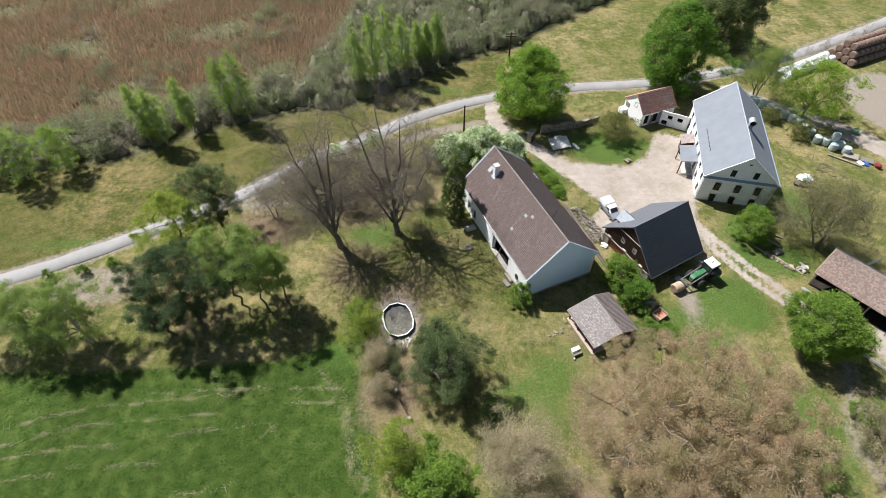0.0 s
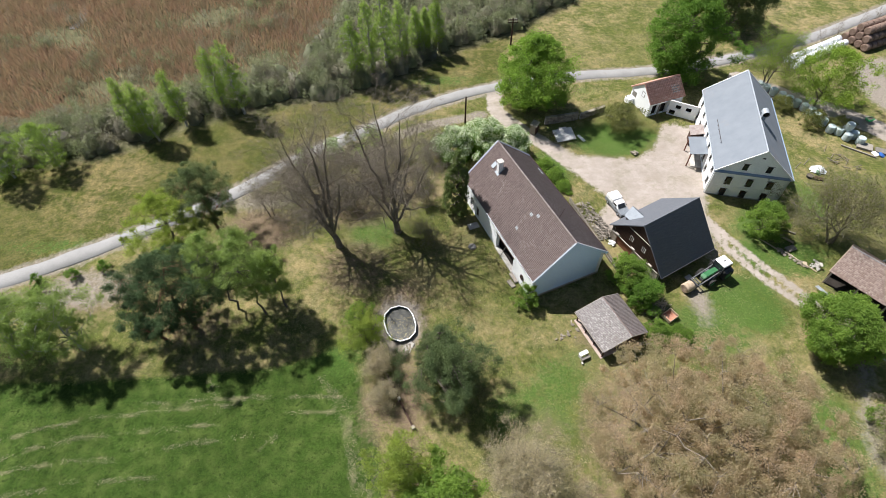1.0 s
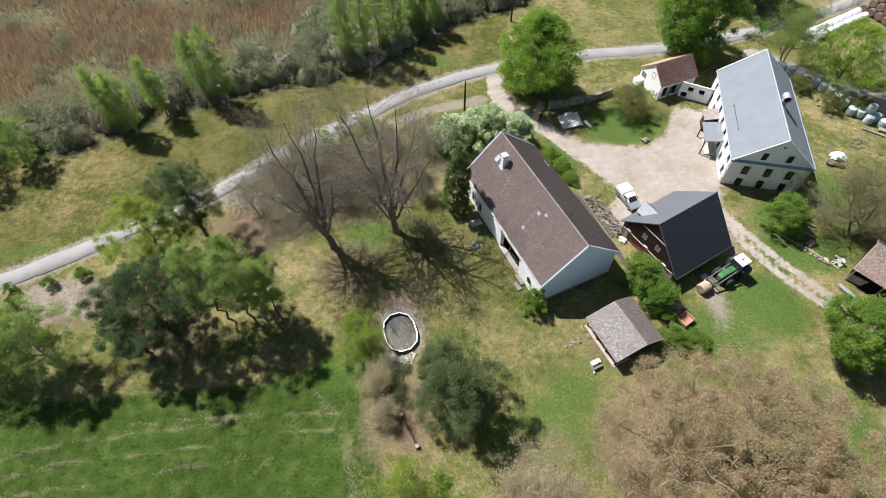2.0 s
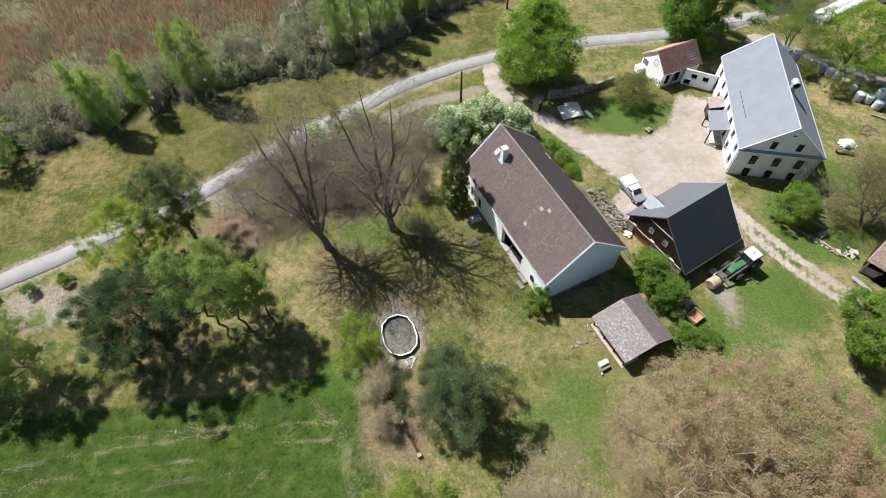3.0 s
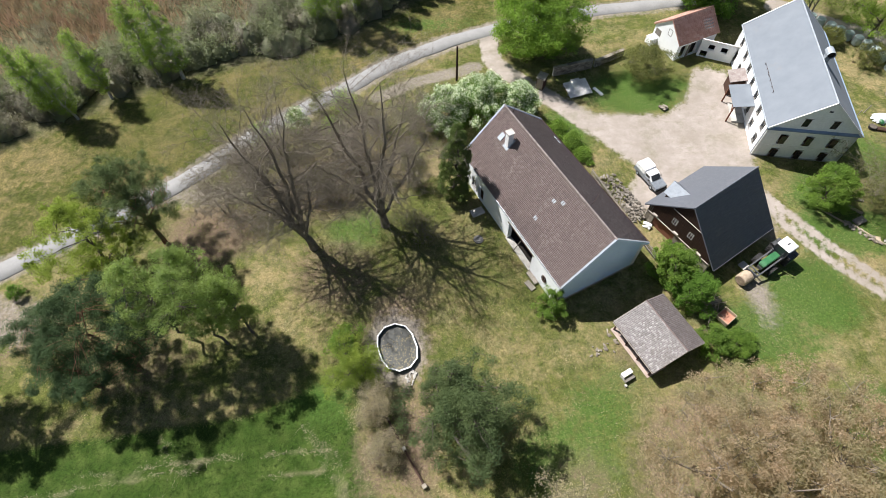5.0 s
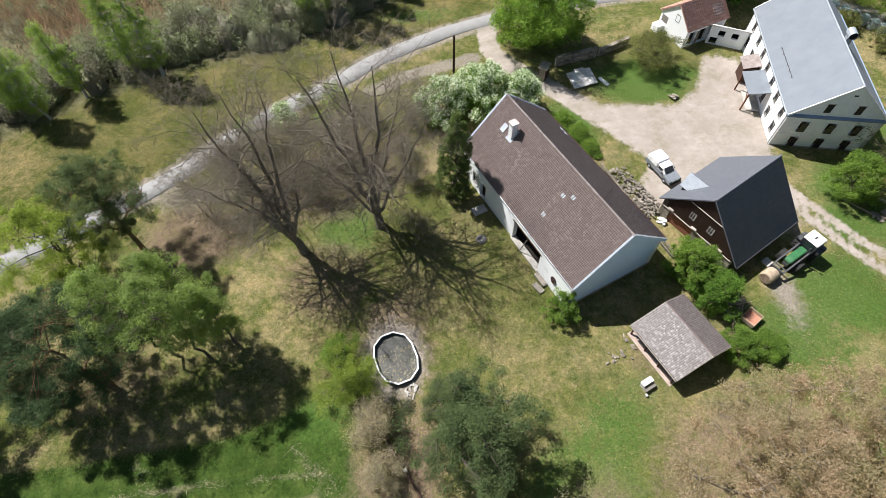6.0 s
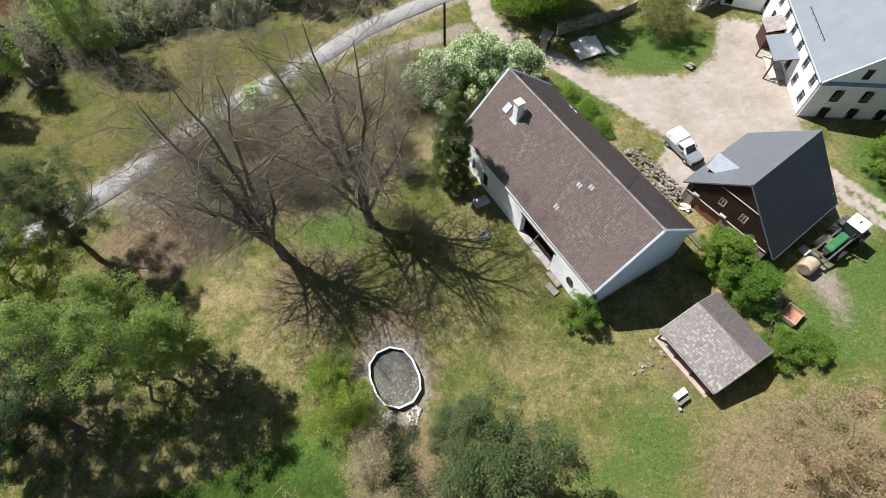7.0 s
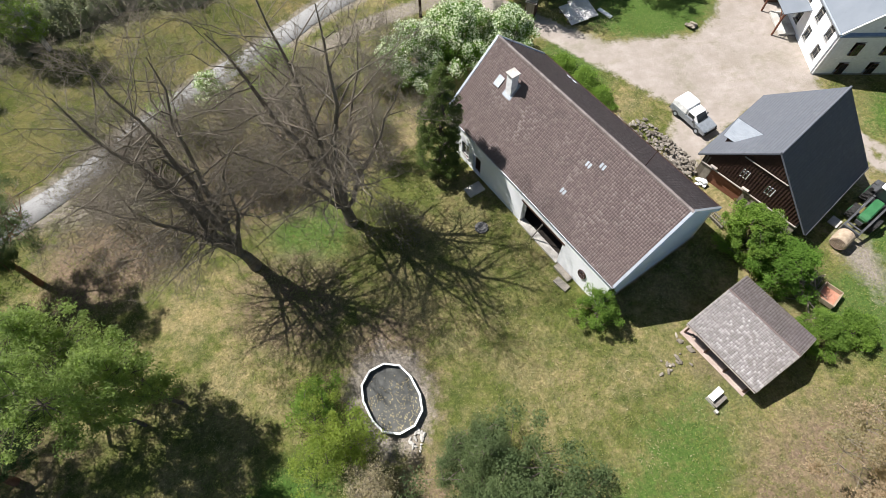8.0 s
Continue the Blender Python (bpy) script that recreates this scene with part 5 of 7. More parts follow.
def old_ash(name, x, y, label, seed, bole, stems, bark, twig=0.009):
    """A bare old tree: a short bole that splits into long winding stems, given by the offset of their tips, with side limbs and fine twigs."""
    rng = np.random.default_rng(seed)
    segs, fine, spikes = [], [], []

    def run(p, tip, r0, r1, n, wander, arch):
        """A winding line from p to tip; gives its points and radii."""
        p, tip = np.array(p, float), np.array(tip, float)
        length = np.linalg.norm(tip - p)
        drift = np.cumsum(rng.normal(size=(n + 1, 3)), 0) * wander * length / n
        drift -= np.linspace(0, 1, n + 1)[:, None] * drift[-1]
        t = np.linspace(0, 1, n + 1)
        pts = p + (tip - p) * t[:, None] + drift
        pts -= drift[0]
        pts[:, :2] -= ((tip - p)[:2] * arch)[None] * np.sin(math.pi * t)[:, None]
        rad = r0 + (r1 - r0) * t
        for a, b, ra, rb in zip(pts, pts[1:], rad, rad[1:]):
            (segs if ra > 0.03 else fine).append((*a, *b, ra, rb))
        return pts, rad

    def turned_from(d, spread, lift):
        side = rng.normal(size=3)
        side -= (side @ d) * d
        side /= np.linalg.norm(side)
        out = d * (1 - spread) + side * spread
        out[2] += lift
        return out / np.linalg.norm(out)

    def along_line(pts, rad, t):
        f = t * (len(pts) - 1)
        i = min(int(f), len(pts) - 2)
        d = pts[i + 1] - pts[i]
        return pts[i] + d * (f - i), d / (np.linalg.norm(d) + 1e-9), rad[i] + (rad[i + 1] - rad[i]) * (f - i)

    def dress(pts, rad, length, level):
        """Side branches along a line, shorter towards its tip."""
        count, first, share, spread = ((23, 0.22, 0.43, 0.66), (9, 0.14, 0.46, 0.58), (9, 0.08, 0.52, 0.56))[level]
        for k in range(count):
            t = first + (1 - first) * (k + rng.uniform(0.1, 0.9)) / count
            p, d, r = along_line(pts, rad, t)
            l = length * share * ((1.06 - 0.40 * t) if level == 0 else (1.15 - 0.62 * t)) * rng.uniform(0.6, 1.25)
            nd = turned_from(d, spread * rng.uniform(0.8, 1.25), 0.04)
            if level == 2:
                end = p + nd * l
                spikes.append((*p, *end, twig * 0.8))
                for f in (0.35, 0.65):
                    e = turned_from(nd, 0.5, 0.05)
                    spikes.append((*(p + nd * l * f), *(p + nd * l * f + e * l * rng.uniform(0.35, 0.6)), twig * 0.55))
                continue
            tip = p + nd * l + np.array([0, 0, l * (0.10 if t > 0.5 else -0.16)])
            q, qr = run(p, tip, max(min(r * 0.5, 0.075 if level == 0 else 0.026), twig), twig * 0.8, 4 if level == 0 else 2, 0.22, 0.0)
            dress(q, qr, l, level + 1)

    bole_tip = np.array((*bole[:2], bole[2]), float)
    run((0, 0, -0.2), (0, 0, 0.5), bole[3] * 1.25, bole[3] * 1.05, 2, 0.0, 0.0)
    run((0, 0, 0.5), bole_tip, bole[3] * 1.05, bole[3] * 0.85, 4, 0.10, 0.0)
    for dx, dy, dz, r, low in stems:
        start = bole_tip * low + np.array([0, 0, 0.5]) * (1 - low)
        length = math.dist(start, (dx, dy, dz))
        pts, rad = run(start, (dx, dy, dz), 1.15 * r, 0.026, 9, 0.11, 0.05)
        dress(pts, rad, length, 0)
    ob = thing(name, pose(x, y, 0), label, "tree")
    link("trunk", limbs_mesh("trunk", segs, 7), bark, ob)
    tagged(link("branchwork", limbs_mesh("branchwork", fine, 3), bark, ob), kind="stuff")
    tagged(link("twigwork", spikes_mesh("twigwork", spikes), bark, ob), kind="stuff")
    return ob


LEAF_BRIGHT = foliage("leaf_bright", (0.115, 0.198, 0.030), (0.212, 0.305, 0.060), (0.105, 0.175, 0.032), 0.4)
LEAF_SPRING = foliage("leaf_spring", (0.145, 0.230, 0.030), (0.265, 0.345, 0.062), (0.130, 0.205, 0.032), 0.4)
LEAF_LIME = foliage("leaf_lime", (0.140, 0.235, 0.034), (0.250, 0.355, 0.068), (0.128, 0.210, 0.036), 0.45)
LEAF_WILLOW = foliage("leaf_willow", (0.075, 0.105, 0.040), (0.155, 0.190, 0.080), (0.080, 0.110, 0.045), 0.35)
LEAF_DEEP = foliage("leaf_deep", (0.075, 0.150, 0.022), (0.150, 0.255, 0.044), (0.090, 0.165, 0.026), 0.38)
LEAF_YELLOW = foliage("leaf_yellow", (0.155, 0.215, 0.032), (0.275, 0.320, 0.068), (0.130, 0.185, 0.032), 0.4)
LEAF_FRESH = foliage("leaf_fresh", (0.190, 0.250, 0.040), (0.310, 0.365, 0.080), (0.175, 0.225, 0.042), 0.45)
LEAF_BIRCH = foliage("leaf_birch", (0.185, 0.262, 0.062), (0.325, 0.405, 0.120), (0.175, 0.240, 0.066), 0.5)
LEAF_SLENDER = foliage("leaf_slender", (0.165, 0.225, 0.066), (0.295, 0.362, 0.128), (0.155, 0.210, 0.068), 0.52)
LEAF_GREY = foliage("leaf_grey", (0.062, 0.092, 0.036), (0.138, 0.176, 0.074), (0.056, 0.084, 0.034), 0.3)
LEAF_THUJA = foliage("leaf_thuja", (0.062, 0.098, 0.028), (0.150, 0.192, 0.056), (0.080, 0.112, 0.034), 0.3)
LEAF_TAN = foliage("leaf_tan", (0.265, 0.195, 0.128), (0.450, 0.340, 0.245), (0.265, 0.240, 0.135), 0.45)
LEAF_PALE = foliage("leaf_pale", (0.290, 0.245, 0.160), (0.460, 0.395, 0.275), (0.270, 0.250, 0.140), 0.35)
LEAF_SCRUB = foliage("leaf_scrub", (0.165, 0.188, 0.110), (0.290, 0.312, 0.195), (0.172, 0.175, 0.118), 0.35)
LEAF_OLIVE = foliage("leaf_olive", (0.110, 0.120, 0.035), (0.210, 0.215, 0.070), (0.085, 0.100, 0.030), 0.25)
NEEDLE = foliage("pine_needle", (0.068, 0.098, 0.038), (0.140, 0.178, 0.074), (0.074, 0.102, 0.042), 0.25)
NEEDLE_DARK = foliage("young_pine_needle", (0.036, 0.066, 0.026), (0.085, 0.128, 0.054), (0.046, 0.076, 0.032), 0.2)
BLOSSOM = foliage("blossom", (0.62, 0.66, 0.50), (0.82, 0.84, 0.74), None, 0.3)
REED = foliage("reed", (0.245, 0.152, 0.122), (0.440, 0.300, 0.250), (0.262, 0.205, 0.150), 0.25)

# the two bare trees on the lawn
old_ash("bare_ash_tree", -14.4, 48.5, "tall leafless tree with several leaning grey-brown stems on the lawn", 11, (-0.4, 0.1, 2.2, 0.44), ((-4.0, 0.5, 18.4, 0.30, 1.0), (1.2, 0.9, 19.8, 0.25, 1.0), (-1.4, 0.7, 20.2, 0.26, 1.0), (-5.8, -1.6, 13.4, 0.19, 0.9), (-3.2, 3.2, 15.0, 0.17, 1.0), (3.6, -0.6, 14.6, 0.17, 1.0), (-1.6, -3.8, 14.0, 0.16, 1.0)), BARK_GREY)
old_ash("bare_ash_tree", -6.5, 50.8, "tall leafless tree with upright grey-brown stems near the barn", 23, (-0.1, 0.1, 2.0, 0.46), ((-4.4, 0.6, 19.2, 0.28, 1.0), (-0.8, 0.9, 20.8, 0.25, 1.0), (2.2, 0.1, 20.2, 0.30, 1.0), (5.4, 0.6, 13.4, 0.18, 0.9), (-4.8, -2.2, 13.6, 0.17, 1.0), (3.4, 3.2, 15.6, 0.17, 1.0), (0.8, -3.4, 14.6, 0.16, 1.0)), BARK_GREY)
# smaller leafless growth beside them
bare("bare_shrub", -2.5, 56.5, 4.6, "leafless grey shrub beside the barn", 31, 5, BARK_GREY, spread=0.6, levels=5, trunk=0.10, category="shrub", kids=(4, 3, 3, 2), buds=LEAF_OLIVE, bud_count=2500, bud_size=0.12)
bare("bare_shrub", -13.0, 55.5, 5.0, "dark twiggy shrub behind the bare trees", 37, 6, BARK_GREY, spread=0.6, levels=5, trunk=0.09, category="shrub", kids=(4, 3, 3, 2), buds=LEAF_OLIVE, bud_count=3000, bud_size=0.12)
bare("bare_shrub", -2.5, 48.6, 4.0, "low twiggy shrub on the lawn", 41, 5, BARK_GREY, spread=0.65, levels=5, trunk=0.07, category="shrub", kids=(4, 3, 3, 2), buds=LEAF_OLIVE, bud_count=2500, bud_size=0.12)
# the broad walnut with its brown young leaves
leafy("walnut_tree", 24.0, 18.0, 14.0, 11.0, LEAF_TAN, BARK_GREY, "huge spreading tree with tan-brown young leaves", 53, clumps=1150, per=135, bottom=0.22, spread=0.62, size=0.185, trunk=0.55, shell=0.8, rough=0.14, slim=0.6)
bare("budding_tree", 6.4, 16.6, 9.2, "rounded tree with pale tan buds", 59, 4, BARK_GREY, spread=0.62, levels=6, trunk=0.30, buds=LEAF_PALE, bud_count=60000, bud_size=0.125, kids=(4, 4, 3, 2, 2), fork=0.2)
bare("twiggy_tree", 51.8, 47.2, 10.0, "spreading leafless fruit tree on the grass", 61, 3, BARK_GREY, spread=0.7, levels=6, trunk=0.26, buds=LEAF_OLIVE, bud_count=30000, bud_size=0.14, kids=(4, 4, 3, 2, 2), fork=0.28, shrink=0.66)
bare("budding_tree", 56.4, 81.8, 9.4, "slender tree just coming into leaf behind the farmhouse", 67, 2, BARK_GREY, spread=0.6, levels=6, trunk=0.2, buds=LEAF_SPRING, bud_count=22000, bud_size=0.15, kids=(4, 4, 3, 2, 2), fork=0.3)
bare("rust_shrub", -7.8, 30.2, 4.2, "brown shrub with withered leaves beside the pool", 71, 4, BARK_GREY, spread=0.65, levels=5, trunk=0.09, category="shrub", buds=LEAF_PALE, bud_count=13000, bud_size=0.11, kids=(4, 3, 3, 2))
bare("rust_shrub", -7.0, 26.4, 3.2, "brown twiggy shrub along the garden wall", 73, 4, BARK_GREY, spread=0.65, levels=5, trunk=0.07, category="shrub", buds=LEAF_PALE, bud_count=7000, bud_size=0.10, kids=(4, 3, 3, 2))
bare("budding_tree", 45.5, 18.0, 7.6, "pale grey tree with buds just opening", 77, 4, BARK_GREY, spread=0.62, levels=6, trunk=0.2, buds=LEAF_PALE, bud_count=22000, bud_size=0.12, kids=(4, 4, 3, 2, 2), fork=0.2)
# leafy trees
leafy("green_tree", 15.1, 78.4, 12.6, 5.8, LEAF_LIME, BARK, "dense bright green lime tree by the farm lane", 101, clumps=460, per=120, bottom=0.05, spread=0.66, size=0.30, shell=0.95)
leafy("maple_tree", 41.6, 85.6, 15.8, 6.6, LEAF_DEEP, BARK, "large deep green tree behind the cottage", 103, clumps=480, per=110, bottom=0.08, spread=0.66, size=0.34, shell=0.9)
leafy("grey_willow", 57.6, 102.0, 14.0, 6.0, LEAF_WILLOW, BARK, "olive-grey leafy tree across the road", 105, clumps=420, per=110, bottom=0.08, spread=0.7, size=0.36)
leafy("spring_tree", 62.8, 76.2, 10.2, 5.8, LEAF_SPRING, BARK, "fresh green tree beside the wrapped bales", 107, clumps=230, per=80, bottom=0.2, spread=0.58, size=0.26, shell=0.8)
leafy("round_shrub", 42.9, 49.2, 5.2, 2.5, LEAF_BRIGHT, BARK, "round bright green shrub beside the farmhouse", 109, clumps=150, per=90, bottom=0.05, spread=0.5, size=0.22, category="shrub")
leafy("chestnut_tree", 43.6, 31.4, 8.6, 3.7, LEAF_BRIGHT, BARK, "broad deep green tree in front of the cart shed", 111, clumps=300, per=100, bottom=0.12, spread=0.62, size=0.30)
leafy("yellow_tree", -4.7, 17.6, 9.0, 3.2, LEAF_YELLOW, BARK, "yellow-green tree coming into leaf at the field edge", 113, clumps=170, per=70, bottom=0.25, spread=0.5, size=0.2, shell=0.8)
leafy("green_tree", -1.0, 14.6, 8.6, 3.4, LEAF_BRIGHT, BARK, "bright green maple at the field edge", 115, clumps=190, per=90, bottom=0.15, spread=0.5, size=0.28)
leafy("willow_tree", 0.4, 27.3, 9.6, 3.9, LEAF_GREY, BARK, "grey-green leaning tree beside the pool", 117, clumps=240, per=130, bottom=0.1, spread=0.58, size=0.2, rough=0.55, shell=0.7)
leafy("young_pine", -0.9, 30.6, 8.6, 3.0, NEEDLE, BARK, "dark young pine beside the pool", 119, clumps=190, per=130, bottom=0.12, spread=0.38, size=0.22, slim=0.2, kind="cone")
leafy("spring_shrub", -9.5, 33.4, 5.8, 2.7, LEAF_YELLOW, BARK, "yellow-green tree beside the oval pool", 121, clumps=100, per=100, bottom=0.05, spread=0.5, size=0.17, kind="round", rough=0.6, shell=0.8)
leafy("spring_shrub", -10.6, 36.6, 3.4, 1.5, LEAF_BRIGHT, BARK, "low bright green shrub beside the oval pool", 122, clumps=60, per=80, bottom=0.05, spread=0.4, size=0.18, kind="dome", rough=0.5)
leafy("thuja", 1.9, 54.0, 11.6, 1.55, LEAF_THUJA, BARK, "tall dark evergreen column at the barn corner", 123, kind="column", clumps=260, per=130, bottom=0.03, spread=0.32, size=0.2, slim=0.3, rough=0.3)
for i, (x, y, h, r) in enumerate(((1.6, 66.0, 5.0, 3.0), (6.6, 67.4, 5.2, 3.4), (11.0, 66.6, 4.6, 2.2))):
    leafy("lilac_bush", x, y, h, r, LEAF_DEEP, BARK, "large white-flowering bush behind the barn", 131 + i, kind="dome", clumps=200, per=95, bottom=0.04, spread=0.45, size=0.24, category="bush", second=(BLOSSOM, 0.55, 0.15), group="white-flowering bushes")
leafy("box_bush", 9.9, 38.7, 3.3, 1.6, LEAF_BRIGHT, BARK, "small green bush at the barn's corner", 141, kind="dome", clumps=70, per=80, bottom=0.04, spread=0.26, size=0.18, category="bush")
leafy("hazel_bush", 23.0, 41.6, 4.2, 2.2, LEAF_BRIGHT, BARK, "green bush between the barn and the timber barn", 143, kind="round", clumps=130, per=90, bottom=0.05, spread=0.4, size=0.22, category="bush")
leafy("hazel_bush", 24.0, 38.6, 3.6, 2.1, LEAF_DEEP, BARK, "deep green bush beside the open hut", 145, kind="round", clumps=120, per=90, bottom=0.05, spread=0.4, size=0.22, category="bush")
leafy("elder_bush", 24.8, 33.6, 1.8, 1.9, LEAF_BRIGHT, BARK, "low bright green undergrowth behind the open hut", 147, kind="dome", clumps=80, per=80, bottom=0.05, spread=0.35, size=0.2, category="bush")
leafy("elder_bush", 27.2, 33.2, 1.4, 1.6, LEAF_BRIGHT, BARK, "low bright green undergrowth by the crate", 148, kind="dome", clumps=60, per=80, bottom=0.05, spread=0.35, size=0.2, category="bush")
leafy("apple_tree", 28.9, 72.0, 4.4, 3.4, LEAF_OLIVE, BARK, "small olive-green fruit tree on the yard's lawn", 149, clumps=170, per=60, bottom=0.15, spread=0.5, size=0.2, shell=0.8)
leafy("pine_tree", -30.9, 50.8, 12.6, 4.1, NEEDLE, BARK_PINE, "open-crowned pine beside the road", 158, clumps=170, per=170, bottom=0.32, spread=0.6, size=0.34, slim=0.16, shell=0.95, rough=0.3)
leafy("spring_tree", -35.0, 47.6, 11.0, 4.9, LEAF_FRESH, BARK, "fresh yellow-green tree beside the road", 153, clumps=250, per=100, bottom=0.22, spread=0.5, size=0.2, shell=0.75)
leafy("pine_tree", -30.6, 36.2, 13.2, 4.8, NEEDLE_DARK, BARK_PINE, "dark broad pine at the edge of the field", 155, clumps=270, per=180, bottom=0.20, spread=0.6, size=0.32, slim=0.16, shell=0.7, lean=(-0.05, 0.03), rough=0.5)
leafy("pine_tree", -33.8, 34.8, 9.6, 2.9, NEEDLE_DARK, BARK_PINE, "dark small pine at the edge of the field", 156, clumps=100, per=200, bottom=0.26, spread=0.5, size=0.3, slim=0.16, shell=0.7, rough=0.4)
for i, (x, y, h, r) in enumerate(((-26.0, 38.8, 14.5, 2.9), (-22.4, 38.0, 14.2, 2.6), (-20.0, 39.0, 11.0, 2.0), (-23.5, 41.2, 12.5, 2.3))):
    leafy("birch_tree", x, y, h, r, LEAF_SLENDER, BARK, "slender green tree in the clump beside the lawn", 161 + i, clumps=125, per=76, bottom=0.32, spread=0.5, size=0.2, shell=0.85, trunk=0.15, group="clump of slender trees", rough=0.4)
for i, (x, y, h, r) in enumerate(((-43.0, 33.6, 10.4, 3.6), (-47.6, 33.6, 10.2, 3.9), (-53.0, 35.0, 9.0, 3.6))):
    leafy("birch_tree", x, y, h, r, LEAF_SLENDER, BARK_BIRCH, "green birch at the top of the field", 171 + i, clumps=150, per=115, bottom=0.34, spread=0.58, size=0.2, shell=0.7, group="field birches", rough=0.4)
BIRCHES = ((-65.5, 63.4, 11.0, 4.2), (-59.6, 65.6, 8.2, 3.2), (-48.4, 71.8, 10.0, 1.9), (-45.9, 71.4, 9.6, 2.3), (-42.4, 74.8, 9.4, 1.9), (-36.4, 78.0, 11.2, 2.2), (-33.4, 77.8, 12.0, 2.7), (-14.6, 86.0, 11.2, 2.3), (-11.9, 87.0, 12.8, 2.1), (-9.4, 88.6, 13.4, 2.4), (-6.8, 91.0, 10.8, 2.1), (-4.1, 93.2, 8.8, 1.7), (-2.4, 94.6, 8.0, 1.4), (-0.3, 95.8, 9.0, 1.9), (-71, 66, 10.0, 3.6))
for i, (x, y, h, r) in enumerate(BIRCHES):
    leafy("birch_tree", x, y, h * (1.12 if r < 3 else 1), r * 0.78, LEAF_BIRCH, BARK_BIRCH, "upright light green birch at the edge of the scrub", 181 + i, kind="flame" if r < 3 else "round", clumps=int(90 + 34 * r), per=70, bottom=0.10, spread=0.38, size=0.18, lean=(-0.03, 0.0), shell=0.8, group="birches along the scrub", rough=0.35)
for i, (x, y) in enumerate(((-48.6, 44.2), (-51.7, 41.7), (-53.0, 43.6), (-45.0, 45.6))):
    leafy("young_shrub", x, y, 1.5, 0.9, LEAF_DEEP, BARK, "low green shrub on the sandy verge", 201 + i, kind="dome", clumps=30, per=50, bottom=0.05, spread=0.25, size=0.16, category="shrub")
leafy("sapling", 45.6, 22.5, 3.2, 1.7, LEAF_BRIGHT, BARK, "bright green sapling on the grass", 211, clumps=50, per=60, bottom=0.2, spread=0.35, size=0.22)
leafy("forsythia", 51.5, 67.0, 1.7, 2.0, LEAF_YELLOW, BARK, "low yellow-green hedge shrub behind the farmhouse", 213, kind="dome", clumps=60, per=60, bottom=0.05, spread=0.35, size=0.18, category="shrub")
for i, (x, y, h, r) in enumerate(((60.2, 71.6, 2.6, 2.2), (56.8, 76.0, 2.2, 1.8), (64.0, 70.5, 2.2, 2.0), (16.8, 60.6, 1.4, 1.3), (17.6, 58.4, 1.1, 1.2), (15.4, 63.0, 1.2, 1.4))):
    leafy("hedge_bush", x, y, h, r, LEAF_OLIVE if i < 3 else LEAF_BRIGHT, BARK, "low leafy bush in rough grass", 221 + i, kind="dome", clumps=60, per=70, bottom=0.04, spread=0.35, size=0.18, category="bush")


# young bare trees on the bank below the road
for i, (x, y, h) in enumerate(((-21.5, 57.0, 7.6), (-17.0, 59.4, 8.2), (-11.5, 60.8, 7.4), (-24.5, 54.2, 6.6))):
    bare("bare_sapling", x, y, h, "slender leafless young tree on the roadside bank", 271 + i, 2, BARK_GREY, spread=0.6, levels=6, trunk=0.11, kids=(7, 4, 3, 2, 2), buds=LEAF_OLIVE, bud_count=1500, bud_size=0.1, fork=0.2, twig=0.008)


# thickets between the bare trees and the road
leafy("flowering_bush", -16.9, 66.6, 3.2, 1.6, LEAF_BRIGHT, BARK, "small bush with white flowers beside the road", 231, kind="dome", clumps=70, per=50, bottom=0.05, spread=0.36, size=0.18, category="bush", second=(BLOSSOM, 0.25, 0.2))
for i, (x, y, h, r) in enumerate(((-20.6, 64.2, 3.6, 1.9), (-14.2, 68.4, 3.4, 1.9), (-11.2, 69.8, 3.0, 1.8), (-18.8, 62.2, 2.6, 1.6), (-12.4, 65.2, 2.6, 1.7))):
    leafy("wayside_bush", x, y, h, r, LEAF_OLIVE if i % 2 else LEAF_BIRCH, BARK, "thin green bush on the roadside bank", 241 + i, kind="dome", clumps=60, per=44, bottom=0.04, spread=0.42, size=0.17, category="bush", shell=0.8, group="wayside bushes")
for i, (x, y, h) in enumerate(((-15.6, 60.4, 3.8), (-10.6, 62.4, 4.2), (-6.4, 64.6, 4.4), (-2.2, 64.6, 4.2), (-22.6, 60.6, 3.4), (-8.6, 66.8, 3.8), (-3.4, 60.0, 3.2))):
    bare("thorn_thicket", x, y, h, "grey-brown leafless thicket near the road", 251 + i, 6, BARK_GREY, spread=0.66, levels=5, trunk=0.07, category="shrub", kids=(4, 3, 2, 2), buds=LEAF_SCRUB, bud_count=1500, bud_size=0.1)


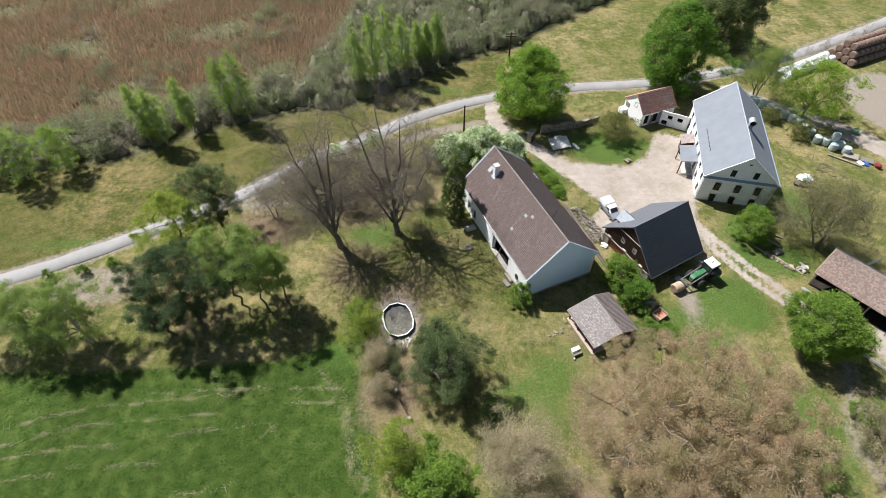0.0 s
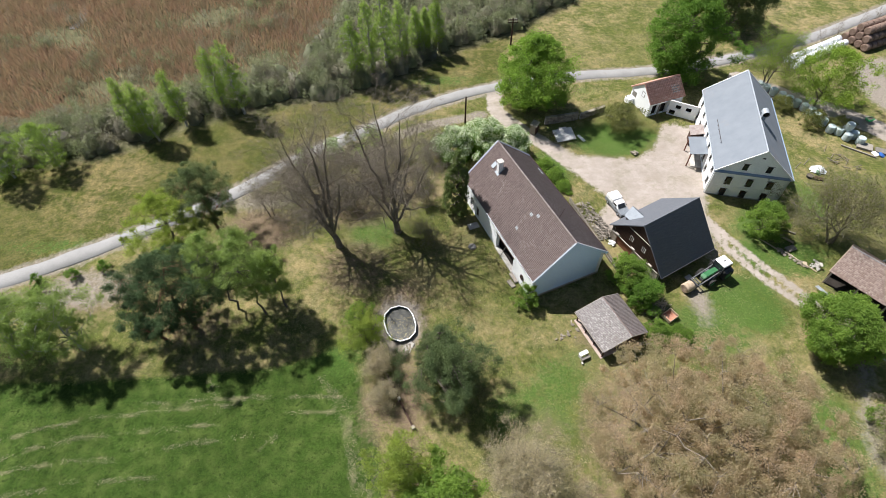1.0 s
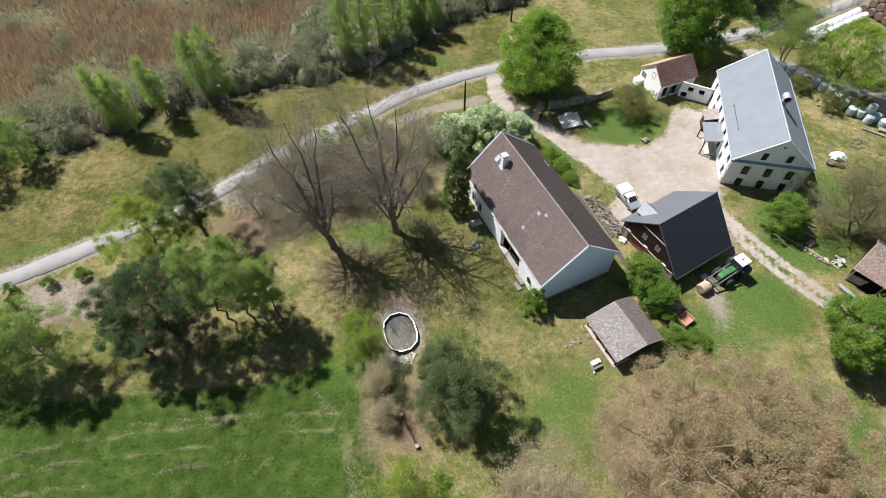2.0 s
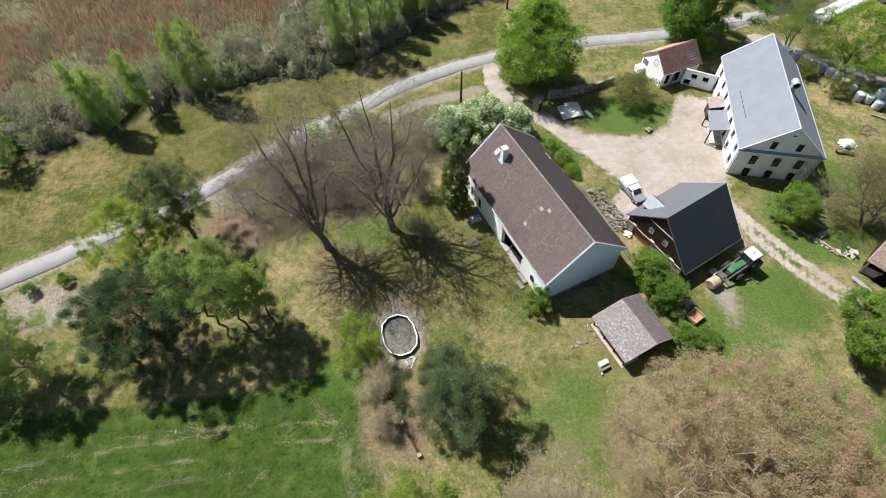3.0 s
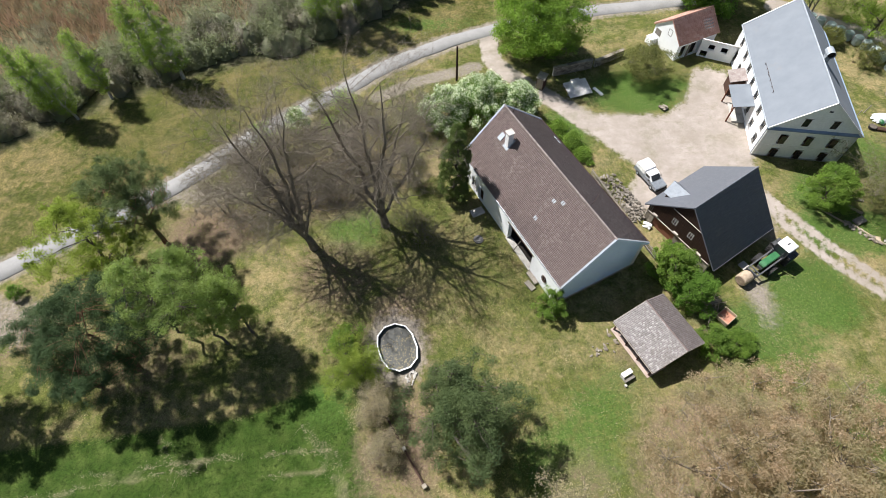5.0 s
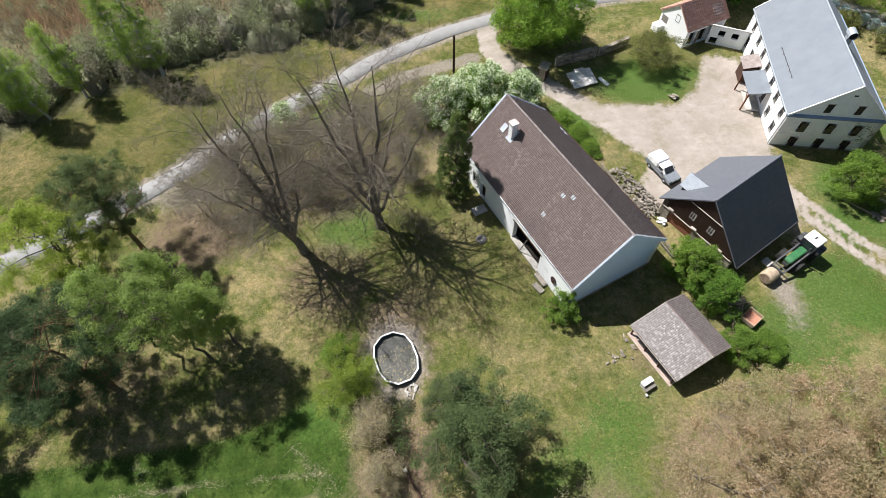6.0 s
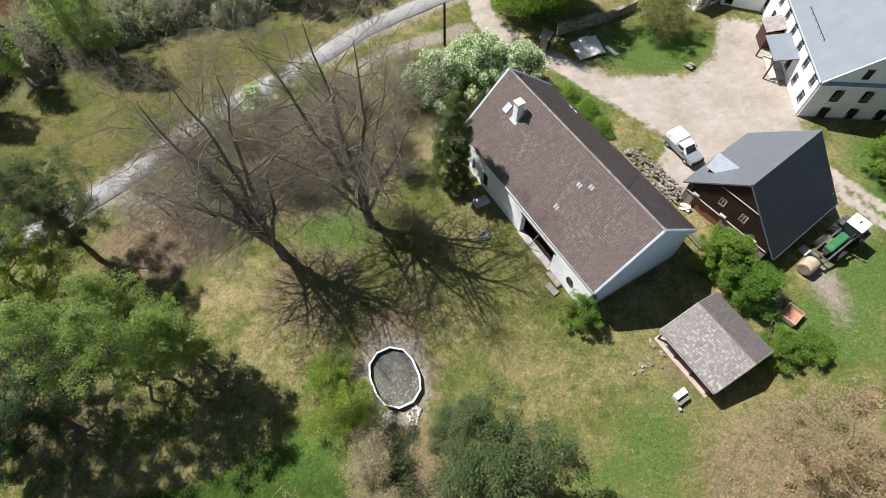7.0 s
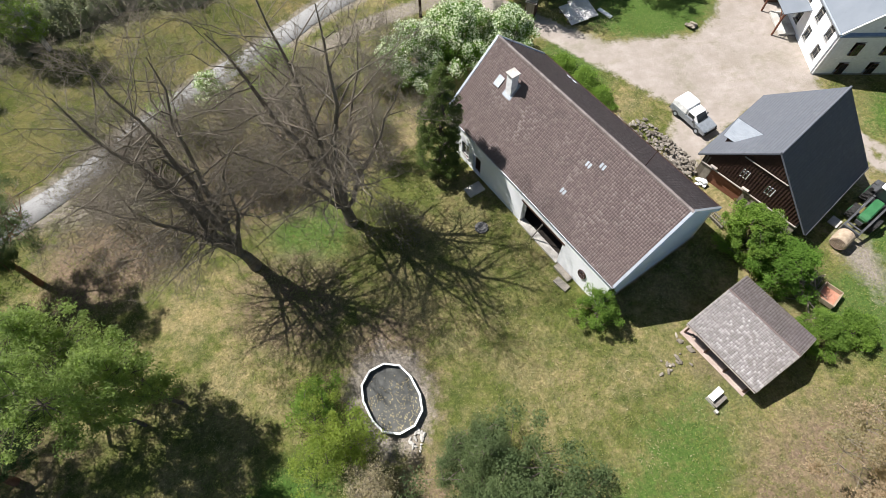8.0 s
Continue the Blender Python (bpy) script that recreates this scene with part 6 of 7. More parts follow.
# scrub, reeds and rough grass: uncounted growth
def scrub_belt():
    rng = np.random.default_rng(301)
    spots = []
    while len(spots) < 1300:
        x, y = rng.uniform(-85, 48), rng.uniform(60, 150)
        d = float(inside(np.array([x]), np.array([y]), SCRUB_EDGE + [(110, 900), (-900, 900), (-900, 55)])[0])
        if d < 0.8:
            continue
        deep = 9 if x < -26 else (9 + (x + 26) * 2.4 if x < -8 else 120)
        keep = 1.0 if d < deep else 0.05
        if rng.uniform() < keep:
            spots.append((x, y, d, d < deep))
    leaf, grey, twigs, leaf_core, grey_core = [], [], [], [], []
    for x, y, d, belt in spots:
        big = rng.uniform(0.7, 1.0) if d > 3 else rng.uniform(0.4, 0.8)
        h, r = 4.9 * big * rng.uniform(0.7, 1.15), 3.0 * big * rng.uniform(0.8, 1.2)
        if not belt:
            h, r = h * 0.5, r * 1.1
        pts = crown_points(rng, h, 0.25, r, "dome", 20, (0, 0), 0.5, rough=0.4) + np.array([x, y, 0])
        for p in pts[:9]:
            twigs += branch_to(rng, (x + rng.normal() * 0.2, y + rng.normal() * 0.2, 0), p, 0.035, 0.012, 1, 0.05)
        c = np.repeat(pts, 38, 0) + cloud(rng, len(pts) * 38) * 0.5
        c[:, 2] = np.maximum(c[:, 2], 0.1)
        kind = rng.uniform() < 0.62
        (leaf if kind else grey).append(c)
        if belt:
            wob = 1 + rng.uniform(-0.22, 0.22, len(DOME[0]))
            (leaf_core if kind else grey_core).append(DOME[0] * wob[:, None] * np.array([r * 0.6, r * 0.6, h * 0.62]) + np.array([x, y, 0]))
    ob = thing("scrub", pose(0, 0, 0), "belt of grey-green willow scrub along the marsh", "scrub", kind="stuff")
    link("foliage", leaves_mesh("foliage", np.concatenate(leaf), 0.25, rng, 0.3, 0.55), LEAF_SCRUB, ob)
    link("foliage", leaves_mesh("foliage", np.concatenate(grey), 0.24, rng, 0.3, 0.45), LEAF_PALE_SCRUB, ob)
    for cores, m in ((leaf_core, LEAF_SCRUB), (grey_core, LEAF_PALE_SCRUB)):
        faces = (DOME[1][None] + (np.arange(len(cores)) * len(DOME[0]))[:, None, None]).reshape(-1, 4)
        link("inner_growth", arrays("inner_growth", np.concatenate(cores), faces), m, ob)
    link("branchwork", limbs_mesh("branchwork", twigs, 3), BARK_GREY, ob)


def dome_grid(around=10, rings=5):
    """Points and faces of a half ball of unit size."""
    pts = [(math.cos(a) * math.cos(e), math.sin(a) * math.cos(e), math.sin(e)) for e in np.linspace(0, 1.45, rings) for a in np.arange(around) * math.tau / around]
    faces = [(r * around + i, r * around + (i + 1) % around, (r + 1) * around + (i + 1) % around, (r + 1) * around + i) for r in range(rings - 1) for i in range(around)]
    return np.array(pts), np.array(faces, np.int32)


DOME = dome_grid()
LEAF_PALE_SCRUB = foliage("leaf_pale_scrub", (0.180, 0.165, 0.130), (0.300, 0.275, 0.225), (0.180, 0.172, 0.125), 0.3)
scrub_belt()


def blades(name, centres, height, width, rng, lean=0.35):
    """Upright blades, each a thin triangle."""
    c = np.asarray(centres, np.float64)
    n = len(c)
    a = rng.uniform(0, math.tau, n)
    side = np.stack([np.cos(a), np.sin(a), np.zeros(n)], 1) * (width * rng.uniform(0.6, 1.4, n))[:, None] / 2
    tip = c + rng.normal(size=(n, 3)) * np.array([lean, lean, 0]) * height + np.array([0, 0, 1]) * (height * rng.uniform(0.55, 1.2, n))[:, None]
    verts = np.stack([c - side, c + side, tip], 1).reshape(-1, 3)
    return arrays(name, verts, np.arange(n * 3).reshape(n, 3))


def reeds():
    rng = np.random.default_rng(303)
    x, y = rng.uniform(-115, 5, 180000), rng.uniform(68, 160, 180000)
    d = inside(x, y, SCRUB_EDGE + [(110, 900), (-900, 900), (-900, 55)])
    deep = np.where(x < -26, 7, np.where(x < -8, 7 + (x + 26) * 2.4, 200))
    keep = (d > deep) & (np.sin(x * 0.21 + 2 * np.sin(y * 0.13)) + np.sin(y * 0.3 - x * 0.07) + rng.normal(size=x.shape) * 0.7 > -1.0)
    c = np.stack([x, y, np.zeros(len(x))], 1)[keep]
    tagged(link("reeds", blades("reeds", c, 1.7, 0.13, rng), REED), "reddish-brown dry reeds on the marsh", "reeds", kind="stuff")


reeds()

GRASS_GREEN = foliage("grass_green", (0.105, 0.142, 0.030), (0.215, 0.245, 0.066), (0.240, 0.225, 0.092), 0.35)
GRASS_DRY = foliage("grass_dry", (0.250, 0.222, 0.128), (0.420, 0.375, 0.240), (0.200, 0.195, 0.090), 0.3)


GRASS_FIELD = foliage("grass_field", (0.034, 0.064, 0.011), (0.086, 0.130, 0.027), (0.060, 0.098, 0.018), 0.25)
HAY_PALE = foliage("cut_hay", (0.270, 0.232, 0.160), (0.390, 0.340, 0.250), None, 0.2)


def rough_grass():
    rng = np.random.default_rng(305)
    n = 520000
    x, y = rng.uniform(-45, 48, n), rng.uniform(14, 80, n)
    open_ground = (inside(x, y, YARD) < -0.2) & (along(x, y, ROAD_LINE) > 2.0) & (along(x, y, TRACK_IN) > 1.7) & (along(x, y, TRACK_OUT_A) > 0.9) & (along(x, y, TRACK_OUT_B) > 0.9)
    for bx, by, deg, l, w in ((10.4, 39.1, 112.76, 19.4, 10.5), (37.8, 56.8, 77.0, 18.9, 10.3), (22.0, 49.2, 28.9, 9.4, 9.8), (17.6, 31.0, 113.3, 5.7, 6.3)):
        ca, sa = math.cos(radians(deg)), math.sin(radians(deg))
        u, v = (x - bx) * ca + (y - by) * sa, (x - bx) * sa - (y - by) * ca
        open_ground &= ~((u > -0.1) & (u < l + 0.1) & (v > -0.1) & (v < w + 0.1))
    open_ground &= np.hypot((x + 5.8) / 2.3, (y - 36.0) / 3.4) > 1
    patch = np.sin(x * 0.9 + 1.7 * np.sin(y * 0.5)) * np.sin(y * 0.8 + x * 0.3) + rng.normal(size=n) * 0.6
    crop = inside(x, y, FIELD) > 0.5
    for name, pick, m, label in (("grass", (patch > 0.1) & ~crop, GRASS_GREEN, "tufts of short green grass"), ("dry_grass", (patch < -0.75) & ~crop, GRASS_DRY, "tufts of dry straw-coloured grass"), ("field_grass", crop & (patch > -0.6), GRASS_FIELD, "dense deep green field grass")):
        k = open_ground & pick
        c = np.stack([x[k], y[k], np.full(k.sum(), -0.03)], 1)
        tagged(link(name, blades(name, c, 0.10, 0.045, rng, 1.0), m), label, "grass", kind="stuff")


rough_grass()


def hay_swaths():
    """Thin lines of cut grass left on the field."""
    rng = np.random.default_rng(307)
    pts = []
    for line in SWATHS + [[(-46, 17.2), (-38, 18.6), (-30, 18.9)], [(-34, 21.4), (-26, 22.4), (-20, 23.0)], [(-28, 15.5), (-20, 16.8)]]:
        for (ax, ay), (bx, by) in zip(line, line[1:]):
            n = int(60 * math.hypot(bx - ax, by - ay))
            t = rng.uniform(0, 1, n)
            x, y = ax + (bx - ax) * t, ay + (by - ay) * t
            keep = np.sin(x * 1.7 + y * 0.9) + 1.2 * np.sin(x * 0.53 + y) + rng.normal(size=n) * 0.8 > -0.3
            off = rng.normal(size=(n, 2)) * np.array([0.3, 0.17]) + 0.12 * np.sin(x * 1.1)[:, None] * np.array([0.0, 1.0])
            pts.append(np.stack([x + off[:, 0], y + off[:, 1], np.full(n, -0.01)], 1)[keep])
    tagged(link("hay_swath", blades("hay_swath", np.concatenate(pts), 0.06, 0.03, rng, 2.4), HAY_PALE), "thin pale swaths of cut grass on the field", "hay", kind="stuff")


hay_swaths()

def lawn_litter():
    """Small pale dead leaves lying in the grass."""
    rng = np.random.default_rng(309)
    spots = []
    for x, y, r, n in ((12.0, 25.5, 4.6, 220), (14.5, 29.5, 3.0, 60), (8.0, 31.0, 6.0, 60), (2.0, 40.0, 6.0, 40), (9.5, 21.0, 4.0, 110), (-6.0, 27.0, 2.0, 120)):
        p = rng.normal(size=(n, 2)) * r * 0.55 + np.array([x, y])
        spots.append(np.column_stack([p, np.full(n, 0.06)]))
    tagged(link("lawn_litter", leaves_mesh("lawn_litter", np.concatenate(spots), 0.085, rng, 0.8, 0.8), LITTER_LEAF), "pale dead leaves scattered on the lawn", "leaf litter", kind="stuff")


LITTER_LEAF = foliage("litter_leaf", (0.26, 0.24, 0.13), (0.46, 0.42, 0.27), None, 0.1)
lawn_litter()

# ---- things in the yard and garden ----
CAR_WHITE = surface("car_white", (0.78, 0.78, 0.77), (0.84, 0.84, 0.83), 1.0, 0.35, spec=0.5, bump=0.02, grain=4)
CAR_SILVER = surface("car_silver", (0.20, 0.22, 0.24), (0.26, 0.28, 0.30), 1.5, 0.35, metal=0.2, spec=0.5, bump=0.02, grain=4)
RUBBER = surface("rubber", (0.020, 0.020, 0.020), (0.040, 0.038, 0.036), 6.0, 0.8, spec=0.3)
GREEN_PAINT = surface("green_paint", (0.028, 0.115, 0.045), (0.045, 0.160, 0.064), 2.0, 0.4, spec=0.45)
BRIGHT_GREEN = surface("bright_green", (0.02, 0.33, 0.09), (0.03, 0.42, 0.12), 3.0, 0.5, spec=0.4)
MACHINE = surface("machine_grey", (0.050, 0.052, 0.055), (0.110, 0.112, 0.115), 3.0, 0.6, metal=0.3)
HAY = surface("hay", (0.30, 0.23, 0.16), (0.42, 0.34, 0.25), 4.0, 0.95, spec=0.1, bump=0.8, depth=0.04)
HAY_OLD = surface("old_hay", (0.135, 0.092, 0.072), (0.25, 0.18, 0.145), 3.0, 0.95, spec=0.1, bump=0.8, depth=0.05)
WRAP_WHITE = surface("white_wrap", (0.66, 0.68, 0.70), (0.82, 0.83, 0.84), 2.0, 0.35, spec=0.5, bump=0.5, depth=0.04)
WRAP_GREEN = surface("green_wrap", (0.30, 0.37, 0.37), (0.46, 0.52, 0.52), 2.0, 0.35, spec=0.5, bump=0.5, depth=0.04)
POOL_WATER_MUD = surface("pool_mud", (0.055, 0.056, 0.050), (0.090, 0.090, 0.080), 1.2, 0.4, spec=0.3, grain=14, bump=0.05, stain=(0.23, 0.22, 0.16), stain_at=0.60)
LINER = surface("pool_liner", (0.045, 0.055, 0.065), (0.080, 0.090, 0.100), 2.0, 0.5)
BLUE_PLASTIC = surface("blue_plastic", (0.03, 0.10, 0.34), (0.05, 0.15, 0.45), 3.0, 0.5)
RED_PLASTIC = surface("dark_red_cloth", (0.14, 0.02, 0.02), (0.22, 0.04, 0.035), 3.0, 0.8)
RUSTY = surface("rusty_floor", (0.30, 0.135, 0.085), (0.42, 0.215, 0.15), 2.5, 0.85)
DEAD_LEAF = foliage("dead_leaf", (0.24, 0.20, 0.12), (0.40, 0.35, 0.22), None, 0.1)


def pool():
    p = thing("oval_pool", pose(-5.75, 36.0, 0, 0, 0, 106), "oval white-rimmed garden pool with dark leafy water", "pool")
    n, a, b = 12, 2.40, 1.72

    def ring(k, z):
        out = []
        for i in range(n):
            end, step = divmod(i, n // 2)
            t = radians(-90 + 36 * step + 180 * end)
            out.append(((0.72 if end == 0 else -0.72) + (a - 0.72 + k) * math.cos(t), (b + k) * math.sin(t), z))
        return out
    inner, outer = ring(0, 0), ring(0.14, 0)
    for i in range(n):
        j = (i + 1) % n
        bm = bmesh.new()
        lo = [bm.verts.new((q[0], q[1], 0.40)) for q in (inner[i], inner[j], outer[j], outer[i])]
        hi = [bm.verts.new((q[0], q[1], 0.47)) for q in (inner[i], inner[j], outer[j], outer[i])]
        bm.faces.new(lo[::-1])
        bm.faces.new(hi)
        for k in range(4):
            m = (k + 1) % 4
            bm.faces.new((lo[k], lo[m], hi[m], hi[k]))
        part("rim_board", bm, WHITE_PAINT, p)
    bm = bmesh.new()
    for r0, r1, z0, z1 in ((0.02, 0.02, -0.1, 0.41), (0.12, 0.12, -0.1, 0.41)):
        lo, hi = [bm.verts.new(q) for q in ring(r0, z0)], [bm.verts.new(q) for q in ring(r1, z1)]
        for i in range(n):
            j = (i + 1) % n
            bm.faces.new((lo[i], lo[j], hi[j], hi[i]))
    part("pool_wall", bm, LINER, p)
    bm = bmesh.new()
    bm.faces.new([bm.verts.new(q) for q in ring(0.02, 0.10)])
    part("water", bm, POOL_WATER_MUD, p, "murky grey water")
    rng = np.random.default_rng(401)
    c = []
    while len(c) < 330:
        x, y = rng.uniform(-2.5, 2.5), rng.uniform(-1.7, 1.7)
        if (x / 2.5) ** 2 + (y / 1.7) ** 2 < 0.95 and rng.uniform() < 0.25 + 0.75 * (x < 0.8):
            c.append((x, y, 0.115))
    tagged(link("floating_leaves", leaves_mesh("floating_leaves", c, 0.12, rng, 0.97, 0.8), DEAD_LEAF, p), kind="stuff")


pool()


def pickup():
    d = math.degrees(math.atan2(50.9 - 54.2, 24.15 - 22.9))
    car = thing("pickup_car", pose(24.68, 54.3, 0, 0, 0, d), "small silver pickup car with a white canopy parked in the yard", "car")
    body = bmesh.new()
    prof = [(-2.02, 0.34), (2.02, 0.34), (2.06, 0.60), (1.98, 0.74), (0.95, 0.90), (-2.0, 0.92), (-2.06, 0.6)]
    prism(body, prof, "y", -0.80, 0.80)
    bmesh.ops.bevel(body, geom=body.edges[:], offset=0.05, segments=2, affect="EDGES")
    bodyob = part("body", body, CAR_SILVER, car, "silver-grey body", smooth=False)
    cab = bmesh.new()
    prism(cab, [(-0.35, 0.88), (1.0, 0.88), (0.40, 1.40), (-0.30, 1.43)], "y", -0.70, 0.70)
    bmesh.ops.bevel(cab, geom=cab.edges[:], offset=0.05, segments=2, affect="EDGES")
    part("cab", cab, CAR_WHITE, car)
    can = bmesh.new()
    prism(can, [(-2.0, 0.9), (-0.32, 0.9), (-0.32, 1.52), (-0.5, 1.66), (-1.75, 1.66), (-1.98, 1.45)], "y", -0.79, 0.79)
    bmesh.ops.bevel(can, geom=can.edges[:], offset=0.08, segments=2, affect="EDGES")
    part("canopy", can, CAR_WHITE, car, "white box canopy")
    part("windscreen", slab(bmesh.new(), [(0.97, -0.6, 0.95), (0.97, 0.6, 0.95), (0.47, 0.56, 1.385), (0.47, -0.56, 1.385)], 0.01), GLASS, car)
    for s in (-1, 1):
        part("side_window", boxed(-0.2, 0.48, s * 0.705 - 0.01, s * 0.705 + 0.01, 0.98, 1.34), GLASS, car)
        part("mirror", boxed(0.55, 0.68, s * 0.80, s * 0.95, 0.92, 1.05, 0.01), RUBBER, car)
        part("headlight", boxed(1.98, 2.05, s * 0.62 - 0.14, s * 0.62 + 0.14, 0.58, 0.72), GLASS, car)
        for x in (-1.25, 1.22):
            w = part("wheel", tubed((x, s * 0.62, 0.29), (x, s * 0.82, 0.29), 0.29, n=18), RUBBER, car)
            part("hub", tubed((x, s * 0.815, 0.29), (x, s * 0.835, 0.29), 0.16, n=12), ZINC, w)
    part("bumper", boxed(2.0, 2.12, -0.78, 0.78, 0.36, 0.52, 0.02), RUBBER, car)
    part("bumper", boxed(-2.12, -2.02, -0.78, 0.78, 0.36, 0.52, 0.02), RUBBER, car)
    part("grille", boxed(2.04, 2.075, -0.4, 0.4, 0.56, 0.68), RUBBER, bodyob)


pickup()


def wheel(parent, x, y, r, w, side):
    bm = tubed((x, y - w / 2, r), (x, y + w / 2, r), r * 0.93, n=24)
    lugs = 16
    for i in range(lugs):
        a = i * math.tau / lugs
        m = Matrix.Translation((x, y, r)) @ Matrix.Rotation(a, 4, "Y")
        box(bm, r * 0.9, r, -w / 2, -0.01, -0.04, 0.04, m=m)
        box(bm, r * 0.9, r, 0.01, w / 2, 0.02 + 0.06, 0.10 + 0.06, m=m)
    tyre = part("wheel", bm, RUBBER, parent)
    part("rim", tubed((x, y + side * (w / 2 - 0.02), r), (x, y + side * (w / 2 + 0.02), r), r * 0.55, n=16), GREEN_PAINT, tyre)


def tractor():
    t = thing("tractor", pose(33.0, 41.5, 0, 0, 0, 207), "green tractor with a white cab roof and front loader", "tractor")
    hood = bmesh.new()
    prism(hood, [(-1.35, 0.95), (0.85, 0.95), (0.92, 1.35), (0.60, 1.58), (-1.35, 1.72)], "y", -0.36, 0.36)
    bmesh.ops.bevel(hood, geom=hood.edges[:], offset=0.07, segments=2, affect="EDGES")
    part("hood", hood, GREEN_PAINT, t, "green engine hood")
    part("chassis", boxed(-2.9, 0.9, -0.28, 0.28, 0.55, 0.98, 0.03), MACHINE, t)
    part("front_axle", boxed(-0.14, 0.14, -0.85, 0.85, 0.50, 0.70, 0.02), MACHINE, t)
    for s in (-1, 1):
        wheel(t, 0.0, s * 0.92, 0.62, 0.46, s)
        wheel(t, -2.45, s * 0.98, 0.86, 0.55, s)
        part("fender", slab(bmesh.new(), [(-3.1, s * 0.68, 1.72), (-1.75, s * 0.68, 1.78), (-1.75, s * 1.25, 1.70), (-3.1, s * 1.25, 1.64)], 0.06), MACHINE, t)
        part("loader_arm", slab(bmesh.new(), [(-1.1, s * 0.55, 1.85), (-1.1, s * 0.69, 1.85), (2.1, s * 0.69, 0.92), (2.1, s * 0.55, 0.92)], 0.18), MACHINE, t)
        part("loader_mast", boxed(-1.2, -1.02, s * 0.62 - 0.09, s * 0.62 + 0.09, 0.7, 1.95, 0.01), MACHINE, t)
        part("ram", tubed((-0.9, s * 0.62, 1.0), (1.0, s * 0.62, 1.05), 0.05, n=8), ZINC, t)
        part("cab_pillar", boxed(-1.42, -1.34, s * 0.72 - 0.04, s * 0.72 + 0.04, 1.6, 2.62), MACHINE, t)
        part("cab_pillar", boxed(-2.86, -2.78, s * 0.72 - 0.04, s * 0.72 + 0.04, 1.6, 2.62), MACHINE, t)
        part("side_glass", boxed(-2.78, -1.42, s * 0.735 - 0.008, s * 0.735 + 0.008, 1.45, 2.6), GLASS, t)
        part("mirror", boxed(-1.25, -1.17, s * 1.0, s * 1.22, 2.0, 2.35, 0.01), RUBBER, t)
    part("cab_floor", boxed(-2.85, -1.35, -0.72, 0.72, 0.98, 1.45, 0.03), MACHINE, t)
    part("windscreen", boxed(-1.38, -1.365, -0.68, 0.68, 1.7, 2.6), GLASS, t)
    part("rear_glass", boxed(-2.85, -2.835, -0.68, 0.68, 1.5, 2.6), GLASS, t)
    roof = bmesh.new()
    box(roof, -2.86, -1.32, -0.76, 0.76, 2.62, 2.82, 0.09)
    part("cab_roof", roof, CAR_WHITE, t, "white cab roof")
    part("roof_hatch", boxed(-2.3, -1.9, -0.06, 0.06, 2.84, 2.87), RUBBER, t)
    part("exhaust", tubed((-1.0, 0.42, 1.5), (-1.0, 0.42, 2.5), 0.05, n=10), MACHINE, t)
    part("cross_tube", tubed((1.6, -0.62, 0.98), (1.6, 0.62, 0.98), 0.07, n=10), MACHINE, t)
    part("carriage", boxed(2.05, 2.2, -0.65, 0.65, 0.35, 1.15, 0.02), MACHINE, t)
    for y in (-0.5, 0.5):
        part("tine", tubed((2.2, y, 0.45), (3.35, y, 0.42), 0.03, 0.012, n=6), ZINC, t)
    part("pallet_grab", boxed(1.0, 1.9, -1.55, -0.75, 0.02, 0.12, 0.01), CONCRETE, t)


tractor()


def bale(name, x, y, z, deg, r, w, mat, label, group="", stand=False, sag=0.96):
    m = pose(x, y, z, 0, 0, deg)
    ob = thing(name, m, label, "bale", group)
    bm = bmesh.new()
    n = 22
    rows = []
    rng = random.Random(int(x * 10 + y * 7))
    for k, (u, f) in enumerate(((-0.5, 0.84), (-0.44, 0.97), (-0.2, 1.0), (0.2, 1.0), (0.44, 0.97), (0.5, 0.84))):
        ring = []
        for i in range(n):
            a = i * math.tau / n
            rr = r * f * (1 + rng.uniform(-0.018, 0.018))
            p = (u * w, rr * math.cos(a), r * sag + rr * math.sin(a) * sag)
            if stand:
                p = (rr * math.cos(a), rr * math.sin(a), (u + 0.5) * w)
            ring.append(bm.verts.new(p))
        rows.append(ring)
    for a, b in zip(rows, rows[1:]):
        for i in range(n):
            bm.faces.new((a[i], a[(i + 1) % n], b[(i + 1) % n], b[i]))
    ends = [bm.faces.new(rows[0][::-1]), bm.faces.new(rows[-1])]
    part("roll", bm, mat, ob, smooth=False)
    return ob


first = bale("hay_bale", 30.3, 40.1, 0.06, 207, 0.66, 1.3, HAY, "pale round hay bale on the loader tines")
# straw face with its winding
bm = bmesh.new()
for k in range(4):
    r0 = 0.14 + 0.13 * k
    for i in range(18):
        a0, a1 = i * math.tau / 18, (i + 1) * math.tau / 18
        tube(bm, (0.655, r0 * math.cos(a0), 0.634 + r0 * math.sin(a0)), (0.655, r0 * math.cos(a1), 0.634 + r0 * math.sin(a1)), 0.018, n=4, caps=False)
part("winding", bm, HAY_OLD, first)

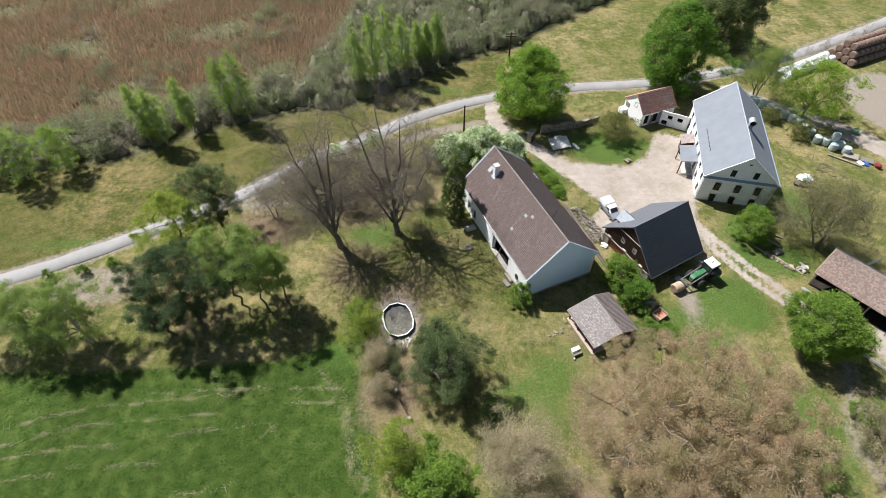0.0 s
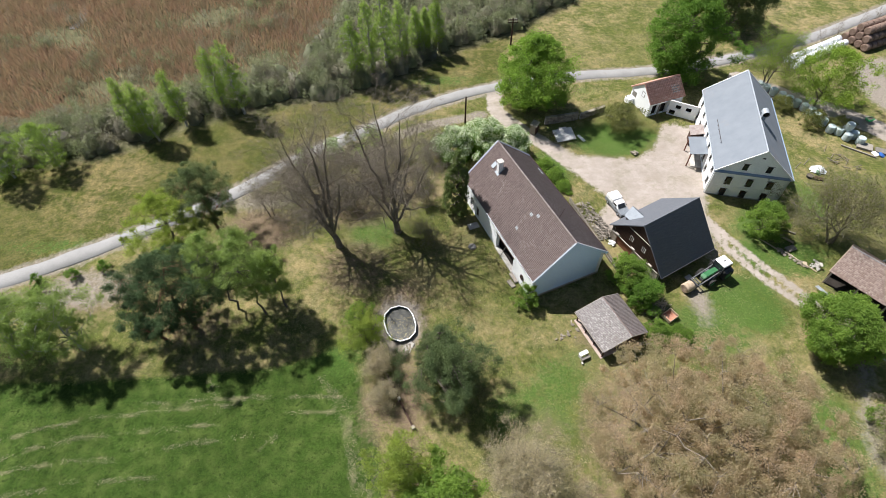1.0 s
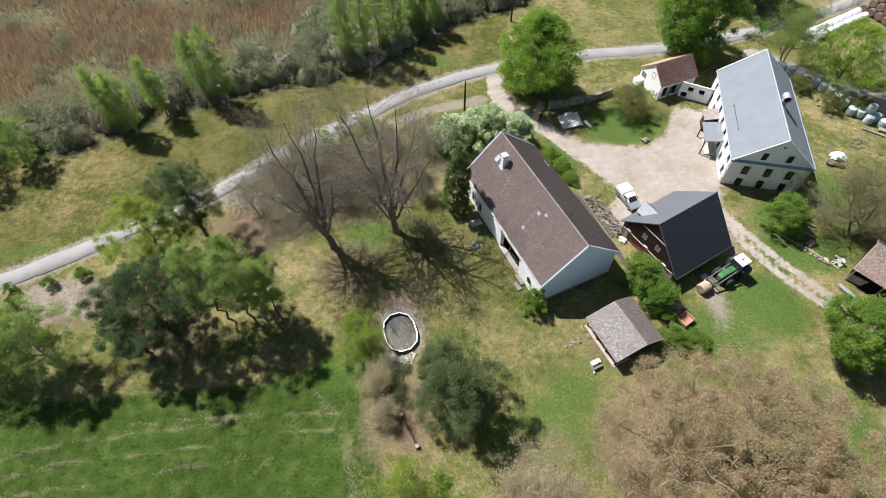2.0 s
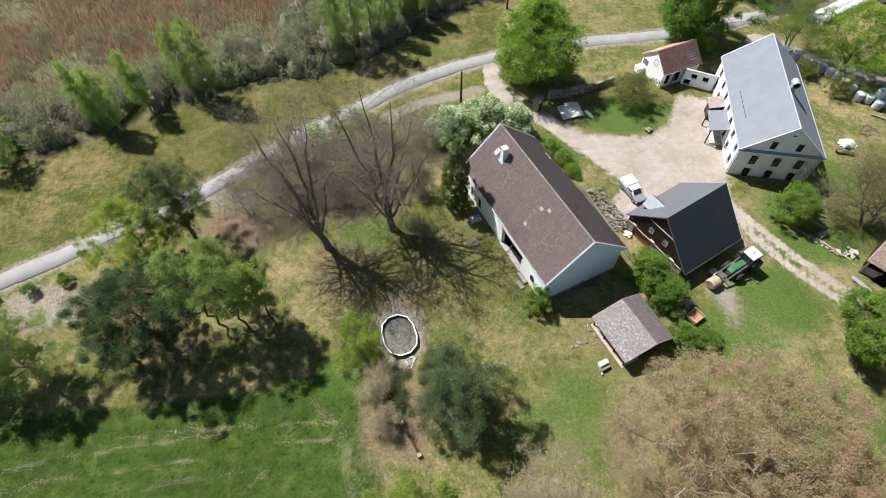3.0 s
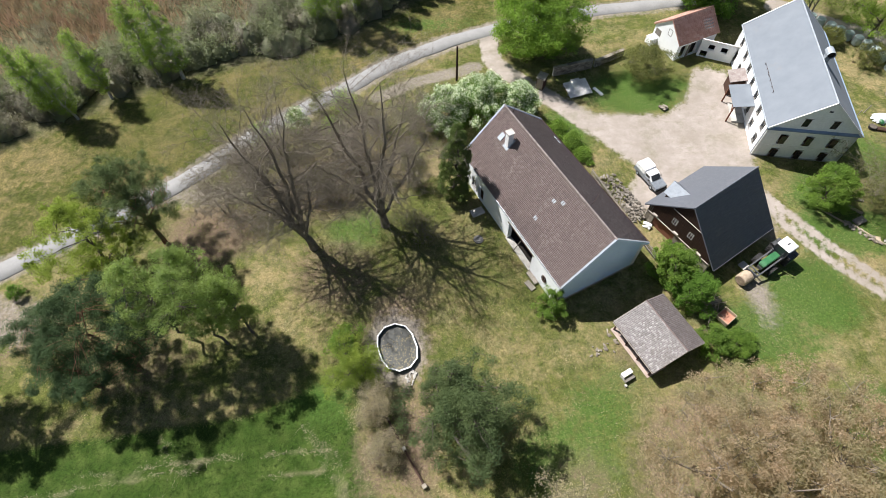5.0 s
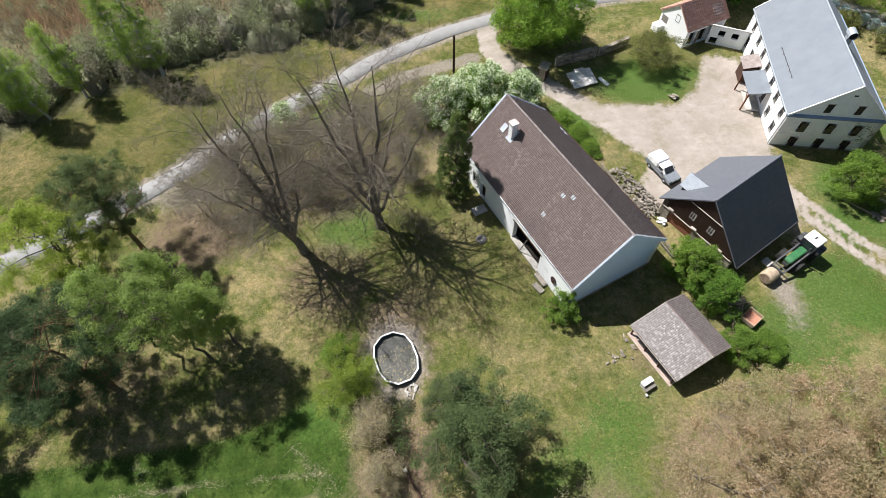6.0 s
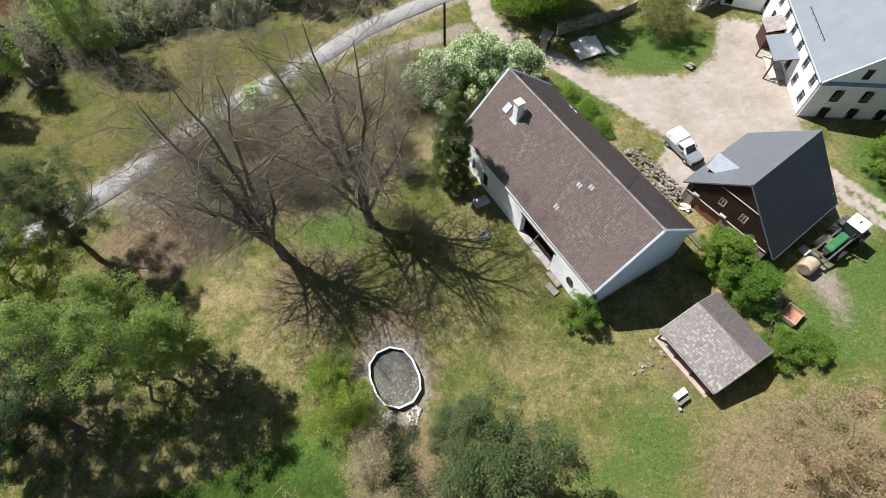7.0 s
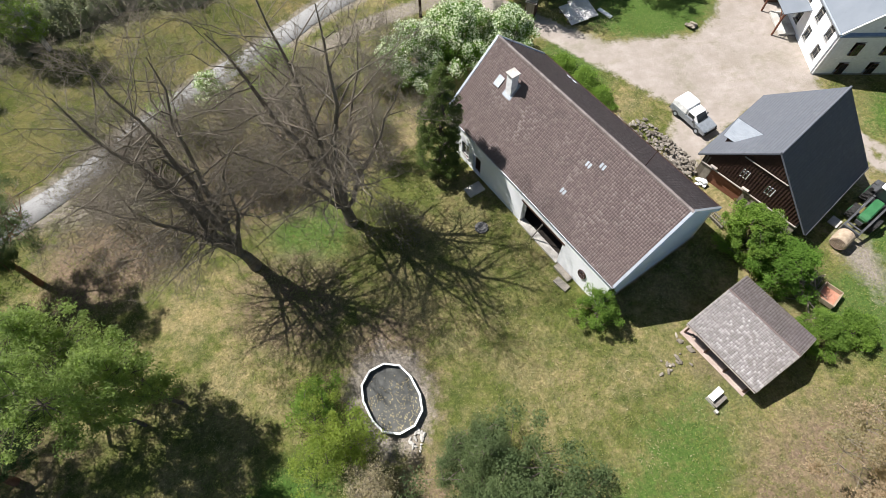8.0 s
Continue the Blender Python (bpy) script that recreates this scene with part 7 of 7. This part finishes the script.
# stacked old bales beyond the road, wrapped bales in rows
DIR = Vector((0.92, 0.40, 0)).normalized()
ACROSS = Vector((-DIR.y, DIR.x, 0))
proto = bale("round_bale", 79.6, 92.6, 0, math.degrees(math.atan2(DIR.y, DIR.x)), 0.72, 1.22, HAY_OLD, "brown weathered round bale in a long stack", "stacked bales")
for row, (count, level, shift) in enumerate(((4, 0, 0.0), (3, 1, 0.5), (2, 2, 1.0))):
    for k in range(count):
        for i in range(13):
            if row == 0 and k == 0 and i == 0:
                continue
            p = Vector((79.6, 92.6, 0)) + DIR * (1.42 * i + 0.3 * level) + ACROSS * (1.45 * (k + shift)) + Vector((0, 0, 1.22 * level))
            copy_thing(proto, Matrix.Translation(p) @ Matrix.Rotation(math.atan2(DIR.y, DIR.x) + 0.04 * math.sin(3.1 * i + k), 4, "Z"))
wrap = bale("wrapped_bale", 55.6, 81.8, 0, 20, 0.62, 1.2, WRAP_GREEN, "pale grey-green plastic-wrapped bale in a row", "wrapped bales", stand=True)
for x, y, z in ((56.3, 80.9, 0), (57.2, 79.9, 0), (58.1, 78.7, 0), (58.9, 77.6, 0), (59.7, 76.5, 0), (60.5, 75.4, 0), (61.2, 74.3, 0), (61.6, 72.9, 0), (61.9, 71.5, 0), (62.3, 69.8, 0), (63.4, 69.2, 0), (64.6, 69.6, 0), (65.2, 68.2, 0), (64.0, 67.8, 0), (64.2, 68.8, 1.2), (65.6, 66.8, 0)):
    copy_thing(wrap, pose(x, y, z, 0, 0, 37 * x))
white = bale("white_wrapped_bale", 64.2, 87.4, 0, 25, 0.64, 1.25, WRAP_WHITE, "white plastic-wrapped bale beyond the track", "white wrapped bales")
for i in range(1, 22):
    copy_thing(white, pose(64.2 + 1.2 * (i % 11) - 0.5 * (i // 11), 88.0 + 0.62 * (i % 11) + 1.4 * (i // 11), 0, 0, 0, 30 + 8 * math.sin(i)))


def pole(x, y, h, arms, label):
    p = thing("utility_pole", pose(x, y, 0), label, "pole")
    part("mast", tubed((0, 0, -0.2), (0.05, 0, h), 0.16, 0.12, n=10), DARK_TIMBER, p)
    if arms:
        for z in (h - 0.35, h - 0.85):
            arm = part("crossarm", boxed(-0.95, 0.95, -0.09, 0.09, z - 0.09, z + 0.09, 0.01), DARK_TIMBER, p)
            for xx in (-0.65, -0.3, 0.3, 0.65):
                part("insulator", tubed((xx, 0, z + 0.06), (xx, 0, z + 0.24), 0.05, 0.03, n=8), WHITE_PAINT, arm)


pole(3.85, 73.6, 5.4, False, "dark wooden pole beside the lane")
pole(13.7, 97.2, 5.4, True, "wooden utility pole with crossarms in the meadow")


RUBBLE = surface("heap_stone", (0.120, 0.106, 0.086), (0.225, 0.202, 0.170), 1.6, 0.9, vary=0.8, spec=0.15, bump=0.6, depth=0.03)
COVER_GREY = surface("weathered_cover", (0.110, 0.106, 0.100), (0.170, 0.164, 0.155), 1.5, 0.9, spec=0.15)


def stone_heap(name, pts, width, height, count, size, label, mat, seed, category="stone pile"):
    """A heap of single stones along a line."""
    rng = random.Random(seed)
    ob = thing(name, pose(pts[0][0], pts[0][1], 0), label, category)
    o = Vector((pts[0][0], pts[0][1], 0))
    line = [Vector((*p, 0)) - o for p in pts]
    for i in range(count):
        k = rng.randrange(len(line) - 1)
        d = line[k + 1] - line[k]
        s = rng.uniform(-1, 1)
        p = line[k] + d * rng.random() + Vector((-d.y, d.x, 0)).normalized() * s * width / 2
        z = height * (1 - abs(s)) * rng.random() ** 0.7
        part("stone", stone(bmesh.new(), p + Vector((0, 0, z + size * 0.2)), size * rng.uniform(0.6, 1.35), rng), mat, ob)


stone_heap("rubble_heap", [(19.6, 55.2), (20.6, 52.6), (21.6, 50.4), (22.2, 48.6)], 2.5, 0.6, 300, 0.30, "long heap of grey and tan building stones", RUBBLE, 5)
stone_heap("edging_stones", [(44.3, 46.3), (45.5, 44.8), (47.0, 43.2)], 0.7, 0.15, 34, 0.36, "row of loose stones along the track", STONE, 6)
stone_heap("white_stones", [(47.9, 43.9), (48.6, 43.0)], 1.3, 0.6, 34, 0.40, "heap of pale grey stones", CONCRETE, 7)
stone_heap("garden_stones", [(15.6, 35.9), (15.1, 34.4), (14.6, 33.6)], 1.3, 0.08, 12, 0.36, "scattered grey stones beside the hut", STONE, 8)
stone_heap("yard_boulder", [(29.6, 65.5), (30.1, 65.6)], 0.4, 0.5, 9, 0.62, "small cairn of dark boulders at the yard's edge", STONE, 9)
stone_heap("lawn_stones", [(12.8, 33.2), (14.0, 34.8), (13.2, 32.4)], 0.8, 0.02, 8, 0.30, "single stones lying in the grass", STONE, 10)
stone_heap("pool_stones", [(-5.0, 32.7), (-4.0, 33.2)], 1.4, 0.08, 18, 0.26, "loose stones at the end of the pool", CONCRETE, 11)
stone_heap("bag_heap", [(22.3, 48.0), (22.8, 47.6)], 0.6, 0.45, 8, 0.5, "pale sacks at the end of the stone heap", WHITE_PAINT, 12)


def picket_fence(pts, height, gap, label, mat, name="picket_fence"):
    f = thing(name, pose(pts[0][0], pts[0][1], 0), label, "fence")
    o = Vector((pts[0][0], pts[0][1], 0))
    rng = random.Random(3)
    for a, b in zip(pts, pts[1:]):
        a, b = Vector((*a, 0)) - o, Vector((*b, 0)) - o
        d = (b - a).normalized()
        n = int((b - a).length / gap)
        deg = math.degrees(math.atan2(d.y, d.x))
        for z in (height * 0.3, height * 0.78):
            part("rail", boxed(0, (b - a).length, -0.03, 0.03, z, z + 0.08, m=Matrix.Translation(a) @ Matrix.Rotation(radians(deg), 4, "Z")), mat, f)
        for i in range(n + 1):
            p = a + d * gap * i
            m = Matrix.Translation(p) @ Matrix.Rotation(radians(deg), 4, "Z") @ Matrix.Rotation(rng.uniform(-0.05, 0.05), 4, "Y")
            part("picket", boxed(-0.035, 0.035, 0.032, 0.06, 0.02, height * rng.uniform(0.93, 1.05), m=m), mat, f)


picket_fence([(18.0, 55.6), (19.2, 51.8), (20.5, 47.9), (22.1, 43.3)], 1.15, 0.17, "weathered grey picket fence behind the barn", GREY_TIMBER)


def garden_wall(pts, height, label):
    w = thing("garden_wall", pose(pts[0][0], pts[0][1], 0), label, "wall", kind="structure")
    o = Vector((pts[0][0], pts[0][1], 0))
    a, b = Vector((*pts[0], 0)) - o, Vector((*pts[1], 0)) - o
    d = b - a
    m = Matrix.Rotation(math.atan2(d.y, d.x), 4, "Z")
    rng = random.Random(9)
    part("wall_core", boxed(0.02, d.length - 0.02, -0.17, 0.17, 0, height - 0.04, m=m), CONCRETE, w)
    z = 0.0
    while z < height - 0.1:
        h = rng.uniform(0.2, 0.28)
        x = -rng.uniform(0, 0.2)
        while x < d.length - 0.1:
            l = rng.uniform(0.3, 0.6)
            out = rng.uniform(0.18, 0.215)
            part("stone", boxed(max(x, 0), min(x + l, d.length) - 0.02, -out, -0.10, z + 0.01, min(z + h, height) - 0.01, 0.015, m=m), STONE, w)
            x += l
        z += h
    x = 0.0
    while x < d.length:
        l = rng.uniform(0.5, 0.8)
        part("coping", boxed(x, min(x + l, d.length) - 0.015, -0.25, 0.25, height - 0.03 + rng.uniform(-0.01, 0.02), height + 0.08, 0.015, m=m), STONE, w)
        x += l


garden_wall([(16.9, 73.2), (22.5, 74.3)], 1.35, "high grey stone garden wall at the farm entrance")
garden_wall([(22.9, 74.4), (27.4, 76.4)], 0.95, "lower grey stone garden wall")


def gate_kiosk():
    k = thing("wooden_cabinet", pose(14.9, 71.2, 0, 0, 0, -35), "dark weathered wooden cabinet beside the entrance", "cabinet")
    part("body", boxed(-0.5, 0.5, -0.55, 0.55, 0, 1.75, 0.02), DARK_TIMBER, k)
    part("door", boxed(-0.42, 0.42, -0.6, -0.56, 0.1, 1.65), GREY_TIMBER, k)
    part("lid", slab(bmesh.new(), [(-0.6, -0.65, 1.72), (0.6, -0.65, 1.72), (0.6, 0.65, 1.95), (-0.6, 0.65, 1.95)], 0.06), GREY_TIMBER, k)


gate_kiosk()


FADED_SHEET = surface("faded_sheet", (0.50, 0.47, 0.45), (0.66, 0.64, 0.62), 1.2, 0.7, spec=0.2, stain=(0.36, 0.31, 0.28), stain_at=0.56)


def sheets():
    s = thing("corrugated_sheets", pose(19.2, 70.2, 0, 0, 0, 12) @ Matrix.Scale(1.25, 4), "stack of white corrugated sheets lying on the grass", "sheets")
    rng = random.Random(4)
    for k in range(4):
        bm = bmesh.new()
        m = pose(-0.9 + 0.5 * k, rng.uniform(-0.15, 0.15), 0.18 + 0.03 * k, 4, rng.uniform(-2, 2), rng.uniform(-6, 6))
        for i in range(7):
            x = i * 0.15
            for q, (za, zb) in enumerate(((0, 0.04), (0.04, 0))):
                vs = [bm.verts.new(m @ Vector(p)) for p in ((x + 0.075 * q, -1.1, za), (x + 0.075 * (q + 1), -1.1, zb), (x + 0.075 * (q + 1), 1.1, zb), (x + 0.075 * q, 1.1, za))]
                lo = [bm.verts.new(v.co - Vector((0, 0, 0.012))) for v in vs]
                bm.faces.new(vs)
                bm.faces.new(lo[::-1])
                for e in range(4):
                    g = (e + 1) % 4
                    bm.faces.new((vs[e], lo[e], lo[g], vs[g]))
        bmesh.ops.remove_doubles(bm, verts=bm.verts[:], dist=0.002)
        part("sheet", bm, FADED_SHEET, s)
    part("bearer", boxed(-1.0, 1.6, -0.7, -0.55, 0, 0.16), GREY_TIMBER, s)
    part("bearer", boxed(-1.0, 1.6, 0.55, 0.7, 0, 0.22), GREY_TIMBER, s)


sheets()


def plank(name, x, y, deg, l, w, h, mat, label, z=0.0, tilt=0.0, category="timber"):
    ob = thing(name, pose(x, y, z, 0, -tilt, deg), label, category)
    part("board", boxed(-l / 2, l / 2, -w / 2, w / 2, 0, h, min(0.012, h / 4)), mat, ob)


plank("white_board", 22.3, 69.5, 118, 1.7, 0.45, 0.12, WHITE_PAINT, "white board lying in the lush grass")
plank("long_beam", 43.4, 47.2, -48, 3.6, 0.16, 0.14, PALE_TIMBER, "long pale beam lying below the shrub")
plank("beam", 45.8, 48.6, -55, 1.7, 0.22, 0.18, GREY_TIMBER, "short grey beam in the grass")
plank("beam", 46.3, 47.8, -48, 1.8, 0.3, 0.16, PALE_TIMBER, "pale offcut beam in the grass")
plank("beam", 47.0, 49.2, -30, 1.9, 0.25, 0.2, GREY_TIMBER, "weathered beam near the shrub")
plank("long_beam", 46.5, 44.1, -52, 4.4, 0.12, 0.12, PALE_TIMBER, "long thin pole lying beside the track")
plank("board_stack", 46.1, 46.2, 20, 1.3, 0.8, 0.25, GREY_TIMBER, "low stack of grey boards", category="boards")
plank("pallet_board", 46.9, 43.6, 70, 0.9, 0.5, 0.1, PALE_TIMBER, "pale board leaning by the stones", category="boards")
plank("doorstep", 4.0, 51.5, 20, 1.5, 1.0, 0.14, CONCRETE, "pale stone doorstep slab", category="slab")
plank("old_planks", 8.7, 42.5, 113, 1.6, 0.5, 0.2, GREY_TIMBER, "stack of grey planks against the barn", category="boards")
plank("old_planks", 8.3, 41.6, 120, 1.2, 0.6, 0.16, GREY_TIMBER, "loose grey planks beside the barn", category="boards")
plank("plank", 26.5, 34.4, -50, 1.6, 0.14, 0.06, PALE_TIMBER, "pale plank in the undergrowth")
plank("beam", 64.6, 64.9, -38, 5.0, 0.2, 0.2, GREY_TIMBER, "grey beam of a dismantled frame")
plank("board_stack", 66.0, 65.9, -30, 2.2, 1.6, 0.35, GREY_TIMBER, "stack of weathered boards by the track", category="boards")
plank("board_stack", 68.1, 64.7, -30, 1.8, 1.2, 0.3, GREY_TIMBER, "grey boards by the track", category="boards")


def well_cover():
    w = thing("well_cover", pose(3.65, 47.8, 0), "round grey concrete well cover on the lawn", "cover")
    part("disc", tubed((0, 0, -0.05), (0, 0, 0.12), 0.55, 0.53, n=24), COVER_GREY, w)
    part("lid", tubed((0, 0, 0.12), (0, 0, 0.17), 0.36, 0.34, n=20), COVER_GREY, w)


well_cover()


def bench():
    b = thing("garden_bench", pose(15.7, 31.15, 0, 0, 0, 24), "small white-topped bench on grey blocks", "bench")
    part("top", boxed(-0.55, 0.55, -0.02, 0.45, 0.62, 0.70, 0.015), WHITE_PAINT, b, "white top board")
    part("seat", boxed(-0.55, 0.55, -0.45, -0.1, 0.34, 0.40, 0.01), GREY_TIMBER, b)
    for x in (-0.42, 0.42):
        part("leg", boxed(x - 0.08, x + 0.08, -0.4, 0.4, 0, 0.34, 0.01), CONCRETE, b)
        part("leg", boxed(x - 0.06, x + 0.06, 0.1, 0.35, 0.34, 0.62, 0.01), CONCRETE, b)
    part("block", boxed(-0.75, -0.55, -0.75, -0.5, 0, 0.25, 0.02), CONCRETE, b)


bench()


def crate():
    c = thing("trailer_crate", pose(27.05, 36.2, 0, 0, 0, 33), "open wooden crate with a rust-brown floor", "crate")
    part("floor", boxed(-0.72, 0.72, -0.62, 0.62, 0.12, 0.17), RUSTY, c, "rust-brown floor")
    for a in ((-0.76, 0.76, -0.67, -0.62), (-0.76, 0.76, 0.62, 0.67)):
        part("side_board", boxed(*a, 0.1, 0.58, 0.01), PALE_TIMBER, c)
    for a in ((-0.77, -0.72, -0.62, 0.62), (0.72, 0.77, -0.62, 0.62)):
        part("end_board", boxed(*a, 0.1, 0.58, 0.01), PALE_TIMBER, c)
    for x in (-0.6, 0.6):
        part("skid", boxed(x - 0.06, x + 0.06, -0.6, 0.6, 0, 0.12), GREY_TIMBER, c)


crate()


def firewood(x, y, count, spread, seed, label, mat):
    rng = random.Random(seed)
    w = thing("firewood_pile", pose(x, y, 0), label, "firewood")
    for i in range(count):
        a, z = rng.uniform(0, math.tau), 0.05 + 0.3 * rng.random()
        l = rng.uniform(0.4, 0.9)
        c = Vector((rng.gauss(0, spread), rng.gauss(0, spread), z))
        d = Vector((math.cos(a), math.sin(a), rng.uniform(-0.15, 0.15))) * l
        part("log", tubed(c - d, c + d, rng.uniform(0.025, 0.06), n=6), mat, w)


firewood(26.6, 38.0, 16, 0.25, 1, "small pile of pale firewood", PALE_TIMBER)
firewood(25.4, 37.3, 30, 0.6, 2, "tangled heap of dark branches", BARK_GREY)
firewood(60.8, 63.4, 18, 1.0, 3, "cut branches lying in the rough grass", BARK_GREY)


def low_wall():
    w = thing("garden_edging", pose(-7.1, 29.6, 0, 0, 0, math.degrees(math.atan2(-6.2, 3.1))), "low dark timber edging between garden and field", "edging")
    part("board", boxed(0, 3.4, -0.08, 0.08, 0, 0.34, 0.01), DARK_TIMBER, w)
    part("board", boxed(3.5, 6.9, -0.08, 0.08, 0, 0.30, 0.01), DARK_TIMBER, w)
    part("post", boxed(3.3, 3.6, -0.15, 0.15, 0, 0.6, 0.02), CONCRETE, w, "grey stone post")
    part("end_block", boxed(6.8, 7.2, -0.2, 0.2, 0, 0.35, 0.03), STONE, w)


low_wall()


def hurdle(x, y, deg, l, h, lean, n, label):
    g = thing("metal_hurdle", pose(x, y, 0, lean, 0, deg), label, "gate")
    for k in range(n):
        z = 0.08 + (h - 0.1) * k / (n - 1)
        part("bar", tubed((0, 0, z), (l, 0, z), 0.028, n=6), ZINC, g)
    for xx in (0, l / 2, l):
        part("upright", tubed((xx, 0, 0), (xx, 0, h), 0.032, n=6), ZINC, g)


hurdle(47.2, 40.3, -62, 2.4, 1.2, 62, 8, "grey metal hurdle leaning by the cart shed")
hurdle(47.6, 38.4, -58, 2.0, 1.2, 70, 7, "grey metal hurdle lying by the cart shed")
hurdle(48.8, 31.4, -52, 5.5, 1.3, 35, 9, "long grey metal field gate in the grass")
hurdle(55.4, 43.0, 20, 3.5, 1.3, 8, 9, "grey metal hay feeder panel behind the shed")


def tarp_heap():
    t = thing("white_tarpaulin", pose(56.4, 60.9, 0), "crumpled white tarpaulin over a green heap", "tarpaulin")
    rng = random.Random(12)
    bm = bmesh.new()
    n = 14
    grid = [[bm.verts.new(((i / n - 0.5) * 2.4, (j / n - 0.5) * 1.9, 0.06 + 0.75 * max(0, 1 - ((i / n - 0.5) ** 2 + (j / n - 0.5) ** 2) * 4.6) + rng.uniform(0, 0.14))) for j in range(n + 1)] for i in range(n + 1)]
    for i in range(n):
        for j in range(n):
            if (i - n / 2) ** 2 + (j - n / 2) ** 2 < (n / 2 + rng.uniform(-0.5, 0.6)) ** 2:
                bm.faces.new((grid[i][j], grid[i + 1][j], grid[i + 1][j + 1], grid[i][j + 1]))
    bmesh.ops.delete(bm, geom=[v for v in bm.verts if not v.link_faces], context="VERTS")
    bmesh.ops.solidify(bm, geom=bm.faces[:], thickness=0.02)
    part("sheet", bm, WRAP_WHITE, t)
    part("core", stone(bmesh.new(), (-0.3, -0.55, 0.35), 0.9, rng), GREEN_PAINT, t)
    tub = thing("black_tub", pose(54.6, 59.6, 0), "black round tub on the grass", "tub")
    part("wall", tubed((0, 0, 0), (0, 0, 0.35), 0.42, 0.48, n=18), RUBBER, tub)
    part("soil", tubed((0, 0, 0.35), (0, 0, 0.37), 0.42, n=18), BARK, tub)
    box_ = thing("wooden_box", pose(55.7, 59.1, 0, 0, 0, -20), "low brown wooden box on the grass", "box")
    part("body", boxed(-0.7, 0.7, -0.3, 0.3, 0, 0.3, 0.02), DARK_TIMBER, box_)


tarp_heap()


def barrow():
    w = thing("wheelbarrow", pose(69.6, 71.9, 0, 0, 0, 15), "bright green wheelbarrow on the bare track", "wheelbarrow")
    bm = prism(bmesh.new(), [(-0.55, 0.75), (0.65, 0.75), (0.4, 0.32), (-0.3, 0.32)], "y", -0.38, 0.38)
    part("tray", bm, BRIGHT_GREEN, w)
    part("load", boxed(-0.45, 0.55, -0.32, 0.32, 0.75, 0.78), BARK, w)
    part("wheel", tubed((0.62, -0.06, 0.2), (0.62, 0.06, 0.2), 0.2, n=16), RUBBER, w)
    for s in (-1, 1):
        part("handle", tubed((0.6, s * 0.1, 0.22), (-1.0, s * 0.32, 0.62), 0.025, n=6), MACHINE, w)
        part("leg", tubed((-0.3, s * 0.28, 0.4), (-0.35, s * 0.28, 0), 0.022, n=6), MACHINE, w)
    s = thing("sun_tarp", pose(67.3, 64.0, 0, 0, 0, -10), "blue and white plastic sheet lying in the grass", "sheet")
    part("blue_sheet", stone(bmesh.new(), (0.4, 0, 0.12), 1.2, random.Random(2), 0.25), BLUE_PLASTIC, s)
    part("white_sheet", stone(bmesh.new(), (-0.5, 0.2, 0.12), 1.0, random.Random(3), 0.25), WRAP_WHITE, s)
    r = thing("sack", pose(69.0, 63.2, 0), "dark red sack standing in the grass", "sack")
    part("cloth", stone(bmesh.new(), (0, 0, 0.4), 0.9, random.Random(5), 0.9), RED_PLASTIC, r)


barrow()
for i, (x, y) in enumerate(((53.4, 61.6), (55.0, 62.3), (51.6, 60.6))):
    p = thing("fence_post", pose(x, y, 0, 4, 6, 20 * i), "short grey fence post in the grass", "post")
    part("stake", tubed((0, 0, -0.2), (0, 0, 1.3), 0.06, 0.05, n=8), GREY_TIMBER, p)
for i, (x, y, h) in enumerate(((71.6, 93.6, 4.2), (76.5, 97.2, 4.0), (81.5, 99.6, 4.6), (86.0, 102.0, 4.2))):
    bare("bare_sapling", x, y, h, "thin leafless sapling beside the road", 501 + i, 1, BARK_GREY, spread=0.5, levels=4, trunk=0.05, kids=(5, 3, 3))


def stream():
    bm = bmesh.new()
    pts = [(-82, 127), (-79, 121), (-75.5, 115.5), (-73.6, 110), (-74.4, 106.5)]
    rows = []
    for i, (x, y) in enumerate(pts):
        rows.append([bm.verts.new((x - 0.8 - 0.3 * (i % 2), y, 0.04)), bm.verts.new((x + 0.8, y, 0.04))])
    for a, b in zip(rows, rows[1:]):
        bm.faces.new((a[0], a[1], b[1], b[0]))
    n = Nodes("stream_water")
    m = n.finish(n.mix(n.noise(0.7), (0.10, 0.10, 0.10), (0.26, 0.25, 0.24)), 0.12, 0.0, 0.5)
    tagged(part("stream", bm, m), "narrow glinting stream in the marsh", "water", kind="structure")


stream()


picket_fence([(-17.4, 57.6), (-12.8, 59.7), (-8.2, 62.0)], 0.95, 0.2, "old pale picket fence behind the bare trees", PALE_BEAM)
